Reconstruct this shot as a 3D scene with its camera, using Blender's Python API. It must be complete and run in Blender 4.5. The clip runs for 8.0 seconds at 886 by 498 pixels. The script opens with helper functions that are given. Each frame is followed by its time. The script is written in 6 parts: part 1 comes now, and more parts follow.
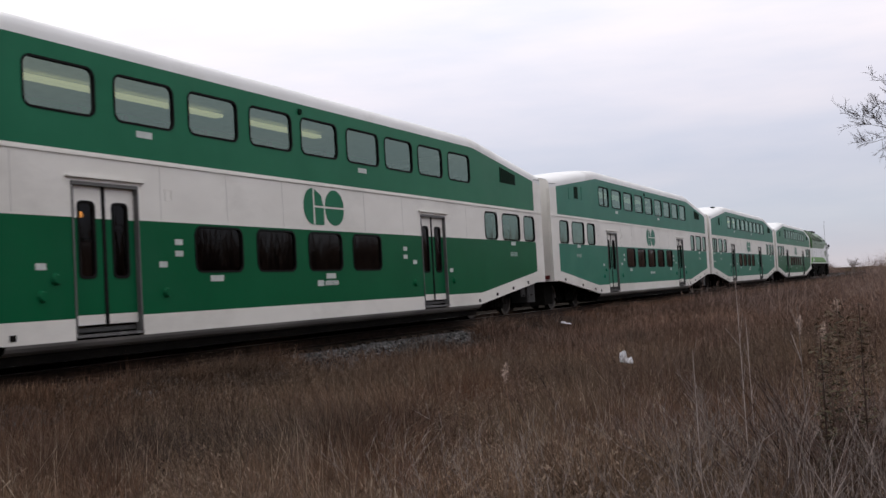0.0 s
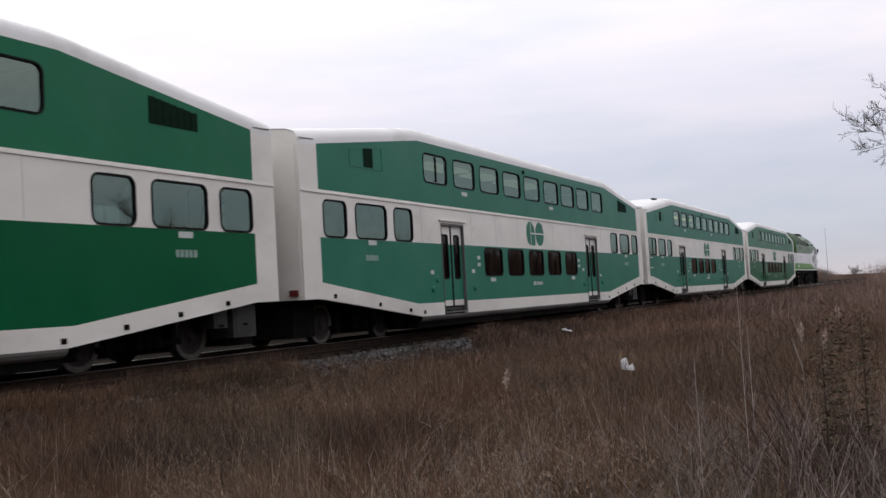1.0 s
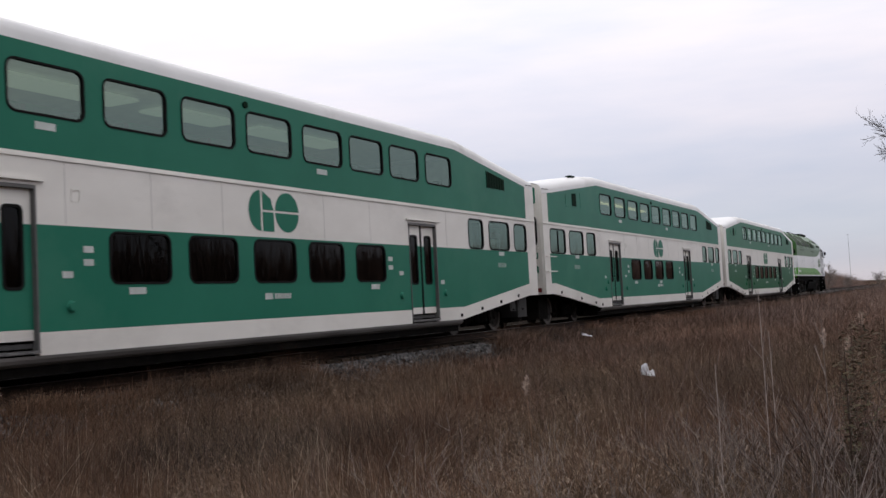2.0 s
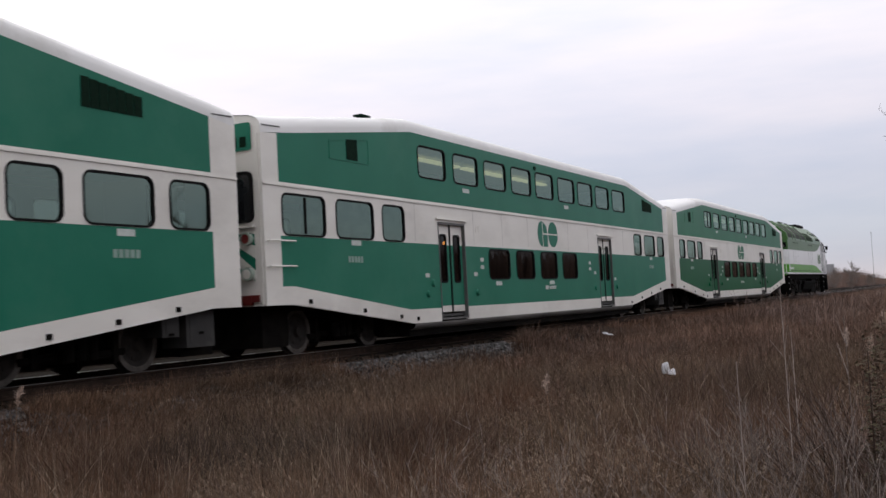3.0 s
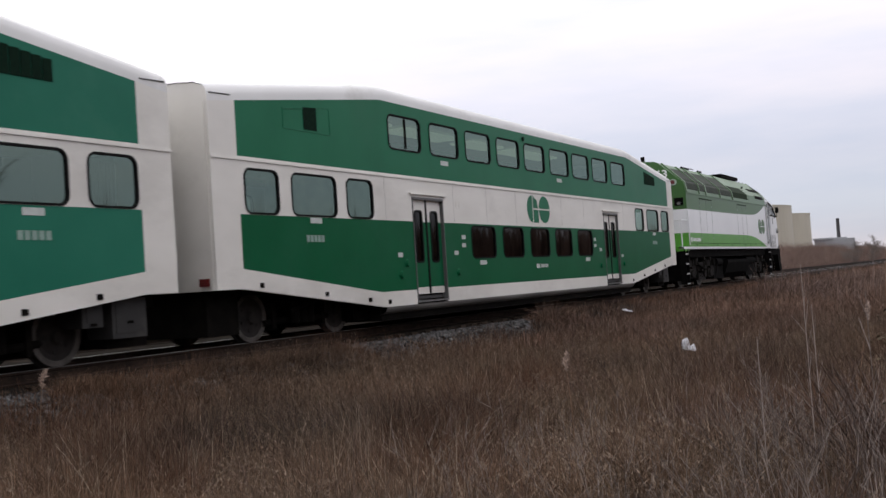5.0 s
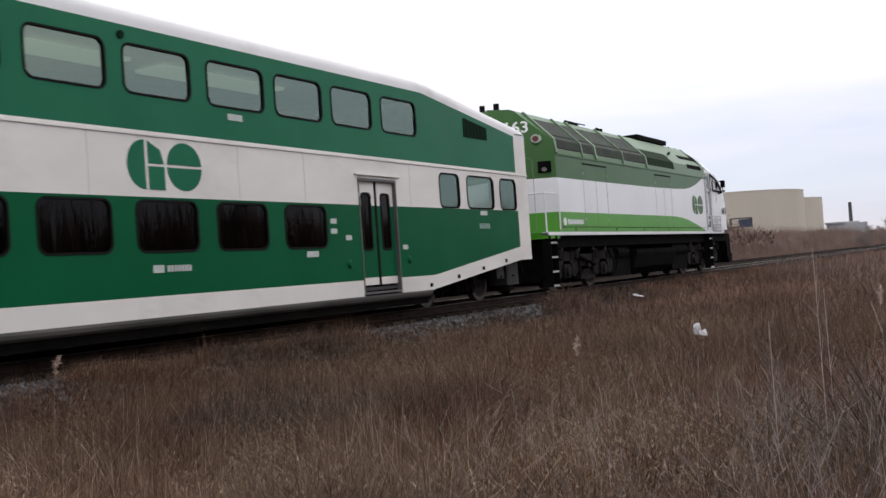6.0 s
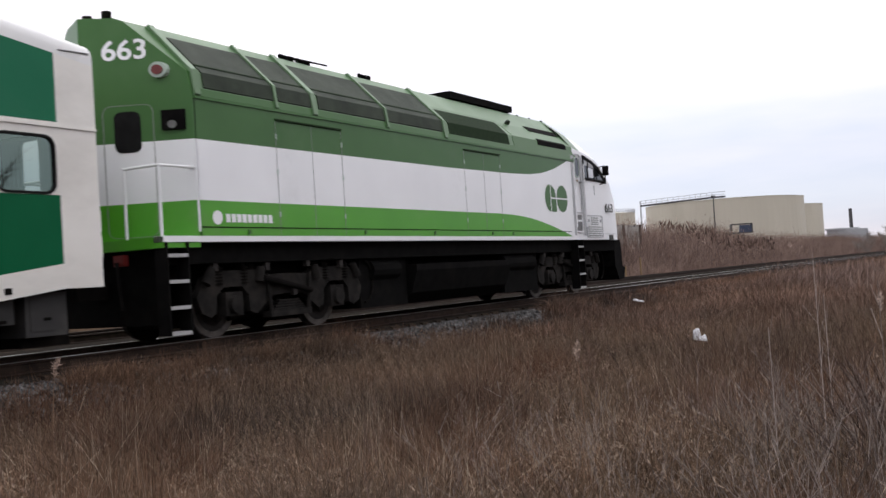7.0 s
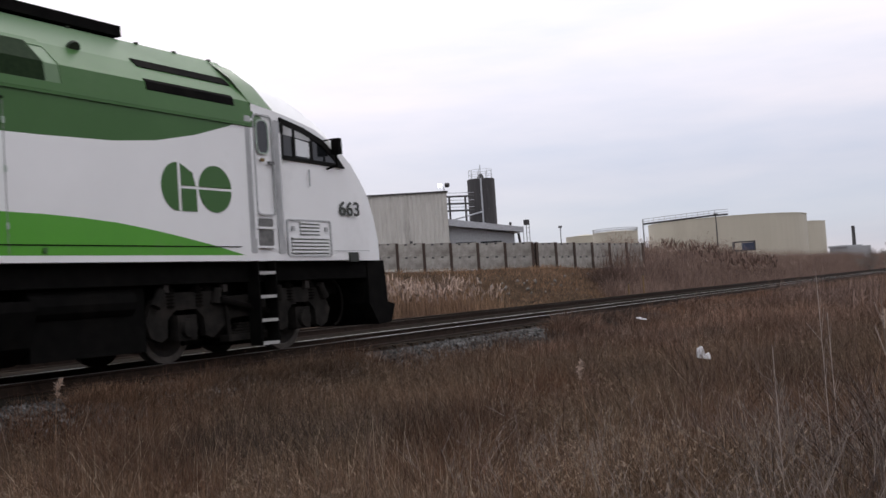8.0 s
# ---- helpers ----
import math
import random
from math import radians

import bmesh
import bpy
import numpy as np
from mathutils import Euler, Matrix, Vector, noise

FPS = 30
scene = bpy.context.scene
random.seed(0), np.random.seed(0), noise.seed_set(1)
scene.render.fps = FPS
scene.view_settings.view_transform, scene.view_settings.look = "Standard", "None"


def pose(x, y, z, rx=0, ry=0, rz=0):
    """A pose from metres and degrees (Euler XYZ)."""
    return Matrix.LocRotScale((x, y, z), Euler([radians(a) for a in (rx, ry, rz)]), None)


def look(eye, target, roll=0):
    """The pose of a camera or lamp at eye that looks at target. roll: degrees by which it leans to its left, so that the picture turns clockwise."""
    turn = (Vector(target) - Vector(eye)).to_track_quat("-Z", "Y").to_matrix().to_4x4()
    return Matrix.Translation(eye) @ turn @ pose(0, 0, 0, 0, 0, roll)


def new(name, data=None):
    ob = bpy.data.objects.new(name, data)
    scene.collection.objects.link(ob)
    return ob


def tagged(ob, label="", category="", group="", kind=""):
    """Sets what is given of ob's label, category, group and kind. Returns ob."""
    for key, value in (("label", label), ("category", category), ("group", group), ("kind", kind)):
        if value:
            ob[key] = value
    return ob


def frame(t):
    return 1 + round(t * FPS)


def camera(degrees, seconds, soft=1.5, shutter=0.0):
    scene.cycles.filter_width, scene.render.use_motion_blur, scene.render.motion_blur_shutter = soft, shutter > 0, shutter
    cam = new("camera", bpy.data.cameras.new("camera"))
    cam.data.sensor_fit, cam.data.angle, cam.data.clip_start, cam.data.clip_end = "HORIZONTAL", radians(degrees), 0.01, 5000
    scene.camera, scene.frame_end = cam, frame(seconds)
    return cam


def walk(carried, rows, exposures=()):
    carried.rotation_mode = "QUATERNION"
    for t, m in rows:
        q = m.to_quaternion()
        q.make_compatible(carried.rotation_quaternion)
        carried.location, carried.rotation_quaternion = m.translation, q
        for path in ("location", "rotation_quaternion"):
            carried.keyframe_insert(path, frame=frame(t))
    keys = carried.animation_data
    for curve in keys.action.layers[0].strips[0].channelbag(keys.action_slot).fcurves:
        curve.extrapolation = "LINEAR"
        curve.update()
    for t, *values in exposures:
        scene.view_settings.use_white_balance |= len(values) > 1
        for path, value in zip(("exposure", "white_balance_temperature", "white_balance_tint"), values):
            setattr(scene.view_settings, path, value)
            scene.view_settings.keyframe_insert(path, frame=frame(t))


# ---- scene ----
# World: X along the track, Y across it, Z up from the rail head. The viewer stands at X = 0, Y = 0.
EYE = (0.0, 0.0, 0.80)
TRACK_Y = 12.13


def aim(bearing, pitch, roll):
    """A pose at the viewer's place: bearing from +Y towards +X, in degrees."""
    b, p = radians(bearing), radians(pitch)
    way = Vector((math.sin(b) * math.cos(p), math.cos(b) * math.cos(p), math.sin(p)))
    return look(EYE, Vector(EYE) + way, roll)


cam = camera(47.0, 8.0, soft=1.5, shutter=0.1)
walk(cam, [
    (0.0, aim(64.545, 2.357, -3.22)), (0.5, aim(64.558, 2.549, -3.31)), (1.0, aim(64.511, 2.749, -3.20)),
    (1.5, aim(64.072, 2.862, -3.28)), (2.0, aim(63.401, 3.066, -3.00)), (3.5, aim(61.897, 2.818, -3.19)),
    (4.0, aim(61.700, 2.499, -3.39)), (4.5, aim(61.498, 2.291, -3.60)), (6.0, aim(60.541, 1.154, -3.95)),
    (6.5, aim(60.240, 1.284, -4.13)), (7.0, aim(60.543, 1.373, -3.61)), (7.5, aim(60.439, 1.920, -3.42)),
    (8.0, aim(60.462, 2.434, -3.81)),
], exposures=[(0.0, -0.02), (4.5, 0.0), (5.5, 0.26), (6.0, 0.38), (6.5, 0.45), (7.0, 0.42), (7.5, 0.34), (8.0, 0.06)])

# ---- light: a bright overcast sky, thin blue low down, and a weak wide sun behind the cloud ----
SUN_ELEVATION, SUN_BEARING = radians(35), radians(42)   # behind the train


def overcast():
    world = bpy.data.worlds.new("overcast_sky")
    scene.world = world
    world.use_nodes = True
    nt = world.node_tree
    nt.nodes.clear()
    out = nt.nodes.new("ShaderNodeOutputWorld")
    bg = nt.nodes.new("ShaderNodeBackground")
    sky = nt.nodes.new("ShaderNodeTexSky")
    sky.sky_type, sky.sun_disc = "NISHITA", False
    sky.sun_elevation, sky.sun_rotation = SUN_ELEVATION, SUN_BEARING
    dim = nt.nodes.new("ShaderNodeVectorMath")
    dim.operation = "SCALE"
    dim.inputs["Scale"].default_value = 0.10
    nt.links.new(sky.outputs[0], dim.inputs[0])
    co = nt.nodes.new("ShaderNodeTexCoord")
    sep = nt.nodes.new("ShaderNodeSeparateXYZ")
    nt.links.new(co.outputs["Generated"], sep.inputs[0])
    # brightness of the cloud deck by height
    ramp = nt.nodes.new("ShaderNodeValToRGB")
    for i, (pos, col) in enumerate([(0.0, (0.58, 0.555, 0.60, 1)), (0.05, (0.54, 0.575, 0.655, 1)), (0.10, (0.60, 0.615, 0.70, 1)), (0.18, (0.84, 0.81, 0.87, 1)),
                                    (0.27, (1.0, 0.97, 1.0, 1)), (0.6, (1.25, 1.23, 1.25, 1)), (1.0, (1.45, 1.44, 1.46, 1))]):
        e = ramp.color_ramp.elements[i] if i < 2 else ramp.color_ramp.elements.new(pos)
        e.position, e.color = pos, col
    nt.links.new(sep.outputs["Z"], ramp.inputs[0])
    # streaks of cloud, drawn out flat
    mp = nt.nodes.new("ShaderNodeMapping")
    mp.inputs["Scale"].default_value = (1.6, 1.6, 9.0)
    mp.inputs["Rotation"].default_value = (0.05, 0.08, 0.3)
    nt.links.new(co.outputs["Generated"], mp.inputs[0])
    nz = nt.nodes.new("ShaderNodeTexNoise")
    nz.inputs["Scale"].default_value, nz.inputs["Detail"].default_value, nz.inputs["Roughness"].default_value = 1.7, 6, 0.52
    nt.links.new(mp.outputs[0], nz.inputs["Vector"])
    sharp = nt.nodes.new("ShaderNodeMapRange")
    sharp.inputs["From Min"].default_value, sharp.inputs["From Max"].default_value = 0.33, 0.66
    sharp.inputs["To Min"].default_value, sharp.inputs["To Max"].default_value = 0.0, 1.0
    nt.links.new(nz.outputs["Fac"], sharp.inputs["Value"])
    thin = nt.nodes.new("ShaderNodeMix")
    thin.data_type, thin.blend_type = "RGBA", "MULTIPLY"
    thin.inputs["Factor"].default_value = 1.0
    tint = nt.nodes.new("ShaderNodeValToRGB")
    tint.color_ramp.elements[0].color = (0.85, 0.885, 0.955, 1)
    tint.color_ramp.elements[1].color = (1.09, 1.04, 1.035, 1)
    nt.links.new(sharp.outputs[0], tint.inputs[0])
    nt.links.new(ramp.outputs[0], thin.inputs["A"])
    nt.links.new(tint.outputs[0], thin.inputs["B"])
    mix = nt.nodes.new("ShaderNodeMix")
    mix.data_type = "RGBA"
    mix.inputs["Factor"].default_value = 0.9
    nt.links.new(dim.outputs[0], mix.inputs["A"])
    # the deck is thinner and brighter on the sun's side
    dot = nt.nodes.new("ShaderNodeVectorMath")
    dot.operation = "DOT_PRODUCT"
    dot.inputs[1].default_value = (math.sin(SUN_BEARING), math.cos(SUN_BEARING), 0.25)
    nt.links.new(co.outputs["Generated"], dot.inputs[0])
    lift = nt.nodes.new("ShaderNodeMapRange")
    lift.inputs["From Min"].default_value, lift.inputs["From Max"].default_value = -0.9, 0.95
    lift.inputs["To Min"].default_value, lift.inputs["To Max"].default_value = 0.92, 1.12
    nt.links.new(dot.outputs["Value"], lift.inputs["Value"])
    side = nt.nodes.new("ShaderNodeVectorMath")
    side.operation = "SCALE"
    nt.links.new(thin.outputs["Result"], side.inputs[0])
    nt.links.new(lift.outputs[0], side.inputs["Scale"])
    nt.links.new(side.outputs[0], mix.inputs["B"])
    nt.links.new(mix.outputs["Result"], bg.inputs[0])
    bg.inputs[1].default_value = 1.0
    nt.links.new(bg.outputs[0], out.inputs[0])


overcast()
sun = new("sun", bpy.data.lights.new("sun", "SUN"))
sun.data.energy, sun.data.angle, sun.data.color = 0.6, radians(40), (1.0, 0.97, 0.93)
sun.matrix_world = look((60 * math.sin(SUN_BEARING) * math.cos(SUN_ELEVATION), 60 * math.cos(SUN_BEARING) * math.cos(SUN_ELEVATION), 60 * math.sin(SUN_ELEVATION)), (0, 0, 0))


# ---- materials ----
def material(name, a, b, rough=0.6, metal=0.0, scale=3.0, detail=5.0, bump=0.0, bump_scale=40.0, dirt=None, dirt_scale=0.6,
             dirt_from=0.52, dirt_to=0.75, stretch=(1, 1, 1), vary=0.0, coat=0.0, spec=0.5):
    """A surface that runs between the colours a and b in fine grain, with patches of dirt at a larger scale."""
    m = bpy.data.materials.new(name)
    m.use_nodes = True
    nt = m.node_tree
    p = nt.nodes["Principled BSDF"]
    p.inputs["Roughness"].default_value, p.inputs["Metallic"].default_value = rough, metal
    p.inputs["Coat Weight"].default_value = coat
    p.inputs["Specular IOR Level"].default_value = spec
    co = nt.nodes.new("ShaderNodeTexCoord")
    mp = nt.nodes.new("ShaderNodeMapping")
    mp.inputs["Scale"].default_value = stretch
    nt.links.new(co.outputs["Object"], mp.inputs[0])
    n = nt.nodes.new("ShaderNodeTexNoise")
    n.inputs["Scale"].default_value, n.inputs["Detail"].default_value = scale, detail
    nt.links.new(mp.outputs[0], n.inputs["Vector"])
    r = nt.nodes.new("ShaderNodeValToRGB")
    r.color_ramp.elements[0].position, r.color_ramp.elements[1].position = 0.3, 0.7
    r.color_ramp.elements[0].color, r.color_ramp.elements[1].color = (*a, 1), (*b, 1)
    nt.links.new(n.outputs["Fac"], r.inputs[0])
    last = r.outputs[0]
    if dirt:
        d = nt.nodes.new("ShaderNodeTexNoise")
        d.inputs["Scale"].default_value, d.inputs["Detail"].default_value, d.inputs["Roughness"].default_value = dirt_scale, 8, 0.65
        nt.links.new(mp.outputs[0], d.inputs["Vector"])
        q = nt.nodes.new("ShaderNodeMapRange")
        q.inputs["From Min"].default_value, q.inputs["From Max"].default_value = dirt_from, dirt_to
        nt.links.new(d.outputs["Fac"], q.inputs["Value"])
        x = nt.nodes.new("ShaderNodeMix")
        x.data_type = "RGBA"
        x.inputs["B"].default_value = (*dirt, 1)
        nt.links.new(q.outputs[0], x.inputs["Factor"])
        nt.links.new(last, x.inputs["A"])
        last = x.outputs["Result"]
    if vary:
        i = nt.nodes.new("ShaderNodeObjectInfo")
        g = nt.nodes.new("ShaderNodeNewGeometry")
        s = nt.nodes.new("ShaderNodeMath")
        s.operation = "ADD"
        nt.links.new(i.outputs["Random"], s.inputs[0])
        nt.links.new(g.outputs["Random Per Island"], s.inputs[1])
        f = nt.nodes.new("ShaderNodeMath")
        f.operation = "FRACT"
        nt.links.new(s.outputs[0], f.inputs[0])
        v = nt.nodes.new("ShaderNodeMapRange")
        v.inputs["To Min"].default_value, v.inputs["To Max"].default_value = 1 - vary, 1 + vary
        nt.links.new(f.outputs[0], v.inputs["Value"])
        h = nt.nodes.new("ShaderNodeVectorMath")
        h.operation = "SCALE"
        nt.links.new(last, h.inputs[0])
        nt.links.new(v.outputs[0], h.inputs["Scale"])
        last = h.outputs[0]
    nt.links.new(last, p.inputs["Base Color"])
    if bump:
        bn = nt.nodes.new("ShaderNodeTexNoise")
        bn.inputs["Scale"].default_value, bn.inputs["Detail"].default_value = bump_scale, 4
        nt.links.new(mp.outputs[0], bn.inputs["Vector"])
        bp = nt.nodes.new("ShaderNodeBump")
        bp.inputs["Strength"].default_value, bp.inputs["Distance"].default_value = bump, 0.02
        nt.links.new(bn.outputs["Fac"], bp.inputs["Height"])
        nt.links.new(bp.outputs[0], p.inputs["Normal"])
    return m


def glass(name, tint, ior, shine, gloss=0.02):
    m = bpy.data.materials.new(name)
    m.use_nodes = True
    nt = m.node_tree
    nt.nodes.remove(nt.nodes["Principled BSDF"])
    t = nt.nodes.new("ShaderNodeBsdfTransparent")
    t.inputs[0].default_value = (*tint, 1)
    g = nt.nodes.new("ShaderNodeBsdfGlossy")
    g.inputs["Roughness"].default_value = gloss
    g.inputs["Color"].default_value = (*shine, 1)
    f = nt.nodes.new("ShaderNodeFresnel")
    f.inputs["IOR"].default_value = ior
    x = nt.nodes.new("ShaderNodeMixShader")
    nt.links.new(f.outputs[0], x.inputs[0])
    nt.links.new(t.outputs[0], x.inputs[1])
    nt.links.new(g.outputs[0], x.inputs[2])
    nt.links.new(x.outputs[0], nt.nodes["Material Output"].inputs[0])
    return m


def glow(name, colour, strength):
    m = bpy.data.materials.new(name)
    m.use_nodes = True
    p = m.node_tree.nodes["Principled BSDF"]
    p.inputs["Base Color"].default_value = (*colour, 1)
    p.inputs["Emission Color"].default_value = (*colour, 1)
    p.inputs["Emission Strength"].default_value = strength
    return m


def plain(name, c, rough=0.6, metal=0.0):
    return material(name, [v * 0.85 for v in c], [min(1, v * 1.12) for v in c], rough, metal, scale=6)


M_WHITE = material("white_coach_paint", (0.71, 0.69, 0.64), (0.79, 0.77, 0.72), 0.42, scale=1.2, dirt=(0.50, 0.48, 0.44), dirt_scale=0.5,
                   dirt_from=0.5, dirt_to=0.85, stretch=(0.7, 1, 1.4), bump=0.02, bump_scale=3)
M_ROOF = material("white_roof_paint", (0.72, 0.72, 0.71), (0.80, 0.80, 0.79), 0.5, scale=0.8, dirt=(0.50, 0.49, 0.46), dirt_scale=0.4, dirt_from=0.55)
# lower sides: M_DEEP is darkened for the ground mirrored in the gloss, M_MID is not
M_DEEP = material("deep_green_shaded_paint", (0.003, 0.088, 0.034), (0.005, 0.106, 0.042), 0.36, scale=0.9, dirt=(0.011, 0.100, 0.047), dirt_scale=0.4, bump=0.02, bump_scale=2.5, spec=0.07)
M_TEAL = material("faded_green_paint", (0.013, 0.146, 0.092), (0.020, 0.172, 0.110), 0.42, scale=0.9, dirt=(0.038, 0.185, 0.122), dirt_scale=0.4, bump=0.02, bump_scale=2.5, spec=0.16)
M_MID = material("mid_green_paint", (0.013, 0.136, 0.068), (0.019, 0.160, 0.082), 0.38, scale=0.9, dirt=(0.026, 0.148, 0.08), dirt_scale=0.4, bump=0.02, bump_scale=2.5, spec=0.10)
M_SILLSHADE = material("shaded_grubby_paint", (0.09, 0.085, 0.08), (0.18, 0.17, 0.16), 0.7, scale=1.5, dirt=(0.08, 0.073, 0.065), dirt_scale=0.8, stretch=(0.4, 1, 2))
M_BOX = material("dull_grey_box", (0.014, 0.0135, 0.013), (0.026, 0.025, 0.024), 0.7, scale=3, dirt=(0.05, 0.045, 0.04), dirt_scale=1.5)
# base colour lightened for sky light on the truck frames, with dusty patches
M_TRUCK = material("sky_lit_dusty_steel", (0.010, 0.0095, 0.009), (0.024, 0.022, 0.020), 0.85, scale=5, dirt=(0.034, 0.029, 0.025), dirt_scale=1.8, bump=0.15, spec=0.08)
M_RUBBER = material("black_rubber", (0.008, 0.008, 0.008), (0.014, 0.014, 0.014), 0.8, scale=6, spec=0.08)
M_UNDER = material("grimy_underframe", (0.0045, 0.0042, 0.004), (0.010, 0.009, 0.008), 0.92, scale=5, dirt=(0.014, 0.012, 0.010), dirt_scale=1.5, bump=0.1, spec=0.04)
M_WHEEL = material("worn_wheel_steel", (0.055, 0.048, 0.043), (0.11, 0.097, 0.087), 0.7, 0.1, scale=8)
M_TYRE = material("dark_wheel_face", (0.009, 0.0075, 0.0065), (0.024, 0.019, 0.016), 0.85, 0.0, scale=8)
M_GLASS = glass("green_coated_glass", (0.24, 0.29, 0.265), 2.7, (0.63, 0.82, 0.70))
# dark tint stands in for the dim deck behind lower and door panes
M_GLASS_DARK = glass("brown_shade_glass", (0.07, 0.055, 0.05), 1.26, (1, 0.97, 0.95))
M_INNER = plain("cream_interior_lining", (0.42, 0.43, 0.41), 0.7)
M_SEATS = plain("dark_interior_floor", (0.05, 0.05, 0.05), 0.8)
M_TUBE = glow("fluorescent_tube", (1.0, 0.86, 0.52), 1.05)
M_CEILINGGLOW = glow("faint_ceiling_glow", (0.86, 0.95, 0.74), 0.30)
M_AMBER = glow("amber_vestibule_lamp", (1.0, 0.50, 0.12), 9.0)
M_JAMB = plain("grey_door_jamb", (0.11, 0.11, 0.107), 0.55, 0.2)
M_JOINT = plain("faint_panel_joint", (0.42, 0.41, 0.38), 0.5)
M_LABEL = plain("pale_lettering", (0.52, 0.56, 0.53), 0.5)
M_FAINT = plain("faint_lettering", (0.24, 0.35, 0.30), 0.5)
M_RED = plain("red_marker_lens", (0.13, 0.014, 0.012), 0.4)
M_STEEL = material("dull_metal", (0.10, 0.10, 0.10), (0.20, 0.20, 0.195), 0.5, 0.5, scale=10)
# ---- mesh helpers ----
def box(bm, x0, x1, y0, y1, z0, z1):
    v = [bm.verts.new((x, y, z)) for x in (x0, x1) for y in (y0, y1) for z in (z0, z1)]
    for f in ((0, 1, 3, 2), (4, 6, 7, 5), (0, 4, 5, 1), (2, 3, 7, 6), (0, 2, 6, 4), (1, 5, 7, 3)):
        bm.faces.new([v[i] for i in f])
    return bm


def prism(bm, outline, y0, y1):
    """An outline in x and z, pulled from y0 to y1."""
    a = [bm.verts.new((x, y0, z)) for x, z in outline]
    b = [bm.verts.new((x, y1, z)) for x, z in outline]
    bm.faces.new(a)
    bm.faces.new(b[::-1])
    n = len(a)
    for i in range(n):
        bm.faces.new((a[i], b[i], b[(i + 1) % n], a[(i + 1) % n]))
    return bm


def rod(bm, a, b, r, n=8, r2=None):
    a, b = Vector(a), Vector(b)
    q = (b - a).to_track_quat("Z", "Y")
    r2 = r if r2 is None else r2
    rings = []
    for p, rr in ((a, r), (b, r2)):
        rings.append([bm.verts.new(p + q @ Vector((rr * math.cos(6.2832 * i / n), rr * math.sin(6.2832 * i / n), 0))) for i in range(n)])
    for i in range(n):
        bm.faces.new((rings[0][i], rings[0][(i + 1) % n], rings[1][(i + 1) % n], rings[1][i]))
    bm.faces.new(rings[0][::-1])
    bm.faces.new(rings[1])
    return bm


def rounded(x0, x1, z0, z1, r, n=4):
    """The outline of a rectangle with round corners."""
    pts = []
    for cx, cz, a0 in ((x1 - r, z1 - r, 0), (x0 + r, z1 - r, 90), (x0 + r, z0 + r, 180), (x1 - r, z0 + r, 270)):
        for i in range(n + 1):
            a = radians(a0 + 90 * i / n)
            pts.append((cx + r * math.cos(a), cz + r * math.sin(a)))
    return pts


def ring(bm, outer, inner, y0, y1):
    """A frame between two outlines of as many points, from y0 to y1."""
    vs = [[bm.verts.new((x, y, z)) for x, z in o] for o in (outer, inner) for y in (y0, y1)]
    n = len(outer)
    for i in range(n):
        j = (i + 1) % n
        for a, b in ((0, 1), (1, 3), (3, 2), (2, 0)):
            bm.faces.new((vs[a][i], vs[a][j], vs[b][j], vs[b][i]))
    return bm


def part(name, bm, mat, parent=None, label="", smooth=False, turn=True):
    if turn:
        bmesh.ops.recalc_face_normals(bm, faces=bm.faces)
    me = bpy.data.meshes.new(name)
    bm.to_mesh(me)
    bm.free()
    me.materials.append(mat)
    if smooth:
        me.shade_smooth()
    ob = new(name, me)
    ob.parent = parent
    if label:
        tagged(ob, label)
    return ob


def edged(bm, width=0.01, segments=2):
    bmesh.ops.bevel(bm, geom=[e for e in bm.edges if e.calc_face_angle(0) > 0.5], offset=width, segments=segments, affect="EDGES")
    return bm


def run(pts):
    """Height along a line of (x, z) points."""
    xs, zs = [p[0] for p in pts], [p[1] for p in pts]
    return lambda x: float(np.interp(x, xs, zs))


def sheet(bm, y, low, high, cuts, holes, back=None):
    """A wall in the plane y between the lines low and high, with openings (x0, x1, z0, z1)."""
    xs = sorted({*cuts, *(h[0] for h in holes), *(h[1] for h in holes)})
    xs = [x for x in xs if cuts[0] <= x <= cuts[-1]]
    for a, b in zip(xs, xs[1:]):
        mid = (a + b) / 2
        spans = [(low(a), low(b))]
        for h in sorted((h for h in holes if h[0] < mid < h[1]), key=lambda h: h[2]):
            spans += [(h[2], h[2]), (h[3], h[3])]
        spans.append((high(a), high(b)))
        for (pa, pb), (qa, qb) in zip(spans[::2], spans[1::2]):
            if qa - pa < 0.002 and qb - pb < 0.002:
                continue
            for yy in (y,) if back is None else (y, back):
                bm.faces.new([bm.verts.new(c) for c in ((a, yy, pa), (b, yy, pb), (b, yy, qb), (a, yy, qa))])
    # round off the corners of the openings that carry a radius
    for h in (h for h in holes if len(h) == 5):
        x0, x1, z0, z1, r = h
        for cx, cz, sx, sz in ((x0, z0, 1, 1), (x1, z0, -1, 1), (x1, z1, -1, -1), (x0, z1, 1, -1)):
            arc = [(cx + sx * r * (1 - math.cos(radians(a))), cz + sz * r * (1 - math.sin(radians(a)))) for a in (0, 22.5, 45, 67.5, 90)]
            bm.faces.new([bm.verts.new((px, y, pz)) for px, pz in [(cx, cz), *arc]])
    return bm


def prism_x(outline, x0, x1):
    """An outline in y and z, pulled from x0 to x1."""
    bm = prism(bmesh.new(), outline, x0, x1)
    for v in bm.verts:
        v.co = Vector((v.co.y, v.co.x, v.co.z))
    return bm


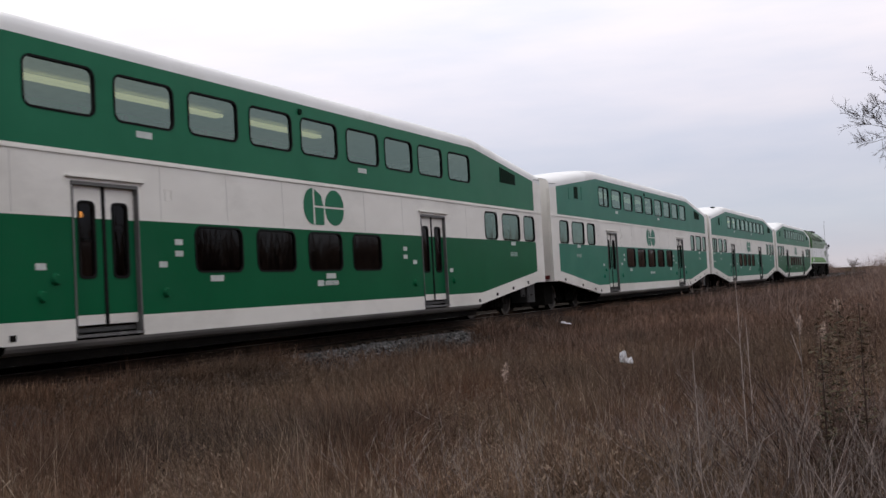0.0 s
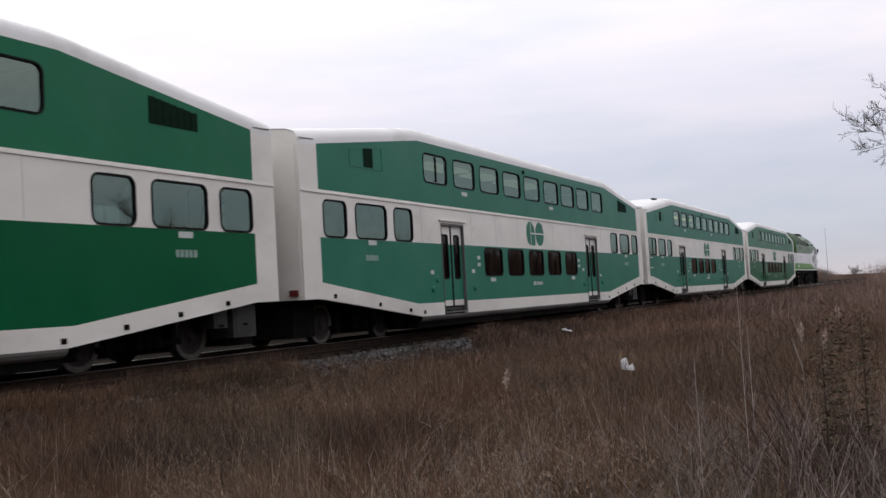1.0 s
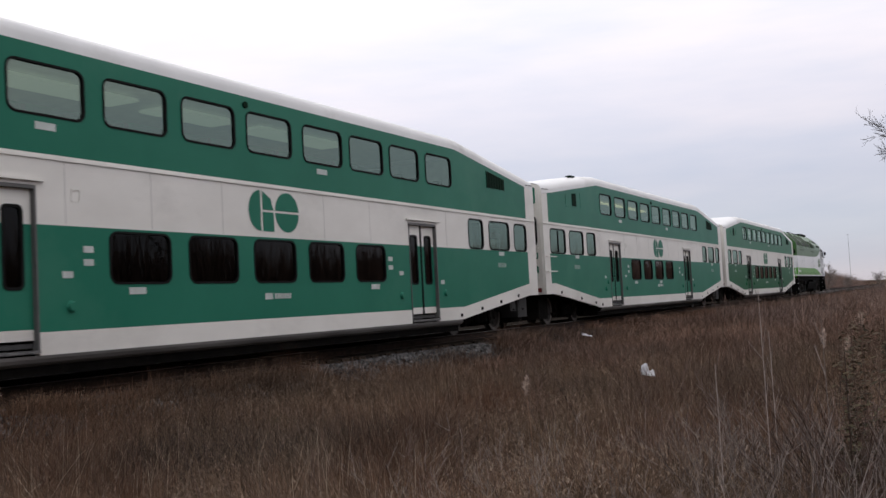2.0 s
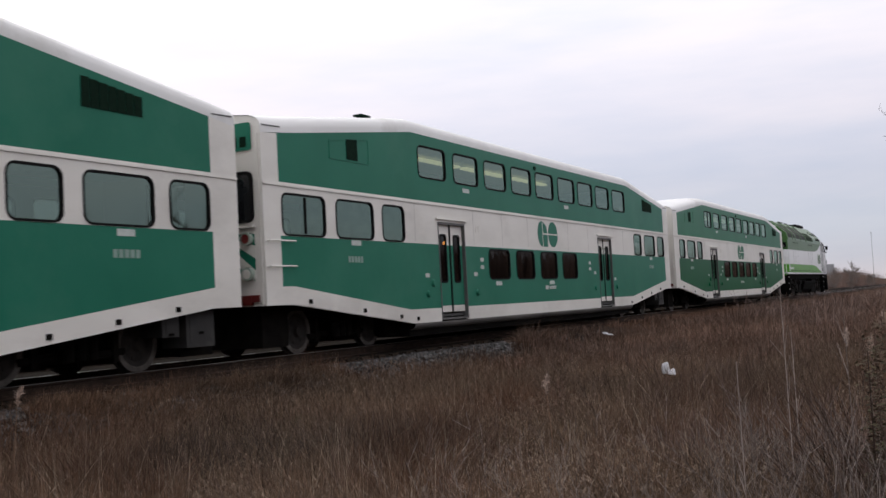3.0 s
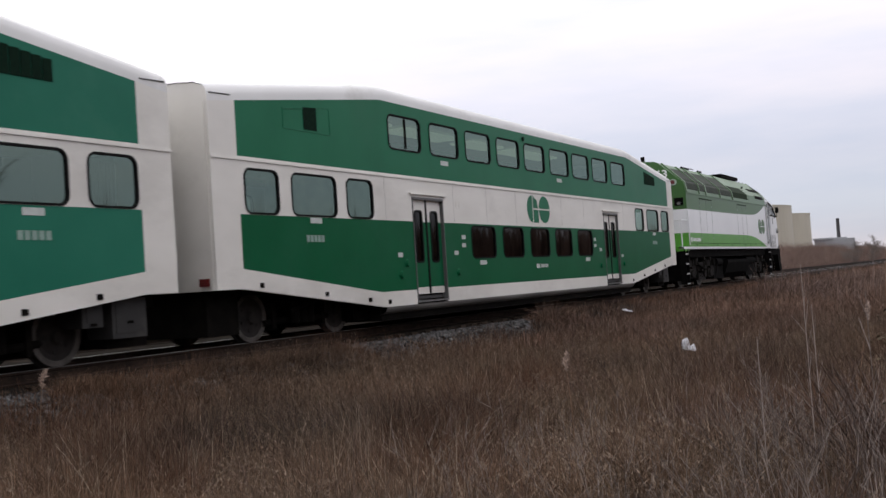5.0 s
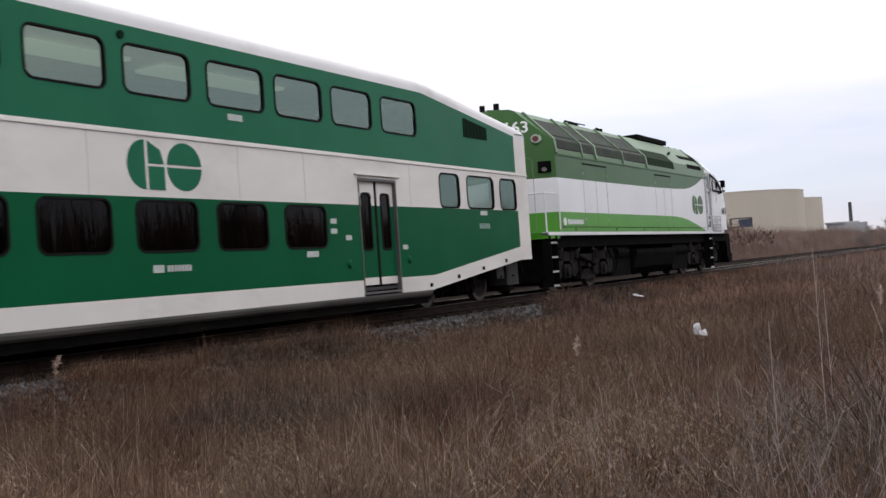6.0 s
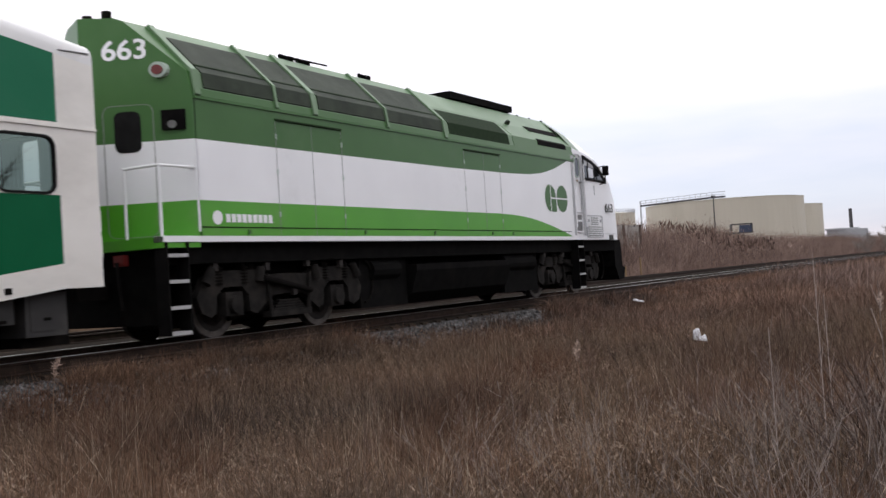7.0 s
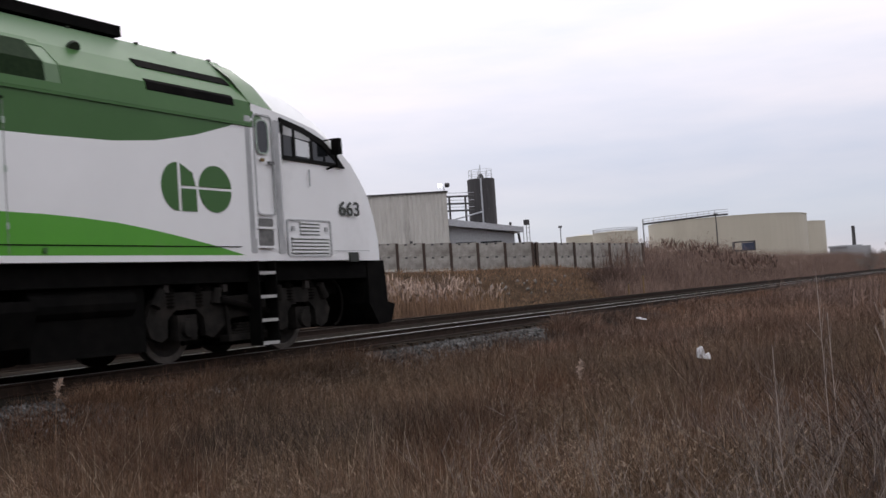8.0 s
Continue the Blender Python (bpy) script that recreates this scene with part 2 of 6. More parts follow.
def lathe_y(bm, profile, n=28):
    """A turned shape about the Y axis: profile of (radius, y)."""
    rings = [[bm.verts.new((r * math.cos(6.28319 * i / n), y, r * math.sin(6.28319 * i / n))) for i in range(n)] for r, y in profile]
    for a, b in zip(rings, rings[1:]):
        for i in range(n):
            bm.faces.new((a[i], a[(i + 1) % n], b[(i + 1) % n], b[i]))
    bm.faces.new(rings[0])
    bm.faces.new(rings[-1][::-1])
    return bm


def lettering(text, size, mat, parent, m, name="number", depth=0.004, bold=0.0):
    cu = bpy.data.curves.new(name, "FONT")
    cu.body, cu.size, cu.extrude, cu.align_x, cu.align_y = text, size, depth, "CENTER", "CENTER"
    cu.offset = bold
    tmp = new("tmp", cu)
    bpy.context.view_layer.update()
    me = bpy.data.meshes.new_from_object(tmp.evaluated_get(bpy.context.evaluated_depsgraph_get()))
    bpy.data.objects.remove(tmp)
    me.name = name
    me.materials.clear()
    me.materials.append(mat)
    ob = new(name, me)
    ob.parent, ob.matrix_basis = parent, m
    return ob


def lettering_mesh(text, size, mat, parent, y, z, wide):
    """Writing against the plane x = 0 that is read from -X, with its shape in the mesh itself."""
    ob = lettering(text, size, mat, parent, Matrix.Identity(4), bold=0.006)
    for v in ob.data.vertices:
        v.co = Vector((-0.006 - v.co.z, y - wide * v.co.x, z + v.co.y))
    return ob


# ---- train ----
def train_x(t):
    return 4.397 - 14.2 * t + 0.0364 * t * t


def wheelset(parent, x, r, name="wheelset"):
    bm = bmesh.new()
    for s in (-1, 1):
        prof = [(0.09, 0.86), (0.11, 0.82), (0.13, 0.80), (r * 0.62, 0.775), (r * 0.80, 0.79), (r * 0.84, 0.80), (r, 0.80), (r, 0.70), (r + 0.028, 0.685), (r + 0.028, 0.665),
                (r * 0.8, 0.66), (0.10, 0.66)]
        lathe_y(bm, [(q, s * y) for q, y in prof], 28)
    rod(bm, (0, -0.7, 0), (0, 0.7, 0), 0.085, 10)
    for i in range(6):
        a = i * math.pi / 3
        rod(bm, (0.5 * r * math.cos(a), -0.795, 0.5 * r * math.sin(a)), (0.5 * r * math.cos(a), -0.76, 0.5 * r * math.sin(a)), 0.035, 6)
    ob = part(name, bm, M_TYRE, parent, "worn steel wheels on one axle", smooth=False)
    ob.data.materials.append(M_WHEEL)
    for f in ob.data.polygons:
        c = f.center
        if abs(c.y) > 0.775 and 0.76 * r < math.hypot(c.x, c.z) < 1.01 * r:
            f.material_index = 1
    ob.location = (x, 0, r)
    return ob


def bogie(parent, x, r, gap, wheels, inside=False):
    """A two-axle truck: cast side frames with pedestals, springs, bolster and brake gear."""
    bm = bmesh.new()
    h = gap / 2
    for s in (-1, 1):
        y0, y1 = (s * 0.44, s * 0.56) if inside else (s * 0.90, s * 1.02)
        prism(bm, [(-h - 0.42, r + 0.10), (-h - 0.30, r + 0.26), (-h + 0.30, r + 0.24), (-0.55, r + 0.02), (0.55, r + 0.02), (h - 0.30, r + 0.24), (h + 0.30, r + 0.26),
                   (h + 0.42, r + 0.10), (h + 0.22, r - 0.10), (h - 0.22, r - 0.12), (h - 0.36, r + 0.06), (0.50, r - 0.20), (-0.50, r - 0.20), (-h + 0.36, r + 0.06),
                   (-h + 0.22, r - 0.12), (-h - 0.22, r - 0.10)], y0, y1)
        for dx in () if inside else (-h, h):
            box(bm, dx - 0.13, dx + 0.13, min(s * 1.0, s * 1.12), max(s * 1.0, s * 1.12), r - 0.12, r + 0.12)
            rod(bm, (dx, s * 1.1, r), (dx, s * 1.17, r), 0.09, 12)
        for dx in (-0.22, 0.0, 0.22):
            rod(bm, (dx, s * 0.96, r - 0.16), (dx, s * 0.96, r + 0.22), 0.085, 8)
        rod(bm, (-0.5, s * 1.08, r + 0.05), (0.55, s * 1.08, r + 0.30), 0.04, 6)
        for dx in (-h + 0.52, h - 0.52):
            box(bm, dx - 0.05, dx + 0.05, min(s * 0.72, s * 0.9), max(s * 0.72, s * 0.9), r - 0.22, r + 0.2)
    box(bm, -0.25, 0.25, -0.95, 0.95, r + 0.06, r + 0.34)
    box(bm, -h, h, -0.15, 0.15, r + 0.0, r + 0.16)
    for dx in (-h + 0.62, h - 0.62):
        rod(bm, (dx - 0.3, -0.82, 0.3), (dx + 0.3, -0.82, 0.34), 0.06, 6)
        box(bm, dx - 0.35, dx + 0.35, -0.6, 0.6, 0.16, r + 0.3)
    box(bm, -h - 0.5, h + 0.5, -0.88, 0.88, r + (0.46 if inside else 0.34), r + 0.55)
    ob = part("bogie", edged(bm, 0.015, 1), M_UNDER, parent, "black cast-steel truck frame")
    ob.location = (x, 0, 0)
    for dx in (-h, h):
        wheels.append((wheelset(ob, dx, r), dx, r))
    return ob


WHEELS = []
C0, C1 = 0.02, 25.08                     # the body's ends
UPPER = [(5.31, 6.60), (6.99, 8.29), (8.65, 9.94), (10.29, 11.60), (11.92, 13.23), (13.60, 14.94), (15.23, 16.54), (16.84, 18.14), (18.49, 19.80)]
MIDDLE = [(0.80, 1.68), (2.04, 3.37), (3.71, 4.60), (20.61, 21.49), (21.85, 23.17), (23.51, 24.39)]
LOWER = [(8.68, 9.93), (10.35, 11.55), (12.00, 13.22), (13.65, 14.84), (15.30, 16.46)]
DOORS_FOUR = [(6.08, 7.40), (16.80, 18.12)]     # coaches with four lower windows
DOORS_FIVE = [(6.08, 7.40), (17.52, 18.84)]
Z_UP, Z_MID, Z_LOW, Z_DOOR = (3.565, 4.26), (2.13, 2.86), (1.33, 2.06), (0.45, 2.62)
TOP = run([(0.02, 3.86), (0.70, 3.95), (5.03, 4.51), (20.07, 4.51), (24.43, 3.95), (25.08, 3.86)])
SKIRT = run([(0.02, 0.91), (0.63, 0.91), (4.88, 0.40), (20.08, 0.40), (24.45, 0.91), (25.08, 0.91)])
GREEN_LOW = run([(0.66, 1.23), (4.72, 0.70), (20.2, 0.70), (24.45, 1.23)])
BREAKS = (0.02, 0.66, 0.70, 4.72, 4.88, 5.03, 20.07, 20.08, 20.2, 24.43, 24.45, 25.08)


def window(parent, x0, x1, z0, z1, side, pane, split=False):
    """A glazed opening with a black rubber surround."""
    bm = bmesh.new()
    y = 1.5 * side
    r = 0.14
    ring(bm, rounded(x0 - 0.015, x1 + 0.015, z0 - 0.015, z1 + 0.015, r + 0.015), rounded(x0 + 0.018, x1 - 0.018, z0 + 0.018, z1 - 0.018, r - 0.02), y - side * 0.05, y + side * 0.010)
    if split:
        xm = (x0 + x1) / 2 + 0.05
        box(bm, xm - 0.02, xm + 0.02, min(y - side * 0.03, y), max(y - side * 0.03, y), z0 + 0.04, z1 - 0.04)
    w = part("window", bm, M_RUBBER, parent)
    bm = bmesh.new()
    bm.faces.new([bm.verts.new((x, y - side * 0.02, z)) for x, z in rounded(x0 + 0.017, x1 - 0.017, z0 + 0.017, z1 - 0.017, r - 0.02)])
    g = part("pane", bm, pane, w, turn=False)
    g.visible_shadow = False
    return w


def door(parent, x0, x1, side, green):
    """A two-leaf sliding door, set back in its opening, white above and green below."""
    y = 1.5 * side
    bm = bmesh.new()
    for a, b in ((x0, x0 + 0.03), (x1 - 0.03, x1)):
        box(bm, a, b, min(y - side * 0.10, y + side * 0.012), max(y - side * 0.10, y + side * 0.012), 0.45, Z_DOOR[1])
    box(bm, x0, x1, min(y - side * 0.10, y + side * 0.012), max(y - side * 0.10, y + side * 0.012), Z_DOOR[1] - 0.05, Z_DOOR[1])
    d = part("door", bm, M_JAMB, parent, "double sliding door with tall narrow windows")
    bm = bmesh.new()
    box(bm, x0 - 0.1, x1 + 0.12, min(y, y + side * 0.05), max(y, y + side * 0.05), 2.67, 2.70)
    part("drip_rail", bm, M_WHITE, d)
    xm = (x0 + x1) / 2
    for a, b in ((x0 + 0.03, xm - 0.03), (xm + 0.03, x1 - 0.03)):
        c = (a + b) / 2
        yy = y - side * 0.065
        bm = sheet(bmesh.new(), yy, lambda x: 2.11, lambda x: Z_DOOR[1] - 0.05, (a, b), [(c - 0.15, c + 0.15, 1.27, 2.34)], yy - side * 0.03)
        leaf = part("door_leaf", bm, M_WHITE, d, "white upper half of the door leaf")
        bm = sheet(bmesh.new(), yy, lambda x: 0.74, lambda x: 2.11, (a, b), [(c - 0.15, c + 0.15, 1.27, 2.11)], yy - side * 0.03)
        part("door_leaf", bm, green, d, "green lower half of the door leaf")
        bm = sheet(bmesh.new(), yy, lambda x: 0.60, lambda x: 0.74, (a, b), [], yy - side * 0.03)
        part("kick_plate", bm, M_WHITE, d)
        bm = ring(bmesh.new(), rounded(c - 0.17, c + 0.17, 1.25, 2.36, 0.09), rounded(c - 0.13, c + 0.13, 1.29, 2.32, 0.06), yy - side * 0.02, yy + side * 0.012)
        part("door_window", bm, M_RUBBER, d)
        bm = bmesh.new()
        bm.faces.new([bm.verts.new((px, yy - side * 0.012, pz)) for px, pz in rounded(c - 0.15, c + 0.15, 1.27, 2.34, 0.07)])
        part("door_pane", bm, M_GLASS_DARK, d, turn=False)
    bm = box(bmesh.new(), xm - 0.03, xm + 0.03, min(y - side * 0.09, y - side * 0.05), max(y - side * 0.09, y - side * 0.05), 0.60, Z_DOOR[1] - 0.05)
    part("door_seal", bm, M_RUBBER, d)
    bm = box(bmesh.new(), x0, x1, min(y - side * 0.5, y + side * 0.02), max(y - side * 0.5, y + side * 0.02), 0.43, 0.47)
    box(bm, x0, x1, min(y - side * 0.5, y - side * 0.45), max(y - side * 0.5, y - side * 0.45), 0.46, 0.62)
    part("door_step", bm, M_STEEL, d)
    return d


def logo_shapes(parent, x, z, d, green, y):
    """Two round green shapes parted by thin light gaps."""
    r = d / 2
    for i, cx in enumerate((x - r - 0.015, x + r + 0.015)):
        for half in (0, 1):
            pts = []
            if i == 0 and half == 0:     # left half of the first disc
                pts = [(cx - 0.04 + r * 0.94 * math.cos(radians(a)), z + r * math.sin(radians(a))) for a in range(90, 271, 12)]
            elif i == 0:                 # its squared lower right quarter, and the arc above
                pts = [(cx + 0.02, z - r), (cx + r - 0.02, z - r), (cx + r - 0.02, z - 0.02), (cx + 0.02, z - 0.02)]
            elif half == 0:
                pts = [(cx + r * math.cos(radians(a)), z + 0.02 + (r - 0.02) * math.sin(radians(a))) for a in range(0, 181, 12)]
            else:
                pts = [(cx + r * math.cos(radians(a)), z - 0.02 + (r - 0.02) * math.sin(radians(a))) for a in range(180, 361, 12)]
            part("emblem", prism(bmesh.new(), pts, y, y - 0.004), green, parent)
    pts = [(x - r + 0.005, z + 0.02), (x - 0.045, z + 0.02), (x - r * 0.30, z + r * 0.62), (x - r + 0.005, z + r * 0.97)]
    part("emblem", prism(bmesh.new(), pts, y, y - 0.004), green, parent)


def dash_bars(parent, x0, x1, z0, z1, y, n, mat, name="lettering"):
    """Unreadable writing, as plain bars."""
    bm = bmesh.new()
    w = (x1 - x0) / n
    for i in range(n):
        box(bm, x0 + i * w + 0.12 * w, x0 + (i + 1) * w - 0.12 * w, y - 0.003, y, z0, z1)
    return part(name, bm, mat, parent)


def cab_end_face(root, x, upper):
    """The driver's end: gable panel, dark window, striped apron, lamps and steps."""
    def pane(y0, y1, z0, z1, r, d0, d1):
        return prism_x(rounded(y0, y1, z0, z1, r), x - d1, x - d0)
    for s in (-1, 1):
        a, b = (-1.30, -0.52) if s < 0 else (0.52, 1.30)
        part("gable_panel", pane(a, b, 3.58, 4.06, 0.05, 0.0, 0.008), upper, root, "green panel above the driver's window")
        bm = bmesh.new()
        for i in range(3):
            box(bm, x - 0.012, x - 0.008, a + 0.10 + i * 0.2, a + 0.24 + i * 0.2, 3.64, 3.82)
        part("lettering", bm, M_GRILLE, root)
        part("cab_window", ring_x(rounded(a, b, 2.34, 3.22, 0.12), rounded(a + 0.05, b - 0.05, 2.39, 3.17, 0.09), x - 0.03, x + 0.01), M_RUBBER, root, "black-framed driver's window")
        part("pane", pane(a + 0.05, b - 0.05, 2.39, 3.17, 0.09, 0.0, 0.01), M_CABGLASS, root)
        part("ledge", box(bmesh.new(), x - 0.10, x, a - 0.03, b + 0.03, 2.25, 2.29), M_WHITE, root)
        part("apron", pane(a, b, 1.32, 2.20, 0.04, 0.0, 0.008), M_WHITE, root)
        for i in range(4):
            z = 1.10 + i * 0.42
            pts = [(a, z), (b, z + 0.62), (b, z + 0.82), (a, z + 0.20)]
            pts = [(yy, min(max(zz, 1.33), 2.19)) for yy, zz in pts]
            if max(q[1] for q in pts) - min(q[1] for q in pts) > 0.1:
                part("stripe", prism_x(pts, x - 0.012, x - 0.008), upper, root, "green diagonal stripe")
        for z, lens in ((2.06, M_RED), (1.46, M_WHITE)):
            yy = s * 1.16
            lamp = part("end_lamp", rod(bmesh.new(), (x - 0.09, yy, z), (x, yy, z), 0.115, 16), M_FRAMEGREY, root, "round lamp in a pale ring")
            part("lens", rod(bmesh.new(), (x - 0.10, yy, z), (x - 0.09, yy, z), 0.08, 14), lens, lamp)
        part("buffer_beam", edged(box(bmesh.new(), x - 0.06, x, min(s * 0.55, s * 1.22), max(s * 0.55, s * 1.22), 0.93, 1.10), 0.02, 1), M_RED, root, "dull red beam end")
        for z in (1.58, 2.02):
            bm = rod(bmesh.new(), (x + 0.06, s * 1.57, z), (x + 0.80, s * 1.57, z), 0.016, 6)
            for xx in (x + 0.08, x + 0.78):
                rod(bm, (xx, s * 1.57, z), (xx, s * 1.49, z), 0.014, 6)
            part("grab_iron", bm, M_WHITE, root, "white horizontal grab iron")


def ring_x(outer, inner, x0, x1):
    bm = ring(bmesh.new(), outer, inner, x0, x1)
    for v in bm.verts:
        v.co = Vector((v.co.y, v.co.x, v.co.z))
    return bm


def coach(k, upper, lower, lit, five, split, label, cab_end=False):
    root = tagged(new("passenger_coach"), label, "train car", "coaches of the train")
    DOORS = DOORS_FIVE if five else DOORS_FOUR
    C0 = -0.16 if cab_end else 0.02
    G0 = 0.30 if cab_end else 0.66
    middle = [(0.36, 1.68), *MIDDLE[1:]] if cab_end else MIDDLE
    # side walls in their painted bands
    for side in (-1, 1):
        y, back = 1.5 * side, 1.42 * side
        dh = [(a, b, *Z_DOOR) for a, b in DOORS]
        lows = LOWER if five else LOWER[:4]
        stops = [G0, DOORS[0][0], DOORS[0][1], DOORS[1][0], DOORS[1][1], 24.45]
        for a, b in zip(stops[::2], stops[1::2]):
            cuts = (a, *(c for c in BREAKS if a < c < b), b)
            part("skirt", sheet(bmesh.new(), y, SKIRT, GREEN_LOW, cuts, [], back), M_WHITE, root, "white skirt along the floor line")
            low = sheet(bmesh.new(), y, GREEN_LOW, lambda x: 2.11, cuts, [(c, d, *Z_LOW, 0.13) for c, d in lows if a < c < b], back)
            part("lower_panel", low, lower, root, "green painted lower side")
        mid = sheet(bmesh.new(), y, lambda x: 2.11, lambda x: 3.05, (G0, 24.45), [(a, b, 2.11, Z_DOOR[1]) for a, b in DOORS] + [(a, b, *Z_MID, 0.13) for a, b in middle], back)
        part("white_band", mid, M_WHITE, root, "white painted band between the decks")
        up = sheet(bmesh.new(), y, lambda x: 3.05, TOP, (G0, 0.70, 5.03, 20.07, 24.43, 24.45), [(a, b, *Z_UP, 0.13) for a, b in UPPER], back)
        part("upper_panel", up, upper, root, "green painted upper side")
        for a, b in ((C0, G0), (24.45, 25.08)):
            part("end_panel", sheet(bmesh.new(), y, lambda x: 0.91, TOP, (a, b), [], back), M_WHITE, root)
        part("belt_rail", box(bmesh.new(), C0, C1, min(y, y + side * 0.02), max(y, y + side * 0.02), 2.98, 3.015), M_WHITE, root)
        # the shade below the skirt is put into the sill's grey colour
        bm = bmesh.new()
        rows = [[bm.verts.new((x, side * a, z)) for a, z in ((1.499, 0.402), (1.492, 0.36), (1.46, 0.31), (1.40, 0.275), (1.34, 0.26))] for x in (4.88, 20.08)]
        for i in range(4):
            bm.faces.new((rows[0][i], rows[0][i + 1], rows[1][i + 1], rows[1][i]))
        part("sill_rail", bm, M_SILLSHADE, root, "grubby turned-under sill, its shade put into the grey")
        for i, (a, b) in enumerate(UPPER):
            window(root, a, b, *Z_UP, side, M_GLASS, split and i == 0)
        for i, (a, b) in enumerate(middle):
            window(root, a, b, *Z_MID, side, M_GLASS, cab_end and i == 0)
        for a, b in lows:
            window(root, a, b, *Z_LOW, side, M_GLASS_DARK)
        for a, b in DOORS:
            door(root, a, b, side, lower)
    # small fittings on the seen side
    y = -1.5
    for x in (5.05, 7.9, 9.55, 11.2, 14.2, 15.9, 19.4):
        part("panel_joint", box(bmesh.new(), x - 0.004, x + 0.004, y - 0.0015, y, 2.13, 2.96), M_JOINT, root)
    logo_shapes(root, 12.63, 2.57, 0.71, upper, y - 0.004)
    bm = bmesh.new()
    for i in range(7):
        xa = 21.86 + i * 0.165
        prism(bm, [(xa, 3.73), (xa + 0.15, 3.73), (xa + 0.15, 4.16 - 0.13 * (xa - 21.8)), (xa, 4.16 - 0.13 * (xa - 21.8))], y - 0.012, y)
    part("louvre", bm, M_GRILLE, root, "dark louvred air intake")
    part("vent", prism(bmesh.new(), [(2.49, 3.66), (2.88, 3.66), (2.88, 4.08), (2.49, 4.05)], y - 0.01, y), M_GRILLE, root)
    part("vent_panel", ring(bmesh.new(), [(1.9, 3.62), (3.3, 3.62), (3.3, 4.13), (1.9, 3.98)], [(1.93, 3.64), (3.28, 3.64), (3.28, 4.11), (1.93, 3.96)], y, y - 0.008), upper, root)
    D = DOORS[1][0]
    for x, z in ((5.75, 1.25), (5.5, 1.02), (7.95, 1.02), (D - 0.42, 1.02), (D + 1.68, 1.05)):
        part("cover", rod(bmesh.new(), (x, y, z), (x, y - 0.05, z), 0.085, 12, 0.06), lower, root, "small round green cover")
    for x, z in ((8.28, 1.80), (8.28, 1.62), (7.9, 1.45), (5.5, 1.42), (D - 0.85, 1.80), (D - 0.85, 1.62), (D - 0.40, 1.50), (D + 1.55, 1.30), (22.6, 2.03), (2.7, 2.05), (9.2, 1.22), *(((16.0, 1.22),) if five else ()), (7.6, 3.42), (14.2, 3.42), *(((12.75, 1.22),) if lit else ())):
        wide, tall = (0.09, 0.045) if 1.3 <= z < 1.9 else (0.17, 0.05)
        bm = box(bmesh.new(), x - wide, x + wide, y - 0.006, y, z - tall, z + tall)
        part("notice", bm, M_LABEL, root)
    dash_bars(root, 2.38, 2.92, 1.67, 1.79, y - 0.004, 5, M_FAINT)
    dash_bars(root, 22.33, 22.87, 1.67, 1.79, y - 0.004, 5, M_FAINT)
    dash_bars(root, 12.22, 12.50, 1.03, 1.14, y - 0.004, 1, M_LABEL)
    dash_bars(root, 12.52, 13.02, 1.04, 1.13, y - 0.004, 7, M_LABEL)
    for x in (1.1, 2.9, 4.3, 5.0, 20.0, 21.2, 22.4, 23.6):
        z = SKIRT(x) + 0.10
        part("jacking_pad", edged(box(bmesh.new(), x - 0.05, x + 0.05, y - 0.012, y, z - 0.04, z + 0.04), 0.012, 1), M_UNDER, root)
    part("fixture", rod(bmesh.new(), (11.9, y - 0.03, 4.36), (11.9, y + 0.02, 4.36), 0.06, 10), M_GRILLE, root, "small round outside lamp")
    part("switch_plate", ring(bmesh.new(), rounded(8.0, 8.16, 2.44, 2.62, 0.02), rounded(8.015, 8.145, 2.455, 2.605, 0.012), y, y - 0.008), M_WHITE, root)
    # ends
    shape = [(-1.5, 0.0), (-1.498, 0.10), (-1.475, 0.19), (-1.41, 0.265), (-1.25, 0.325), (-0.9, 0.365), (-0.45, 0.385), (0.0, 0.39)]
    shape += [(-a, b) for a, b in shape[-2::-1]]
    for x, s in ((C0, 1), (C1, -1)):
        bm = sheet(bmesh.new(), 0, lambda u: 0.91, lambda u: 3.85 + run(shape)(u), [u for u, _ in shape], [(-0.45, 0.45, 1.05, 3.1)], 0.06)
        for v in bm.verts:
            v.co = Vector((x + s * (0.02 + v.co.y), v.co.x, v.co.z))
        part("end_wall", bm, M_WHITE, root, "white end wall with a gangway opening")
        if cab_end and s > 0:
            cab_end_face(root, x, upper)
        bm = bmesh.new()
        for i in range(5):
            xa = x - s * (0.05 + i * 0.075)
            ring(bm, rounded(-0.62, 0.62, 1.0, 3.2, 0.1), rounded(-0.48, 0.48, 1.1, 3.1, 0.08), xa, xa - s * 0.05)
        for v in bm.verts:
            v.co = Vector((v.co.y, v.co.x, v.co.z))
        part("gangway_bellows", bm, M_RUBBER, root, "black folded gangway bellows")
        part("coupler", edged(box(bmesh.new(), min(x, x - s * 0.44), max(x, x - s * 0.44), -0.14, 0.14, 0.72, 0.98), 0.04, 2), M_UNDER, root)
        for yy in (-1.46, 1.46):
            bm = bmesh.new()
            for z in (1.3, 1.65):
                rod(bm, (x - s * 0.03, yy, z), (x - s * 0.03, yy, z + 0.28), 0.014, 6)
            part("grab_iron", bm, M_WHITE, root)
        part("marker_lamp", edged(box(bmesh.new(), min(x, x - s * 0.05), max(x, x - s * 0.05), -1.36, -1.18, 0.98, 1.10), 0.015, 1), M_RED, root)
    # roof
    shape = [(-1.5, 0.0), (-1.498, 0.10), (-1.475, 0.19), (-1.41, 0.265), (-1.25, 0.325), (-0.9, 0.365), (-0.45, 0.385), (0.0, 0.39)]
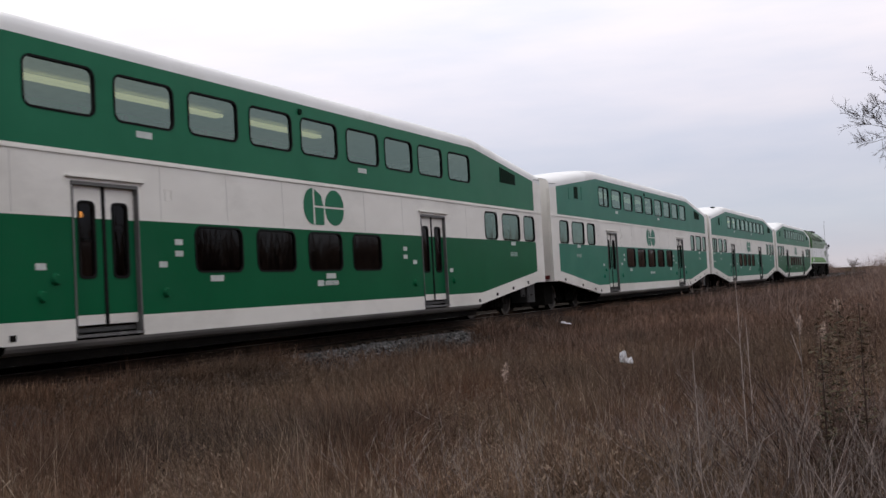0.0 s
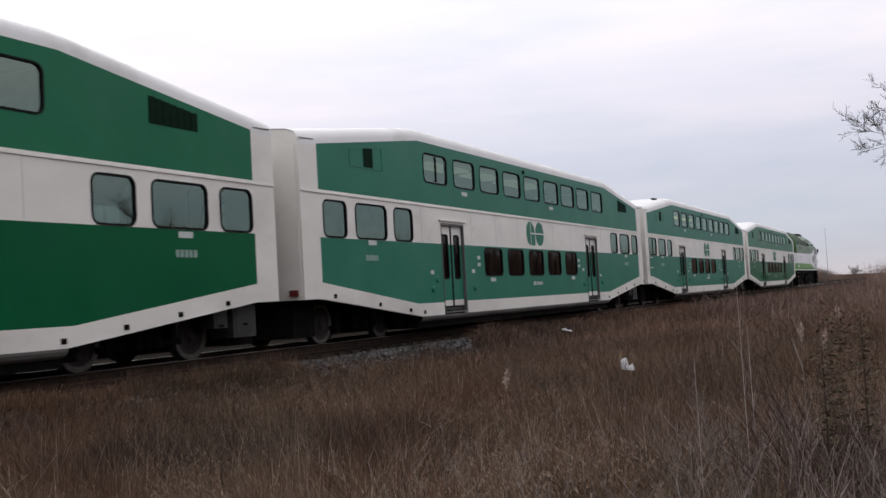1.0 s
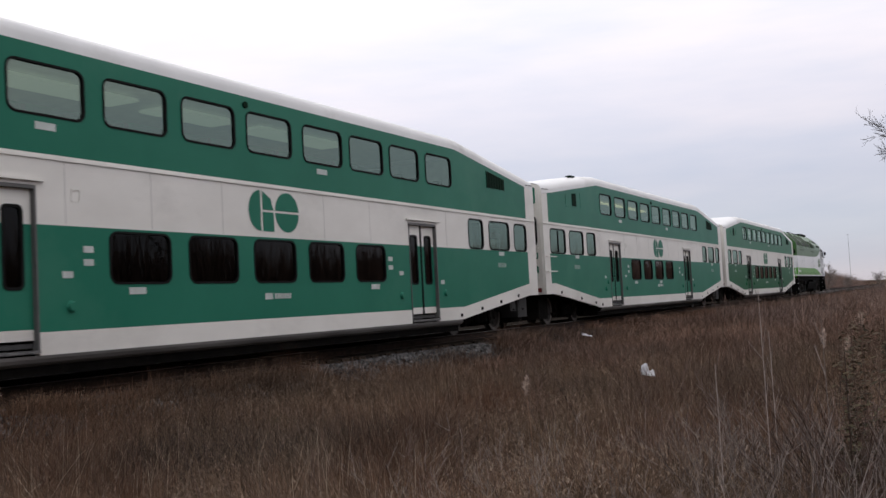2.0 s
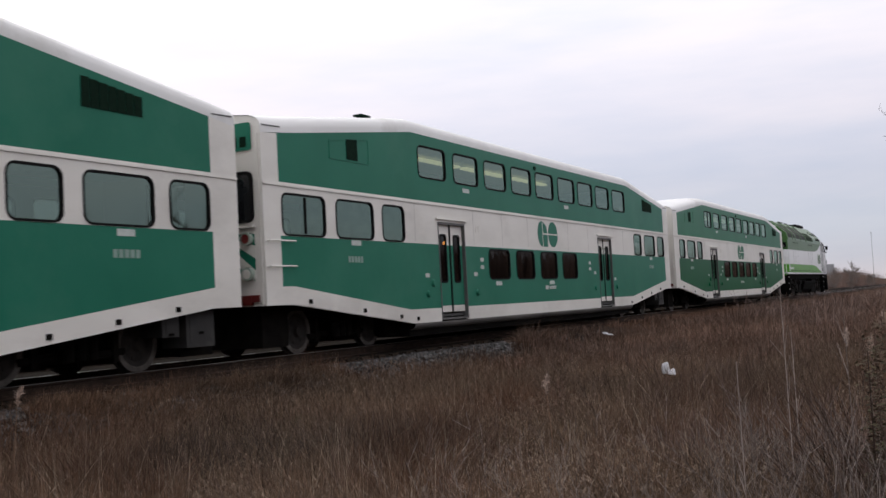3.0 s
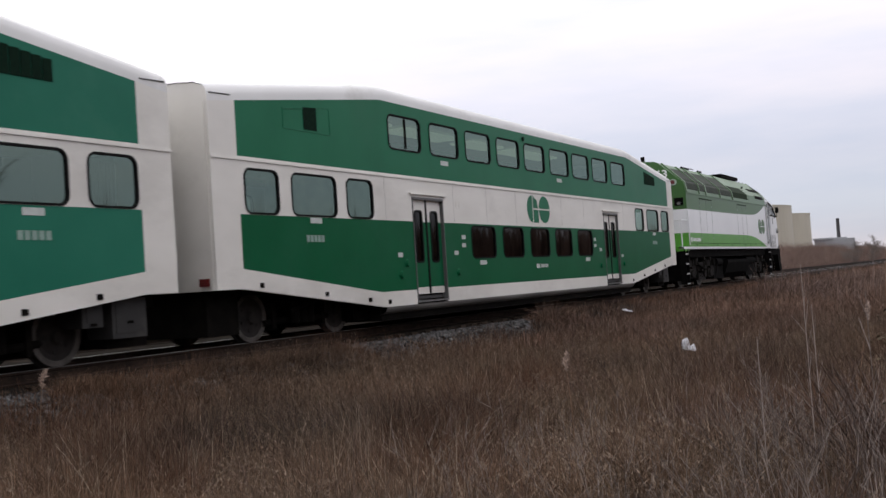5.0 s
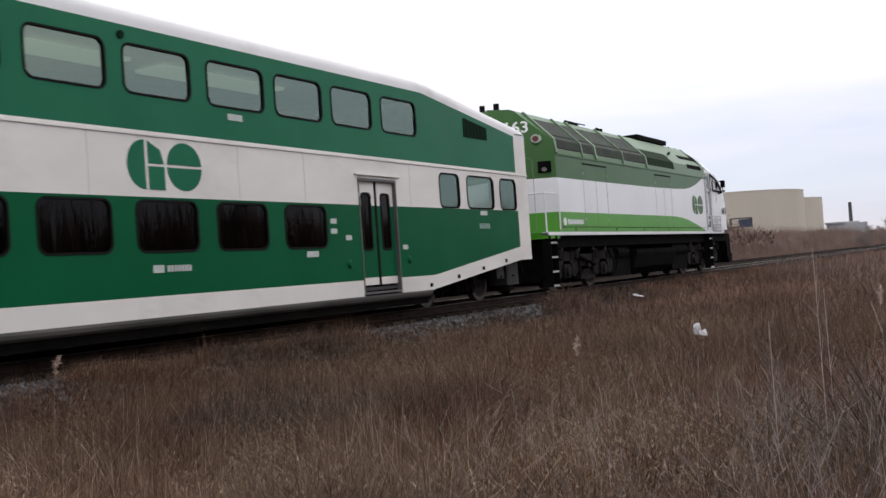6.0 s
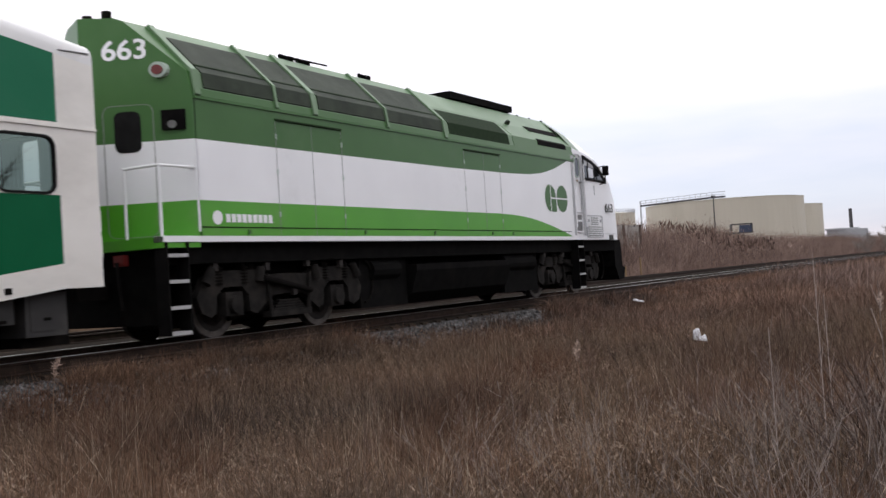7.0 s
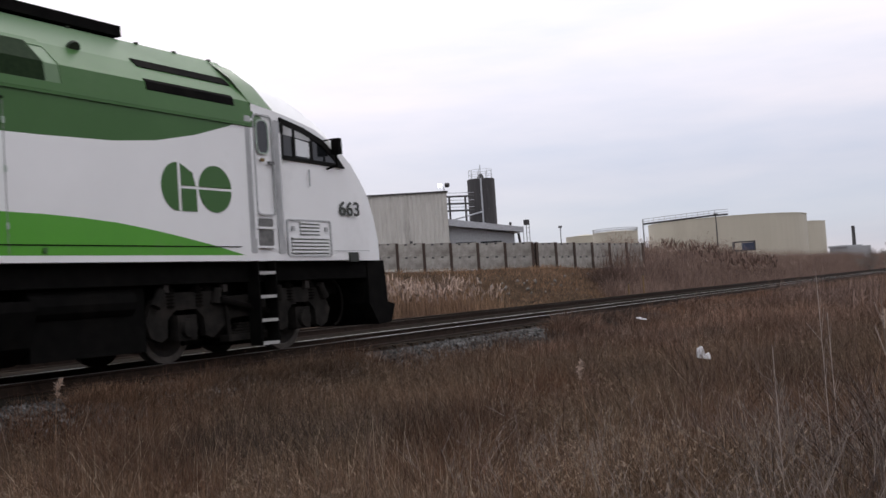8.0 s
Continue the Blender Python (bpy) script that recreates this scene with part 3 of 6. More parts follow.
    shape += [(-a, b) for a, b in shape[-2::-1]]
    bm = bmesh.new()
    rows = [[bm.verts.new((x, a, TOP(x) + b)) for a, b in shape] for x in (C0, 0.70, 2.0, 3.5, 4.8, 5.25, 8, 12.5, 17, 19.85, 20.3, 21.6, 23.1, 24.43, C1)]
    for p, q in zip(rows, rows[1:]):
        for i in range(len(shape) - 1):
            bm.faces.new((p[i], p[i + 1], q[i + 1], q[i]))
    part("roof", bm, M_ROOF, root, "white curved roof, lower over the ends", smooth=True)
    for x in (C0 + 0.3, C1 - 0.3):
        bm = rod(bmesh.new(), (x - 0.25, -1.50, 4.00), (x + 0.25, -1.50, 4.02), 0.012, 6)
        part("grab_iron", bm, M_STEEL, root)
    if cab_end:
        bm = edged(box(bmesh.new(), 3.82, 4.20, -1.05, -0.85, TOP(4.0) + 0.38, TOP(4.0) + 0.42), 0.01, 1)
        for x in (3.88, 4.14):
            box(bm, x - 0.02, x + 0.02, -0.98, -0.92, TOP(4.0) + 0.30, TOP(4.0) + 0.41)
        part("roof_beacon", bm, M_GRILLE, root, "flat dark aerial on the roof")
    # inside
    part("floor_deck", box(bmesh.new(), 4.9, 20.1, -1.4, 1.4, 0.50, 0.56), M_SEATS, root)
    part("floor_deck", box(bmesh.new(), 5.0, 20.0, -1.4, 1.4, 2.75, 2.83), M_SEATS, root)
    for a, b in ((0.2, 5.0), (20.0, 24.9)):
        part("floor_deck", box(bmesh.new(), a, b, -1.4, 1.4, 1.25, 1.32), M_SEATS, root)
    for a, b in ((0.3, 5.0), (20.0, 24.8)):
        part("ceiling_lining", box(bmesh.new(), a, b, -1.4, 1.4, 3.2, 3.25), M_INNER, root)
    part("ceiling_lining", box(bmesh.new(), 4.6, 20.5, -1.38, 1.38, 4.47, 4.50), M_INNER, root)
    for x in (4.95, 20.1):
        part("bulkhead", box(bmesh.new(), x - 0.03, x + 0.03, -1.4, 1.4, 0.55, 4.3), M_INNER, root)
    # added block that stops daylight showing through the lower windows
    part("daylight_blocker", box(bmesh.new(), 8.3, 16.8, -0.35, 0.35, 0.56, 2.74), M_SEATS, root)
    bm = bmesh.new()
    for i in range(16):
        xa = 5.4 + i * 0.93
        for yy in (-1.2, -0.65, 0.75, 1.25):
            box(bm, xa, xa + 0.10, yy - 0.22, yy + 0.22, 2.83, 3.70)
    part("seat_rows", bm, M_SEATS, root)
    if lit:
        for a, b in ((5.3, 11.4), (12.0, 14.9)) if lit == 1 else ((5.3, 10.2), (10.5, 13.4), (13.7, 16.3)):
            part("ceiling_tube", box(bmesh.new(), a, b, -0.10, 0.08, 4.36, 4.42), M_TUBE, root)
        for a, b in ((6.28, 6.38), (6.48, 6.58), (6.98, 7.08)):
            part("vestibule_lamp", edged(box(bmesh.new(), a, b, -1.20, -1.14, 2.15, 2.23), 0.02, 1), M_AMBER, root, "amber vestibule lamp behind the door glass")
    else:
        # unlit coaches: a weak added glow imitates the pale streaks on the ceiling
        for a, b in ((5.4, 7.4), (8.0, 10.6), (11.3, 13.2), (13.9, 17.0)):
            part("ceiling_tube", box(bmesh.new(), a, b, -0.35, 0.30, 4.37, 4.42), M_CEILINGGLOW, root, "unlit ceiling panel with an added faint glow")
    # under the floor
    bm = bmesh.new()
    box(bm, 4.9, 20.1, -1.34, 1.34, 0.13, 0.40)
    for a, b, z in ((0.3, 5.0, 0.88), (20.0, 24.8, 0.88)):
        box(bm, a, b, -1.1, 1.1, z - 0.08, z + 0.3)
    part("underframe", bm, M_UNDER, root, "black underframe")
    for a, b, z in ((23.98, 24.62, 0.32), (23.46, 23.82, 0.50)):
        bm = edged(box(bmesh.new(), a, b, -1.3, -0.8, z, 0.88), 0.025, 2)
        box(bm, a + 0.07, b - 0.07, -1.31, -1.30, z + 0.07, 0.80)
        case = part("equipment_box", bm, M_BOX, root, "dull grey equipment box")
        part("latch", box(bmesh.new(), (a + b) / 2 - 0.05, (a + b) / 2 + 0.05, -1.325, -1.31, 0.52, 0.56), M_UNDER, case)
    for x in (5.4, 20.6):
        part("brake_pipe", rod(bmesh.new(), (x - 0.7, -1.1, 0.62), (x + 0.5, -1.1, 0.50), 0.035, 8), M_TRUCK, root)
    for a, b in ((0.25, 1.0), (4.35, 4.88), (20.1, 20.65), (24.1, 24.85)):
        part("equipment_box", edged(box(bmesh.new(), a, b, -1.05, 1.05, 0.18, 0.86), 0.02, 1), M_UNDER, root)
    for x in (2.85, 22.2):
        bogie(root, x, 0.42, 2.5, WHEELS, True)
    return root


M_CABGLASS = material("dark_cab_glass", (0.010, 0.012, 0.014), (0.016, 0.018, 0.020), 0.04, scale=2)
M_FRAMEGREY = plain("light_grey_trim", (0.36, 0.44, 0.38), 0.45)
M_GRILLE = material("dark_grille", (0.004, 0.014, 0.009), (0.008, 0.024, 0.014), 0.8, scale=20, spec=0.05)

COACHES = [
    (coach(1, M_MID, M_DEEP, 1, False, False, "double-deck coach in deep green and white, upper deck lit"), 0),
    (coach(2, M_TEAL, M_TEAL, 0, True, True, "double-deck coach in faded green and white, divided end window"), 1),
    (coach(3, M_TEAL, M_TEAL, 2, False, False, "double-deck coach in faded green, lights on, with a striped driver's end", True), 2),
    (coach(4, M_MID, M_DEEP, 0, True, True, "double-deck coach in green and white, lower side coloured darker for reflected ground, next to the locomotive"), 3),
]
# ---- locomotive ----
M_FOREST = material("olive_green_paint", (0.050, 0.130, 0.038), (0.060, 0.148, 0.046), 0.32, scale=0.8, dirt=(0.075, 0.155, 0.06), dirt_scale=0.5, bump=0.02, bump_scale=2, spec=0.2)
M_LIME = material("lime_green_paint", (0.066, 0.30, 0.016), (0.082, 0.34, 0.022), 0.32, scale=0.8, dirt=(0.13, 0.30, 0.06), dirt_scale=0.6)
M_GLOSSWHITE = material("clean_white_paint", (0.80, 0.81, 0.82), (0.86, 0.87, 0.88), 0.3, scale=0.7, dirt=(0.62, 0.62, 0.62), dirt_scale=0.5, dirt_from=0.55, dirt_to=0.9, bump=0.015, bump_scale=2)
M_SCREEN = material("grey_radiator_screen", (0.026, 0.034, 0.025), (0.046, 0.058, 0.042), 0.6, scale=2, bump=0.2, bump_scale=60, dirt=(0.062, 0.075, 0.056), dirt_scale=0.8, spec=0.08)
M_BLACK = material("black_underbody", (0.0032, 0.0032, 0.0032), (0.007, 0.0068, 0.0065), 0.85, scale=5, dirt=(0.010, 0.009, 0.008), dirt_scale=1.5, spec=0.04)
# olive made paler for the sky's gloss on upper flank and roof, with worn patches
M_PALEGREEN = material("pale_sheen_weathered_green", (0.095, 0.175, 0.085), (0.13, 0.22, 0.115), 0.4, scale=0.9, dirt=(0.20, 0.29, 0.19), dirt_scale=0.4, spec=0.35)
LOCO_AT = 103.5
GW = run([(1.2, 3.05), (9.0, 3.08), (12.0, 3.12), (13.2, 3.16), (14.0, 3.24), (14.8, 3.40), (15.5, 3.60), (16.15, 3.82)])
LW = run([(1.2, 2.13), (11.3, 2.13), (12.3, 2.11), (13.3, 2.03), (14.2, 1.90), (15.1, 1.74), (15.8, 1.59)])
LOCO_WHEELS = []


def locomotive():
    root = tagged(new("locomotive"), "diesel locomotive in olive, white and lime green, black underneath", "locomotive")
    W = 1.52
    cuts = (1.2, 5, 9.0, 10.5, 11.3, 12.0, 12.6, 13.2, 13.6, 14.0, 14.4, 14.8, 15.1, 15.5, 15.8, 16.15)
    for s in (-1, 1):
        y, back = s * W, s * (W - 0.05)
        part("upper_side", sheet(bmesh.new(), y, GW, lambda x: max(3.70, GW(x)), cuts, [], back), M_FOREST, root, "olive green upper side")
        part("middle_side", sheet(bmesh.new(), y, LW, GW, cuts, [], back), M_GLOSSWHITE, root, "clean white middle side")
        part("lower_side", sheet(bmesh.new(), y, lambda x: 1.59, LW, cuts, [], back), M_LIME, root, "lime green swoosh above the sill")
        part("sill", box(bmesh.new(), 0.43, 19.0, min(y, y - s * 0.2), max(y, y - s * 0.2), 1.50, 1.59), M_GLOSSWHITE, root)
        part("sill_line", box(bmesh.new(), 1.2, 15.7, min(y, y + s * 0.008), max(y, y + s * 0.008), 1.715, 1.73), M_BLACK, root)
        part("gutter", box(bmesh.new(), 1.2, 16.1, min(y, y + s * 0.025), max(y, y + s * 0.025), 3.66, 3.70), M_FOREST, root)
        for a, b in ((3.10, 4.98), (9.70, 11.48)):
            for xa in (a, (a + b) / 2 + 0.05, b):
                for z0, z1 in ((1.6, LW(xa)), (LW(xa), GW(xa)), (GW(xa), 3.5)):
                    part("door_seam", box(bmesh.new(), xa - 0.006, xa + 0.006, y - 0.003, y + 0.003, z0, z1), M_SEAM, root)
            part("door_header", box(bmesh.new(), a, b, min(y, y + s * 0.03), max(y, y + s * 0.03), 3.51, 3.54), M_INTAKE, root)
            for z in (1.95, 2.65, 3.25):
                for xa in (a, b):
                    part("hinge", box(bmesh.new(), xa - 0.018, xa + 0.018, y - 0.012, y + 0.012, z - 0.04, z + 0.04), M_FRAMEGREY, root)
        for x in (2.3, 5.6, 8.2, 10.9, 12.0):
            part("tie_down", box(bmesh.new(), x - 0.03, x + 0.03, min(y, y + s * 0.02), max(y, y + s * 0.02), 1.62, 1.69), M_FOREST, root)
        # sloped upper flank: screens, frames and intakes
        def slope(x0, x1, a, b, proud=0.0):
            """A piece of the flank from x0 to x1, between the shares a and b of its height."""
            bm = bmesh.new()
            shares = [a, *([0.32] if a < 0.32 < b else []), b]
            rows = []
            for f in shares:
                y, z = float(np.interp(f, (0, 0.32, 1), (W, 1.46, 0.62))), float(np.interp(f, (0, 0.32, 1), (3.70, 4.08, 4.90)))
                for d in (proud, proud - 0.05):
                    rows.append([bm.verts.new((x, s * (y + d * 0.8), z + d * 0.6)) for x in (x0, x1)])
            for p, q in zip(rows, rows[2:]):
                bm.faces.new((p[0], p[1], q[1], q[0]))
            for p, q in (rows[:2], rows[-2:]):
                bm.faces.new((p[0], p[1], q[1], q[0]))
            for e in (0, 1):
                outer, inner = [r[e] for r in rows[::2]], [r[e] for r in rows[1::2]]
                bm.faces.new(outer + inner[::-1])
            return bm
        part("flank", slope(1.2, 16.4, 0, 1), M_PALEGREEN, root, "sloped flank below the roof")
        part("flank_foot", slope(1.2, 16.2, 0, 0.10, 0.012), M_FOREST, root)
        for a, b in ((1.45, 3.12), (3.24, 4.15), (4.38, 6.55), (6.67, 8.85)):
            part("radiator_screen", slope(a, b, 0.12, 0.86, 0.02), M_SCREEN, root, "dark wire screen")
            bm = slope(a, b, 0.42, 0.44, 0.03)
            part("screen_bar", bm, M_INTAKE, root)
        for a in (1.2, 3.12, 4.16, 6.56, 8.86):
            part("screen_post", slope(a, a + (0.13 if a in (1.2, 4.16, 8.86) else 0.07), 0.0, 1.0, 0.05), M_PALEGREEN, root, "pale frame post")
        part("air_intake", slope(9.15, 12.15, 0.10, 0.60, 0.012), M_INTAKE, root, "dark recessed air intake")
        part("flank_green", slope(12.4, 16.2, 0.0, 0.62, 0.008), M_FOREST, root)
        part("flank_green", slope(9.06, 12.4, 0.56, 0.66, 0.008), M_FOREST, root)
        for a, b, f0, f1 in ((13.9, 15.75, 0.22, 0.36), (14.05, 16.05, 0.56, 0.68)):
            bm = slope(a, b, f0, f1, 0.02)
            part("louvre", bm, M_BLACK, root, "black louvred slot")
    # roof
    bm = bmesh.new()
    sec = [(-0.62, 4.90), (-0.50, 4.95), (0, 4.98), (0.50, 4.95), (0.62, 4.90)]
    rows = [[bm.verts.new((x, a, b)) for a, b in sec] for x in (1.2, 16.4)]
    for i in range(4):
        bm.faces.new((rows[0][i], rows[0][i + 1], rows[1][i + 1], rows[1][i]))
    part("roof", bm, M_PALEGREEN, root, "weathered roof, its pale sheen put into the paint")
    bm = edged(box(bmesh.new(), 10.9, 14.3, -0.62, 0.62, 4.96, 5.12), 0.06, 2)
    part("exhaust_housing", bm, M_BLACK, root, "flat black roof housing")
    for x in (4.7, 5.2, 7.3):
        bm = rod(bmesh.new(), (x, -0.45, 5.02), (x + 0.35, -0.45, 5.00), 0.04, 8)
        box(bm, x + 0.1, x + 0.3, -0.55, -0.35, 4.9, 5.02)
        part("roof_fitting", bm, M_BLACK, root)
    for x in (13.3, 14.6, 15.4, 16.2):
        part("lifting_eye", edged(box(bmesh.new(), x - 0.03, x + 0.03, -0.63, -0.59, 4.88, 4.93), 0.01, 1), M_SCREEN, root)
    part("filler_cap", rod(bmesh.new(), (13.0, -1.04, 4.50), (13.0, -1.08, 4.47), 0.10, 12), M_SCREEN, root)
    part("roof_cable", rod(bmesh.new(), (4.8, -0.58, 4.98), (6.0, -0.58, 5.0), 0.018, 6), M_BLACK, root)
    for y in (0.05, 0.48):
        part("exhaust_stack", rod(bmesh.new(), (1.05, y, 4.9), (1.05, y, 5.22), 0.08, 10), M_UNDER, root)
    # rear wall, drawn out to a blunt point in plan
    def back(y, d=0.0):
        return 1.17 - 0.75 * (1 - min(1.0, abs(y) / W)) - d

    def bowed(ob):
        """Shifts a part that was built against the plane x = 0 onto the pointed wall."""
        for v in ob.data.vertices:
            v.co.x += back(v.co.y)
        return ob
    for z0, z1, mat, lab in ((3.05, 3.70, M_FOREST, "olive green rear wall"), (2.13, 3.05, M_GLOSSWHITE, "white rear wall"), (1.58, 2.13, M_LIME, "lime green rear wall")):
        bm = prism(bmesh.new(), [(1.22, -W), (1.17, -W), (back(0), 0), (1.17, W), (1.22, W)], z0, z1)
        for v in bm.verts:
            v.co = Vector((v.co.x, v.co.z, v.co.y))
        part("rear_wall", bm, mat, root, lab)
    gable = [(-W, 3.70), (-1.46, 4.08), (-0.62, 4.90), (-0.50, 4.95), (0, 4.98), (0.50, 4.95), (0.62, 4.90), (1.46, 4.08), (W, 3.70)]
    bm = bmesh.new()
    for half in (gable[:5] + [(0, 3.70)], [(0, 3.70)] + gable[4:]):
        bm.faces.new([bm.verts.new((back(a), a, b)) for a, b in half])
    for (a, b), (c, d) in zip(gable, gable[1:]):
        bm.faces.new([bm.verts.new(p) for p in ((back(a), a, b), (back(c), c, d), (1.22, c, d), (1.22, a, b))])
    part("rear_wall", bm, M_FOREST, root, "olive green rear gable")
    bowed(lettering_mesh("663", 0.42, M_GLOSSWHITE, root, -0.63, 4.44, 1.03))
    bowed(part("rear_door", ring_x(rounded(-0.98, -0.28, 1.62, 3.62, 0.12), rounded(-0.97, -0.29, 1.63, 3.61, 0.11), -0.004, 0.0), M_SEAM, root, "thin seam of the rear door"))
    bowed(part("rear_window", prism_x(rounded(-0.80, -0.44, 2.90, 3.52, 0.1), -0.012, 0.0), M_RUBBER, root))
    vent = bowed(part("rear_vent", edged(box(bmesh.new(), -0.06, 0.0, -1.42, -1.12, 3.20, 3.50), 0.02, 1), M_BLACK, root))
    bowed(part("vent_lens", rod(bmesh.new(), (-0.075, -1.27, 3.28), (-0.06, -1.27, 3.28), 0.06, 12), M_STEEL, vent))
    lamp = bowed(part("marker_lamp", rod(bmesh.new(), (0.03, -1.12, 4.11), (-0.08, -1.12, 4.11), 0.12, 14), M_FRAMEGREY, root, "round marker lamp in a steel ring"))
    bowed(part("lens", rod(bmesh.new(), (-0.10, -1.12, 4.11), (-0.08, -1.12, 4.11), 0.075, 12), M_RED, lamp))
    part("pilot_plate", box(bmesh.new(), 0.62, 0.70, -1.3, 1.3, 0.30, 1.45), M_BLACK, root)
    part("platform", box(bmesh.new(), 0.43, 1.2, -1.5, 1.5, 1.42, 1.58), M_LIME, root)
    for y in (-1.45, -0.75, 0.75, 1.45):
        bm = rod(bmesh.new(), (0.47, y, 1.55), (0.47, y, 2.62), 0.022, 8)
        part("handrail_post", bm, M_GLOSSWHITE, root)
    for a, b in ((-1.45, -0.75), (0.75, 1.45)):
        part("handrail", rod(bmesh.new(), (0.47, a, 2.62), (0.47, b, 2.62), 0.022, 8), M_GLOSSWHITE, root)
    for s in (-1, 1):
        part("handrail", rod(bmesh.new(), (0.47, s * 1.45, 2.62), (1.2, s * 1.48, 2.62), 0.022, 8), M_GLOSSWHITE, root)
        part("handrail_post", rod(bmesh.new(), (1.14, s * 1.56, 1.65), (1.14, s * 1.56, 3.0), 0.018, 8), M_GLOSSWHITE, root)
        for x0 in (0.48, 16.08):
            for z in (0.17, 0.54, 0.92, 1.30):
                part("step", box(bmesh.new(), x0, x0 + 0.40, min(s * 1.32, s * 1.54), max(s * 1.32, s * 1.54), z - 0.02, z + 0.03), M_STEPS, root, "worn light metal step")
            bm = box(bmesh.new(), x0 - 0.03, x0, min(s * 1.30, s * 1.54), max(s * 1.30, s * 1.54), 0.15, 1.5)
            box(bm, x0 + 0.40, x0 + 0.43, min(s * 1.30, s * 1.54), max(s * 1.30, s * 1.54), 0.15, 1.5)
            part("step_side", bm, M_BLACK, root)
    # cab and nose
    bm = bmesh.new()
    stations = [(16.15, 1.49, 4.06, 0.62, 4.90), (16.7, 1.50, 4.00, 0.63, 4.84), (17.2, 1.51, 3.92, 0.65, 4.74), (17.8, 1.52, 3.80, 0.72, 4.54), (18.4, 1.51, 3.56, 0.88, 4.17), (18.9, 1.48, 3.28, 1.05, 3.62),
                (19.25, 1.43, 3.0, 1.12, 3.18), (19.55, 1.39, 2.7, 1.15, 2.85), (19.80, 1.33, 2.3, 1.12, 2.45), (19.98, 1.28, 1.9, 1.10, 2.0), (20.06, 1.24, 1.50, 1.05, 1.55)]
    rows = []
    for x, w, zs, wt, zt in stations:
        pts = [(-w, 1.50), (-w, (1.5 + zs) / 2), (-w, zs), (-(w * 0.55 + wt * 0.45), zs + (zt - zs) * 0.55), (-wt, zt), (0, zt + 0.07)]
        pts += [(-a, b) for a, b in pts[-2::-1]]
        rows.append([bm.verts.new((x, a, b)) for a, b in pts])
    for p, q in zip(rows, rows[1:]):
        for i in range(len(p) - 1):
            bm.faces.new((p[i], p[i + 1], q[i + 1], q[i]))
    bm.faces.new(rows[-1])
    cab = part("cab", bm, M_GLOSSWHITE, root, "white streamlined cab and nose", smooth=False)
    cab.data.shade_smooth()
    cab.data.set_sharp_from_angle(angle=radians(28))
    cab.data.materials.append(M_FOREST)
    for f in cab.data.polygons:
        if f.center.z > 4.0 and f.center.x < 16.6 and f.normal.z > 0.2:
            f.material_index = 1
    for s in (-1, 1):
        y = s * 1.52
        win = [(16.80, 3.20), (17.65, 3.19), (18.63, 3.17), (18.38, 3.40), (18.0, 3.63), (17.45, 3.79), (16.83, 3.90)]
        hole = [(16.87, 3.27), (17.64, 3.25), (18.42, 3.24), (18.22, 3.38), (17.92, 3.54), (17.42, 3.69), (16.89, 3.78)]
        part("cab_window", ring(bmesh.new(), win, hole, y - s * 0.02, y + s * 0.025), M_RUBBER, cab, "black-framed side window")
        part("pane", prism(bmesh.new(), hole, y, y + s * 0.006), M_CABGLASS, cab)
        for xa, z in ((17.17, 3.74), (17.66, 3.63)):
            part("window_bar", box(bmesh.new(), xa - 0.035, xa + 0.035, min(y, y + s * 0.02), max(y, y + s * 0.02), 3.25, z), M_RUBBER, cab)
        part("window_header", prism(bmesh.new(), [(16.89, 3.62), (17.62, 3.57), (17.62, 3.64), (17.42, 3.70), (16.89, 3.78)], y, y + s * 0.016), M_DOORSEAM, cab, "grey blind behind the glass")
        # the reflected sky is painted as this pane's pale colour
        part("pane", prism(bmesh.new(), [(17.22, 3.29), (17.60, 3.28), (17.60, 3.54), (17.22, 3.58)], y, y + s * 0.014), M_PALEPANE, cab, "sliding pane with the sky's reflection painted in")
        # door between two flat handrail strips, their recess shade painted as grey
        for a, b in ((15.94, 16.09), (16.65, 16.82)):
            part("recess_shade_strip", prism(bmesh.new(), rounded(a, b, 1.62, 3.84, 0.04), y, y + s * 0.004), M_DOORSEAM, cab, "flat strip beside the door, grey for a recess in shade")
            part("handrail", rod(bmesh.new(), ((a + b) / 2, y + s * 0.06, 1.85), ((a + b) / 2, y + s * 0.06, 3.62), 0.018, 8), M_GLOSSWHITE, cab)
        part("cab_door", ring(bmesh.new(), rounded(16.13, 16.62, 2.24, 3.90, 0.10), rounded(16.155, 16.595, 2.265, 3.875, 0.085), y - s * 0.01, y + s * 0.012), M_DOORSEAM, cab)
        part("cab_door_window", ring(bmesh.new(), rounded(16.19, 16.51, 3.24, 3.81, 0.12), rounded(16.215, 16.485, 3.265, 3.785, 0.10), y, y + s * 0.016), M_FRAMEGREY, cab)
        part("cab_door_pane", prism(bmesh.new(), rounded(16.215, 16.485, 3.265, 3.785, 0.10), y, y + s * 0.008), M_CABGLASS, cab)
        part("door_handle", edged(box(bmesh.new(), 16.46, 16.58, min(y, y + s * 0.05), max(y, y + s * 0.05), 3.08, 3.13), 0.01, 1), M_STEEL, cab)
        part("door_catch", edged(box(bmesh.new(), 16.28, 16.36, min(y, y + s * 0.03), max(y, y + s * 0.03), 3.12, 3.17), 0.01, 1), M_BRASS, cab)
        part("grab_iron", rod(bmesh.new(), (16.56, y + s * 0.05, 2.50), (16.56, y + s * 0.05, 3.05), 0.012, 6), M_DOORSEAM, cab)
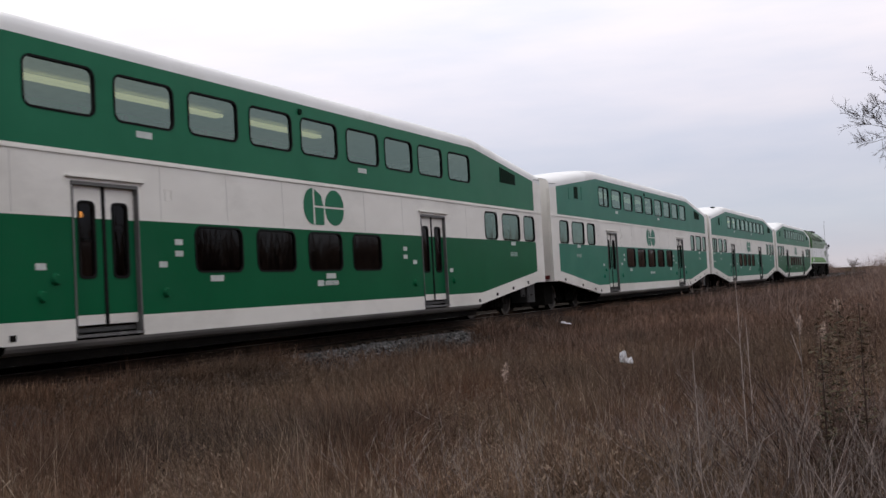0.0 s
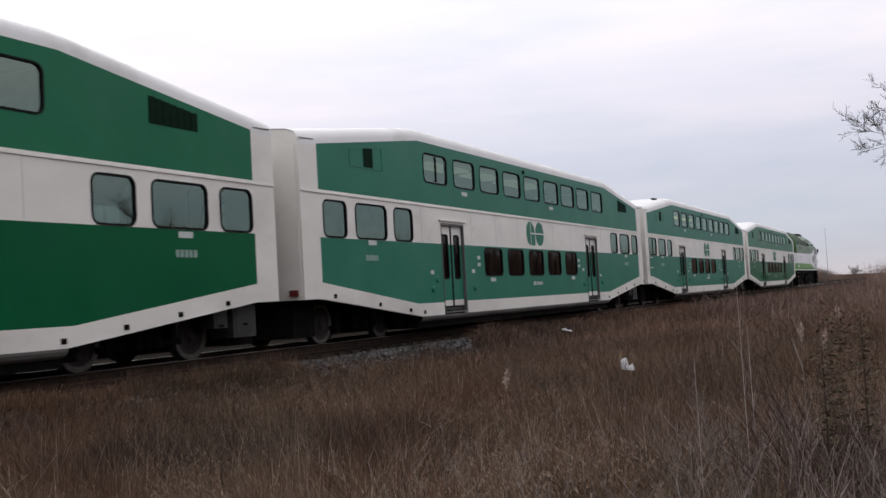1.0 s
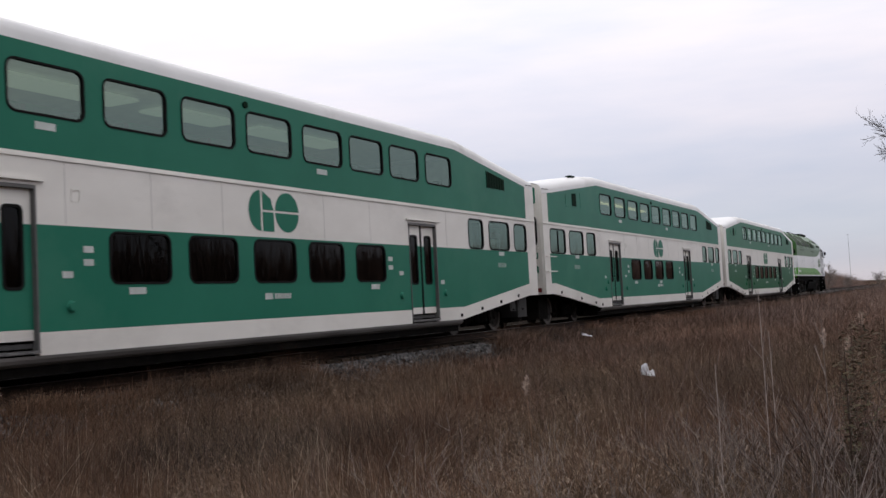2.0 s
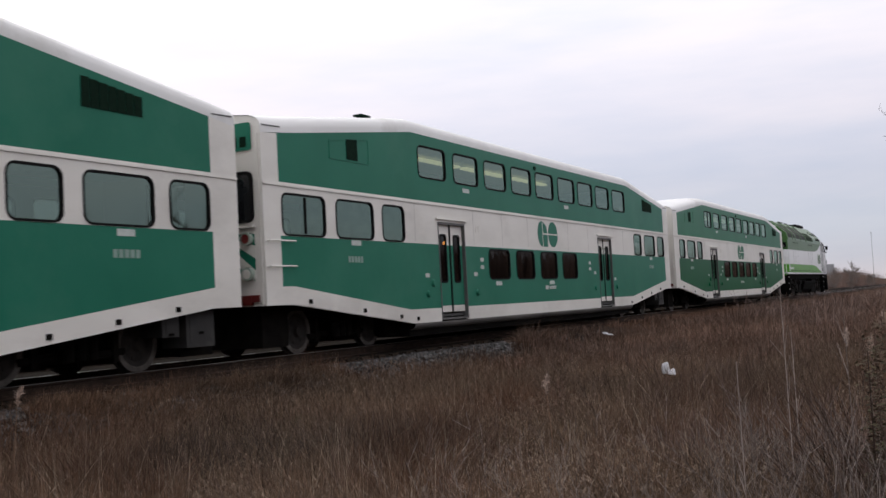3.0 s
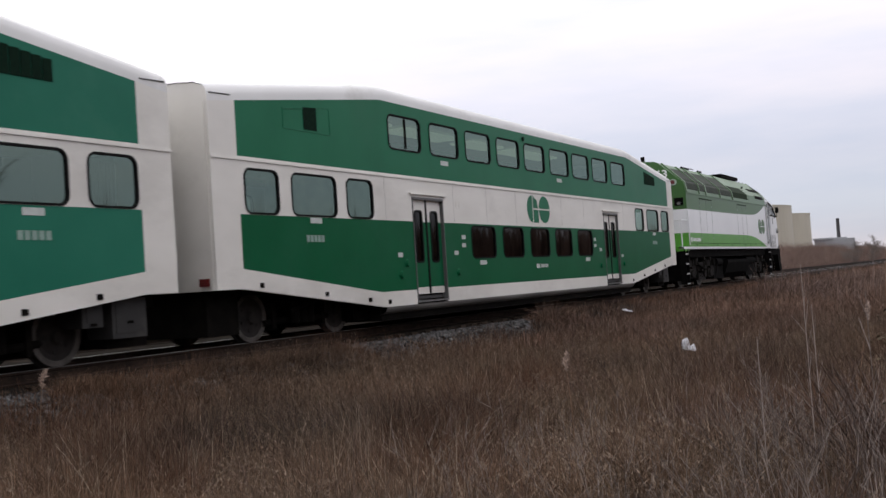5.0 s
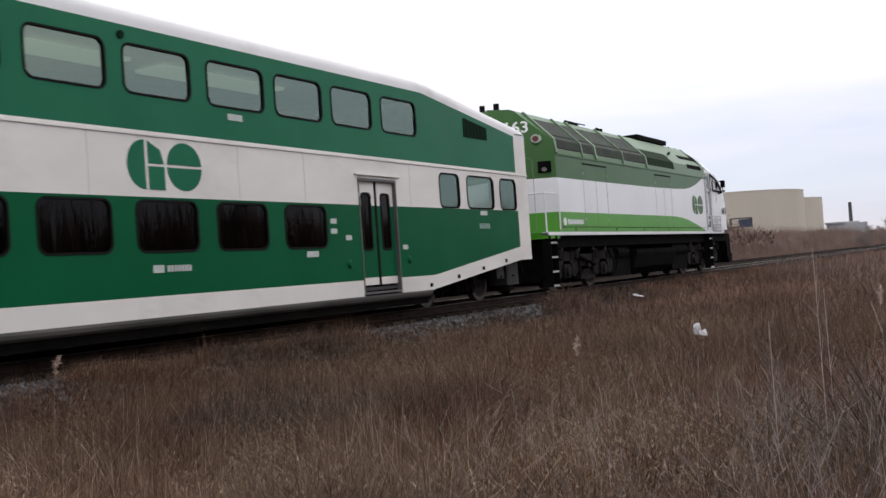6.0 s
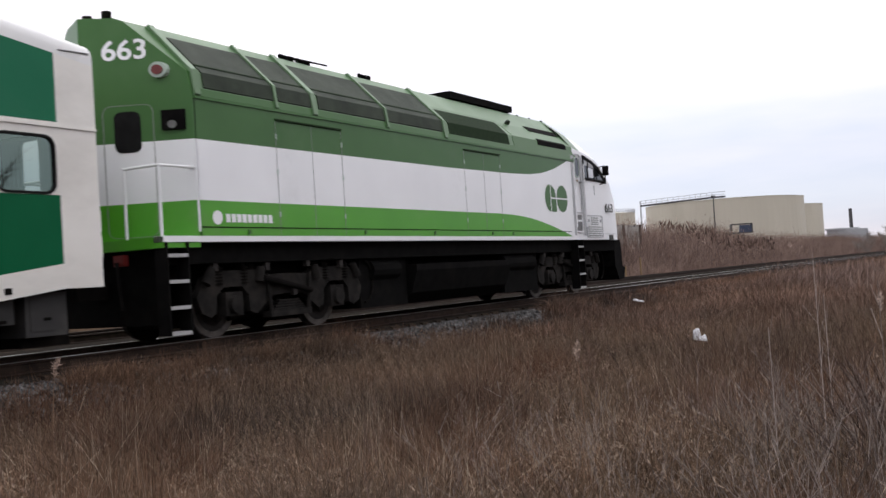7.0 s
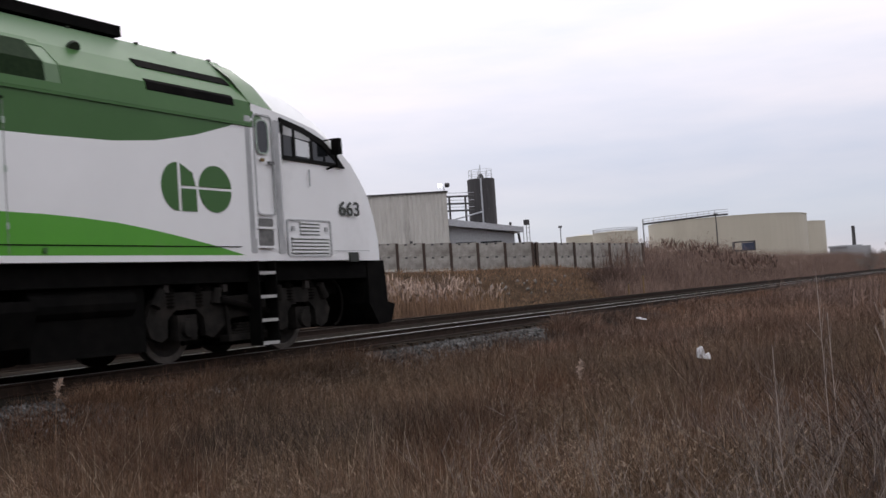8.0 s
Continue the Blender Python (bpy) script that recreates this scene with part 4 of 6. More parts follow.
        # flat foothold plates: the shade inside them is put into the dark colour
        for z0, z1 in ((1.74, 2.00), (2.05, 2.19)):
            part("foothold", prism(bmesh.new(), rounded(16.14, 16.51, z0, z1, 0.03), y, y + s * 0.006), M_STEEL, cab, "flat foothold plate, dark for a recess in shade")
            part("foothold_lip", box(bmesh.new(), 16.12, 16.53, min(y, y + s * 0.035), max(y, y + s * 0.035), z0 - 0.035, z0), M_GLOSSWHITE, cab)
        # grille panel with an upper and a lower bank of slats
        part("grille_frame", ring(bmesh.new(), rounded(16.86, 18.11, 1.56, 2.20, 0.07), rounded(16.89, 18.08, 1.585, 2.175, 0.055), y - s * 0.01, y + s * 0.014), M_DOORSEAM, cab)
        for a, b, z0, n in ((17.22, 17.77, 1.93, 4), (16.97, 18.03, 1.61, 5)):
            for i in range(n):
                z = z0 + i * 0.06
                part("grille_slat", box(bmesh.new(), a, b, min(y, y + s * 0.028), max(y, y + s * 0.028), z + 0.022, z + 0.05), M_GLOSSWHITE, cab)
                part("grille_gap", box(bmesh.new(), a, b, min(y, y + s * 0.007), max(y, y + s * 0.007), z, z + 0.022), M_SEAM, cab)
        for xa in (17.02, 17.96):
            part("catch", edged(box(bmesh.new(), xa - 0.04, xa + 0.04, min(y, y + s * 0.02), max(y, y + s * 0.02), 2.0, 2.08), 0.01, 1), M_DOORSEAM, cab)
        part("mirror", edged(box(bmesh.new(), 18.16, 18.27, min(s * 1.60, s * 1.76), max(s * 1.60, s * 1.72), 3.38, 3.66), 0.03, 2), M_BLACK, cab)
        part("mirror_arm", rod(bmesh.new(), (18.02, s * 1.50, 3.62), (18.20, s * 1.66, 3.66), 0.016, 6), M_BLACK, cab)
        bm = bmesh.new()
        rod(bm, (18.10, s * 1.50, 3.12), (18.22, s * 1.66, 3.18), 0.02, 6)
        rod(bm, (18.22, s * 1.66, 3.16), (18.22, s * 1.66, 3.40), 0.018, 6)
        part("mirror_arm", bm, M_BLACK, cab)
        part("grab_iron", rod(bmesh.new(), (17.54, s * 1.55, 2.78), (17.54, s * 1.55, 3.07), 0.013, 6), M_DOORSEAM, cab)
        part("panel_seam", box(bmesh.new(), 18.2, 19.3, min(y, y + s * 0.003) - 0.004, max(y, y + s * 0.003), 1.665, 1.675), M_DOORSEAM, cab)
        part("jack_pad", edged(box(bmesh.new(), 18.62, 18.90, min(y, y + s * 0.03), max(y, y + s * 0.03), 1.47, 1.64), 0.05, 2), M_DARKLETTER, cab, "dark rubber pad")
    part("windscreen", prism_y([(18.45, 4.16), (18.93, 3.64)], -0.85, 0.85), M_CABGLASS, cab)
    lettering("663", 0.36, M_DARKLETTER, root, Matrix(((1.25, 0, 0, 18.72), (0, 0, -1, -1.53), (0, 1, 0, 2.42), (0, 0, 0, 1))), bold=0.006)
    logo_shapes(root, 14.80, 2.60, 0.72, M_FOREST, -W - 0.004)
    dash_bars(root, 1.75, 2.9, 1.80, 1.93, -W - 0.004, 9, M_GLOSSWHITE)
    part("emblem", rod(bmesh.new(), (1.58, -W, 1.87), (1.58, -W - 0.005, 1.87), 0.11, 16), M_GLOSSWHITE, root)
    part("antenna", rod(bmesh.new(), (18.0, 0.2, 4.15), (18.0, 0.2, 4.75), 0.01, 6), M_BLACK, root)
    # underbody
    bm = box(bmesh.new(), 0.6, 19.4, -1.35, 1.35, 1.18, 1.5)
    box(bm, 1.0, 19.0, -0.9, 0.9, 0.92, 1.2)
    part("frame", bm, M_BLACK, root)
    for a, b in ((5.75, 7.45), (11.95, 13.9)):
        part("equipment_box", edged(box(bmesh.new(), a, b, -1.22, 1.22, 0.24, 1.2), 0.03, 1), M_BLACK, root)
    bm = bmesh.new()
    bm = prism_x([(-1.45, 1.03), (-1.45, 0.90), (-1.30, 0.45), (-0.95, 0.22), (0.95, 0.22), (1.30, 0.45), (1.45, 0.90), (1.45, 1.03)], 7.5, 11.9)
    part("fuel_tank", edged(bm, 0.03, 2), M_BLACK, root, "black fuel tank with a rounded bottom")
    for x, w in ((6.6, 0.5), (12.5, 0.6), (13.3, 0.35)):
        part("air_reservoir", rod(bmesh.new(), (x - w, -1.15, 0.95), (x + w, -1.15, 0.95), 0.2, 12), M_BLACK, root)
    bm = bmesh.new()
    prism(bm, [(19.45, 1.5), (20.02, 1.5), (20.08, 1.0), (20.10, 0.70), (20.34, 0.64), (20.18, 0.30), (19.75, 0.28), (19.45, 0.7)], -1.35, 1.35)
    part("snow_plough", bm, M_BLACK, root, "black plough under the nose")
    for x in (0.43, 20.1):
        part("coupler", edged(box(bmesh.new(), x - 0.4, x + 0.25, -0.14, 0.14, 0.72, 1.0), 0.04, 2), M_UNDER, root)
    part("brake_hose", rod(bmesh.new(), (0.38, -0.6, 1.25), (0.30, -0.75, 0.55), 0.03, 8), M_BLACK, root)
    part("valve_box", edged(box(bmesh.new(), 0.40, 0.5, -0.72, -0.52, 1.20, 1.36), 0.02, 1), M_RED, root)
    for x in (3.55, 16.1):
        b = bogie(root, x, 0.51, 2.80, LOCO_WHEELS)
        for s in (-1, 1):
            bm = bmesh.new()
            half = [(0.0, 0.98), (0.55, 0.96), (0.80, 1.06), (1.75, 1.06), (2.05, 0.96), (2.22, 0.66), (2.12, 0.42), (1.93, 0.34), (1.80, 0.40), (1.78, 0.66), (1.62, 0.80), (1.18, 0.80), (1.02, 0.66), (1.0, 0.40),
                    (0.84, 0.34), (0.66, 0.46), (0.40, 0.62), (0.0, 0.64)]
            prism(bm, half + [(-a, b) for a, b in half[-2:0:-1]], s * 1.12, s * 1.24)
            side = part("side_frame", edged(bm, 0.025, 2), M_TRUCK, root, "heavy cast truck side frame")
            side.location = (x, 0, 0)
            for dx in (-1.4, 1.4):
                bm = edged(box(bmesh.new(), dx - 0.20, dx + 0.20, min(s * 1.08, s * 1.26), max(s * 1.08, s * 1.26), 0.34, 0.72), 0.04, 2)
                rod(bm, (dx, s * 1.2, 0.52), (dx, s * 1.33, 0.52), 0.16, 16, 0.14)
                part("axle_box", bm, M_TRUCK, side)
                for e in (-0.30, 0.30):
                    bm = bmesh.new()
                    for i in range(6):
                        rod(bm, (dx + e, s * 1.18, 0.84 + i * 0.05), (dx + e, s * 1.18, 0.865 + i * 0.05), 0.105, 10)
                    rod(bm, (dx + e, s * 1.18, 0.8), (dx + e, s * 1.18, 1.18), 0.06, 8)
                    part("coil_spring", bm, M_UNDER, side)
            bm = edged(box(bmesh.new(), -0.55, 0.55, min(s * 1.10, s * 1.30), max(s * 1.10, s * 1.30), 0.26, 0.36), 0.03, 1)
            for e in (-0.5, 0.5):
                rod(bm, (e, s * 1.27, 0.30), (e * 1.15, s * 1.27, 0.98), 0.035, 8)
            for i in range(4):
                box(bm, -0.42 + 0.05 * i, 0.42 - 0.05 * i, min(s * 1.14, s * 1.26), max(s * 1.14, s * 1.26), 0.37 + 0.045 * i, 0.40 + 0.045 * i)
            part("spring_plank", bm, M_TRUCK, side)
            part("damper", rod(bmesh.new(), (-0.75, s * 1.32, 0.92), (0.55, s * 1.32, 0.66), 0.06, 10, 0.045), M_UNDER, side)
            for dx in (-2.05, -0.78, 0.78, 2.05):
                part("brake_cylinder", rod(bmesh.new(), (dx, s * 1.27, 0.86), (dx * 0.93, s * 1.27, 1.10), 0.085, 12, 0.07), M_TRUCK, side)
            for dx, z in ((-1.85, 1.12), (-0.6, 1.10), (0.5, 1.14), (1.5, 1.10), (0.1, 0.66)):
                part("fitting", edged(box(bmesh.new(), x + dx - 0.05, x + dx + 0.05, min(s * 1.24, s * 1.32), max(s * 1.24, s * 1.32), z - 0.06, z + 0.06), 0.015, 1), M_TYRE, root)
            hose = bmesh.new()
            for i in range(8):
                a, c = math.pi * i / 8, math.pi * (i + 1) / 8
                rod(hose, (x + 2.3 + 0.3 * math.sin(a), s * 1.25, 0.75 + 0.4 * math.cos(a)), (x + 2.3 + 0.3 * math.sin(c), s * 1.25, 0.75 + 0.4 * math.cos(c)), 0.022, 6)
            part("air_hose", hose, M_UNDER, root)
        for dx in (-1.9, -0.95, 0.95, 1.9):
            part("brake_cylinder", rod(bmesh.new(), (x + dx, -1.12, 0.75), (x + dx * 0.9, -1.12, 1.15), 0.10, 10), M_UNDER, root)
        part("traction_gear", box(bmesh.new(), x - 1.9, x + 1.9, -0.62, 0.62, 0.2, 1.2), M_BLACK, root)
    return root


def prism_y(line, y0, y1):
    bm = bmesh.new()
    (xa, za), (xb, zb) = line
    v = [[bm.verts.new((x + d, y, z + d * 0.8)) for x, y, z in ((xa, y0 * 0.92, za), (xa, y1 * 0.92, za), (xb, y1, zb), (xb, y0, zb))] for d in (0.02, 0.05)]
    bm.faces.new(v[0]), bm.faces.new(v[1])
    for i in range(4):
        bm.faces.new((v[0][i], v[0][(i + 1) % 4], v[1][(i + 1) % 4], v[1][i]))
    return bm


M_SEAM = plain("panel_joint", (0.20, 0.22, 0.20), 0.6)
M_DOORSEAM = plain("grey_door_edge", (0.42, 0.43, 0.44), 0.5)
M_INTAKE = material("dark_green_intake", (0.010, 0.022, 0.009), (0.018, 0.034, 0.014), 0.7, scale=15, bump=0.1, spec=0.05)
M_PALEPANE = material("sky_painted_pane", (0.60, 0.62, 0.64), (0.66, 0.68, 0.70), 0.08, scale=2)
M_DARKLETTER = plain("dark_lettering", (0.02, 0.025, 0.02), 0.5)
M_BRASS = plain("dull_brass", (0.20, 0.13, 0.05), 0.5, 0.4)
M_STEPS = plain("worn_step_metal", (0.38, 0.38, 0.38), 0.5)
LOCO = locomotive()
# ---- ground ----
def smooth(a, b, x):
    t = np.clip((np.asarray(x, float) - a) / (b - a), 0, 1)
    return t * t * (3 - 2 * t)


def ground_z(x, y):
    """Height of the land: a grassy strip, the track bed, and a reedy bank behind it."""
    x, y = np.asarray(x, float), np.asarray(y, float)
    z = -0.72 + 0.05 * np.sin(x * 0.31 + 1.0) * np.cos(y * 0.43) + 0.03 * np.sin(x * 0.9 + y * 1.3)
    z = z + 0.28 * smooth(18, 34, x) * smooth(3.0, 8.0, y) * (1 - smooth(9.0, 10.0, y))
    bed = smooth(9.1, 10.2, y) * (1 - smooth(20.0, 21.5, y))
    z = z * (1 - bed) + (-0.21 - 0.11 * (1 - smooth(10.75, 10.95, y)) - 0.10 * smooth(13.9, 14.8, y) * (1 - smooth(15.2, 16.2, y))) * bed
    rise = smooth(20.8, 29.5, y) * (1 - 0.35 * smooth(80, 170, x))
    z = z + 2.75 * rise + 0.02 * np.clip(y - 29.5, 0, 60)
    return z


def grid_mesh(name, xs, ys, zf, mat):
    X, Y = np.meshgrid(xs, ys, indexing="ij")
    Z = zf(X, Y)
    co = np.stack([X, Y, Z], -1).reshape(-1, 3)
    n, m = len(xs), len(ys)
    i = np.arange((n - 1) * (m - 1))
    a = (i // (m - 1)) * m + i % (m - 1)
    faces = np.stack([a, a + m, a + m + 1, a + 1], 1)
    me = bpy.data.meshes.new(name)
    me.from_pydata(co.tolist(), [], faces.tolist())
    me.materials.append(mat)
    me.shade_smooth()
    return new(name, me)


M_SOIL = material("dry_matted_ground", (0.036, 0.026, 0.019), (0.085, 0.058, 0.040), 0.95, scale=2.5, dirt=(0.022, 0.020, 0.014), dirt_scale=0.35, bump=0.6, bump_scale=30, spec=0.0)
M_BALLAST = material("grey_ballast_bed", (0.013, 0.0115, 0.010), (0.036, 0.031, 0.027), 0.9, scale=22, detail=3, dirt=(0.020, 0.016, 0.013), dirt_scale=1.2, bump=1.0, bump_scale=24, spec=0.0)
M_STONE = material("crushed_ballast_stone", (0.014, 0.0135, 0.013), (0.120, 0.117, 0.115), 0.8, scale=7, vary=0.85, spec=0.25)
M_RAILTOP = material("rail_steel", (0.017, 0.0115, 0.009), (0.036, 0.024, 0.018), 0.85, 0.0, scale=6, spec=0.15)
M_SHINE = material("polished_rail_head", (0.17, 0.165, 0.16), (0.27, 0.265, 0.26), 0.5, 0.4, scale=4, stretch=(0.2, 1, 1))
M_DULL = material("dull_rail_head", (0.028, 0.023, 0.019), (0.05, 0.042, 0.036), 0.8, 0.0, scale=4, spec=0.05)
M_TIE = material("creosoted_wood", (0.020, 0.016, 0.013), (0.055, 0.043, 0.034), 0.9, scale=3, stretch=(6, 0.6, 3), bump=0.4, bump_scale=12, vary=0.3, spec=0.0)

xs = np.unique(np.concatenate([np.arange(-30, 70, 0.5), 70 * 1.09 ** np.arange(0, 44), -30 * 1.12 ** np.arange(0, 36)]))
ys = np.unique(np.concatenate([np.arange(-12, 34, 0.4), 34 * 1.09 ** np.arange(0, 48), -12 * 1.15 ** np.arange(0, 36)]))
ground = grid_mesh("ground", xs, ys, ground_z, M_SOIL)
tagged(ground, "brown matted ground of a rail verge", "ground", kind="structure")
# ballast sheets lie on the bed
bed = grid_mesh("ballast_bed", np.unique(np.concatenate([np.arange(-40, 80, 0.5), 80 * 1.1 ** np.arange(0, 22)])), np.arange(9.45, 20.9, 0.25), lambda x, y: ground_z(x, y) + 0.035, M_BALLAST)
tagged(bed, "dark grey crushed-stone ballast under the tracks", "ballast", kind="structure")


def rail(y, head, name="rail"):
    prof = [(-0.07, -0.172), (0.07, -0.172), (0.07, -0.160), (0.012, -0.140), (0.010, -0.045), (0.036, -0.034), (0.036, -0.006), (0.028, 0.0), (-0.028, 0.0), (-0.036, -0.006),
            (-0.036, -0.034), (-0.010, -0.045), (-0.012, -0.140), (-0.07, -0.160)]
    bm = bmesh.new()
    ends = [[bm.verts.new((x, y + a, b)) for a, b in prof] for x in (-60, 20, 60, 160, 700)]
    n = len(prof)
    for p, q in zip(ends, ends[1:]):
        for i in range(n):
            bm.faces.new((p[i], p[(i + 1) % n], q[(i + 1) % n], q[i]))
    ob = part(name, bm, M_RAILTOP)
    ob.data.materials.append(head)
    for f in ob.data.polygons:
        if f.normal.z > 0.6 and f.center.z > -0.02:
            f.material_index = 1
    return ob


def track(cy, label, head):
    root = tagged(new("railway_track"), label, "railway track", kind="structure")
    for s in (-0.753, 0.753):
        r = rail(cy + s, head)
        r.parent = root
    bm = edged(box(bmesh.new(), -0.115, 0.115, -1.3, 1.3, -0.18, 0), 0.012, 1)
    first = part("sleeper", bm, M_TIE, root)
    first.location = (-6, cy, -0.172)
    for i in range(1, 150):
        t = first.copy()
        scene.collection.objects.link(t)
        t.location = (-6 + i * 0.55 + random.uniform(-0.03, 0.03), cy + random.uniform(-0.05, 0.05), -0.172 + random.uniform(-0.012, 0.0))
        t.rotation_euler = (0, 0, random.uniform(-0.03, 0.03))
    bm = bmesh.new()
    for i in range(150, 420):
        x = -6 + i * 0.55
        box(bm, x - 0.115, x + 0.115, cy - 1.3, cy + 1.3, -0.35, -0.172)
    tagged(part("far_sleepers", bm, M_TIE, root), kind="stuff")
    return root


track(TRACK_Y, "main track of rusty rails with polished heads on dark sleepers", M_SHINE)
track(17.95, "second track of rusty rails behind the train", M_DULL)


def scatter(name, mat, co, faces, label, category, parent=None):
    me = bpy.data.meshes.new(name)
    me.from_pydata(co, [], faces)
    me.materials.append(mat)
    return tagged(new(name, me), label, category, kind="stuff")


def stones(n, x0, x1, y0, y1, seed, lo=0.018, hi=0.045):
    rng = np.random.default_rng(seed)
    base = np.array([(1, 0, 0), (-1, 0, 0), (0, 1, 0), (0, -1, 0), (0, 0, 1), (0, 0, -1)], float)
    tri = np.array([(0, 2, 4), (2, 1, 4), (1, 3, 4), (3, 0, 4), (2, 0, 5), (1, 2, 5), (3, 1, 5), (0, 3, 5)])
    x, y = x0 + (x1 - x0) * rng.random(n) ** 1.3, rng.uniform(y0, y1, n)
    z = ground_z(x, y) + 0.035
    size = rng.uniform(lo, hi, n)
    jit = base[None] * rng.uniform(0.6, 1.25, (n, 6, 1)) + rng.normal(0, 0.22, (n, 6, 3))
    a = rng.uniform(0, 6.28, n)
    c, s = np.cos(a)[:, None], np.sin(a)[:, None]
    v = np.stack([jit[..., 0] * c - jit[..., 1] * s, jit[..., 0] * s + jit[..., 1] * c, jit[..., 2] * 0.8], -1) * size[:, None, None]
    v += np.stack([x, y, z + size * 0.4], -1)[:, None]
    return v.reshape(-1, 3).tolist(), (tri[None] + 6 * np.arange(n)[:, None, None]).reshape(-1, 3).tolist()


scatter("ballast_stones", M_STONE, *stones(22000, 4, 40, 9.5, 10.8, 3, 0.022, 0.058), "loose grey crushed stones on the ballast shoulder", "ballast")


# ---- grass and weeds ----
def strands(x, y, h, width, lean, seed, steps=3, droop=0.5, base=None):
    """Bent tapering blades that stand at x, y."""
    rng = np.random.default_rng(seed)
    n = len(x)
    a, face = rng.uniform(0, 6.283, n), rng.uniform(0, 6.283, n)
    tilt = np.abs(rng.normal(0, lean, n))
    z0 = (ground_z(x, y) if base is None else base) - 0.02
    co = np.empty((n, 2 * steps + 1, 3))
    for i in range(steps + 1):
        f = i / steps
        out = h * (tilt * f + droop * tilt * f * f)
        px, py, pz = x + np.cos(a) * out, y + np.sin(a) * out, z0 + h * (f - 0.25 * tilt * f * f)
        w = width * (1 - f) ** 0.7 * 0.5
        if i < steps:
            co[:, 2 * i] = np.stack([px - np.cos(face) * w, py - np.sin(face) * w, pz], -1)
            co[:, 2 * i + 1] = np.stack([px + np.cos(face) * w, py + np.sin(face) * w, pz], -1)
        else:
            co[:, 2 * steps] = np.stack([px, py, pz], -1)
    k = 2 * steps + 1
    off = (k * np.arange(n))[:, None]
    faces = []
    for i in range(steps - 1):
        faces += (off + np.array([[2 * i, 2 * i + 1, 2 * i + 3, 2 * i + 2]])).tolist()
    faces += (off + np.array([[2 * steps - 2, 2 * steps - 1, 2 * steps]])).tolist()
    return co.reshape(-1, 3).tolist(), faces


def field(n, seed, near, far, a0, a1, y_max, power=1.0, clump=0.0):
    """Places in a wedge of ground round the viewer, thinning out with distance, in loose clumps."""
    rng = np.random.default_rng(seed)
    m = n * 6
    r = near + (far - near) * rng.random(m) ** power
    b = np.radians(rng.uniform(a0, a1, m))
    x, y = r * np.sin(b), r * np.cos(b)
    patch = 0.8 * np.sin(x * 1.1 + 2 * np.sin(y * 0.7) + seed) * np.sin(y * 1.3 + 1.5 * np.sin(x * 0.6)) + 0.5 * np.sin(x * 3.7 + y * 2.1) * np.sin(y * 4.1 - x * 1.9 + seed)
    patch = patch + 0.45 * np.sin(x * 9.1 + 3 * np.sin(y * 3.3)) * np.sin(y * 8.3 + 2 * np.sin(x * 2.7 + seed))
    edge = y_max + 0.75 * smooth(8.6, 9.6, x) * (1 - smooth(14.0, 15.5, x)) + 0.85 * smooth(21.5, 24, x) + 0.22 * smooth(13, 15, x) + 0.25 * (1 - smooth(8.0, 9.0, x))
    ok = (y < edge + 0.12 * np.sin(x * 1.7) + 0.10 * np.sin(x * 4.9)) & (rng.random(m) < np.clip(1 - clump + clump * patch, 0.03, 1))
    return x[ok][:n], y[ok][:n], patch[ok][:n], rng


def straw(name, a, b, c, spec=0.15):
    return material(name, a, b, 0.85, scale=0.5, detail=4, dirt=c, dirt_scale=0.25, dirt_from=0.40, dirt_to=0.64, vary=0.6, spec=spec)


M_STRAW = straw("dry_tan_grass", (0.132, 0.081, 0.053), (0.225, 0.143, 0.094), (0.062, 0.046, 0.034))
M_RUSSET = straw("russet_grass", (0.090, 0.048, 0.030), (0.170, 0.094, 0.057), (0.048, 0.035, 0.027))
# brightened copy of the verge grass: the far ground's light is in its colour
M_FARGRASS = straw("brightened_reddish_grass", (0.165, 0.098, 0.070), (0.26, 0.165, 0.118), (0.095, 0.065, 0.052))
M_BANKGRASS = straw("orange_bank_grass", (0.21, 0.128, 0.078), (0.31, 0.198, 0.125), (0.13, 0.085, 0.055))
M_PALE = straw("bleached_stalk", (0.36, 0.29, 0.22), (0.50, 0.42, 0.32), (0.28, 0.21, 0.15))
M_FLECK = straw("curled_dead_leaf", (0.20, 0.148, 0.106), (0.36, 0.28, 0.21), (0.11, 0.075, 0.055))
M_TWIG = straw("grey_dead_twig", (0.23, 0.19, 0.17), (0.40, 0.35, 0.32), (0.14, 0.11, 0.096))
M_DARKWEED = straw("dark_seed_weed", (0.115, 0.076, 0.060), (0.19, 0.125, 0.098), (0.085, 0.060, 0.050))

x, y, p, rng = field(120000, 11, 2.6, 26, 34, 96, 9.35, 1.0, 0.85)
scatter("dry_grass", M_STRAW, *strands(x, y, rng.uniform(0.08, 0.40, len(x)) * np.clip(0.9 + 0.75 * p, 0.28, 2), 0.0060, 0.75, 12), "thick dry tan and brown grass on the verge", "grass")
x, y, p, rng = field(120000, 21, 2.6, 30, 34, 96, 9.5, 1.0, 0.92)
scatter("russet_grass", M_RUSSET, *strands(x, y, rng.uniform(0.10, 0.44, len(x)) * np.clip(0.9 + 0.8 * p, 0.28, 2), 0.0055, 0.65, 22), "reddish-brown autumn grass on the verge", "grass")
# grass that creeps up the ballast shoulder
rng = np.random.default_rng(95)
x = rng.uniform(4, 48, 64000)
y = 9.2 + 1.45 * rng.random(64000)
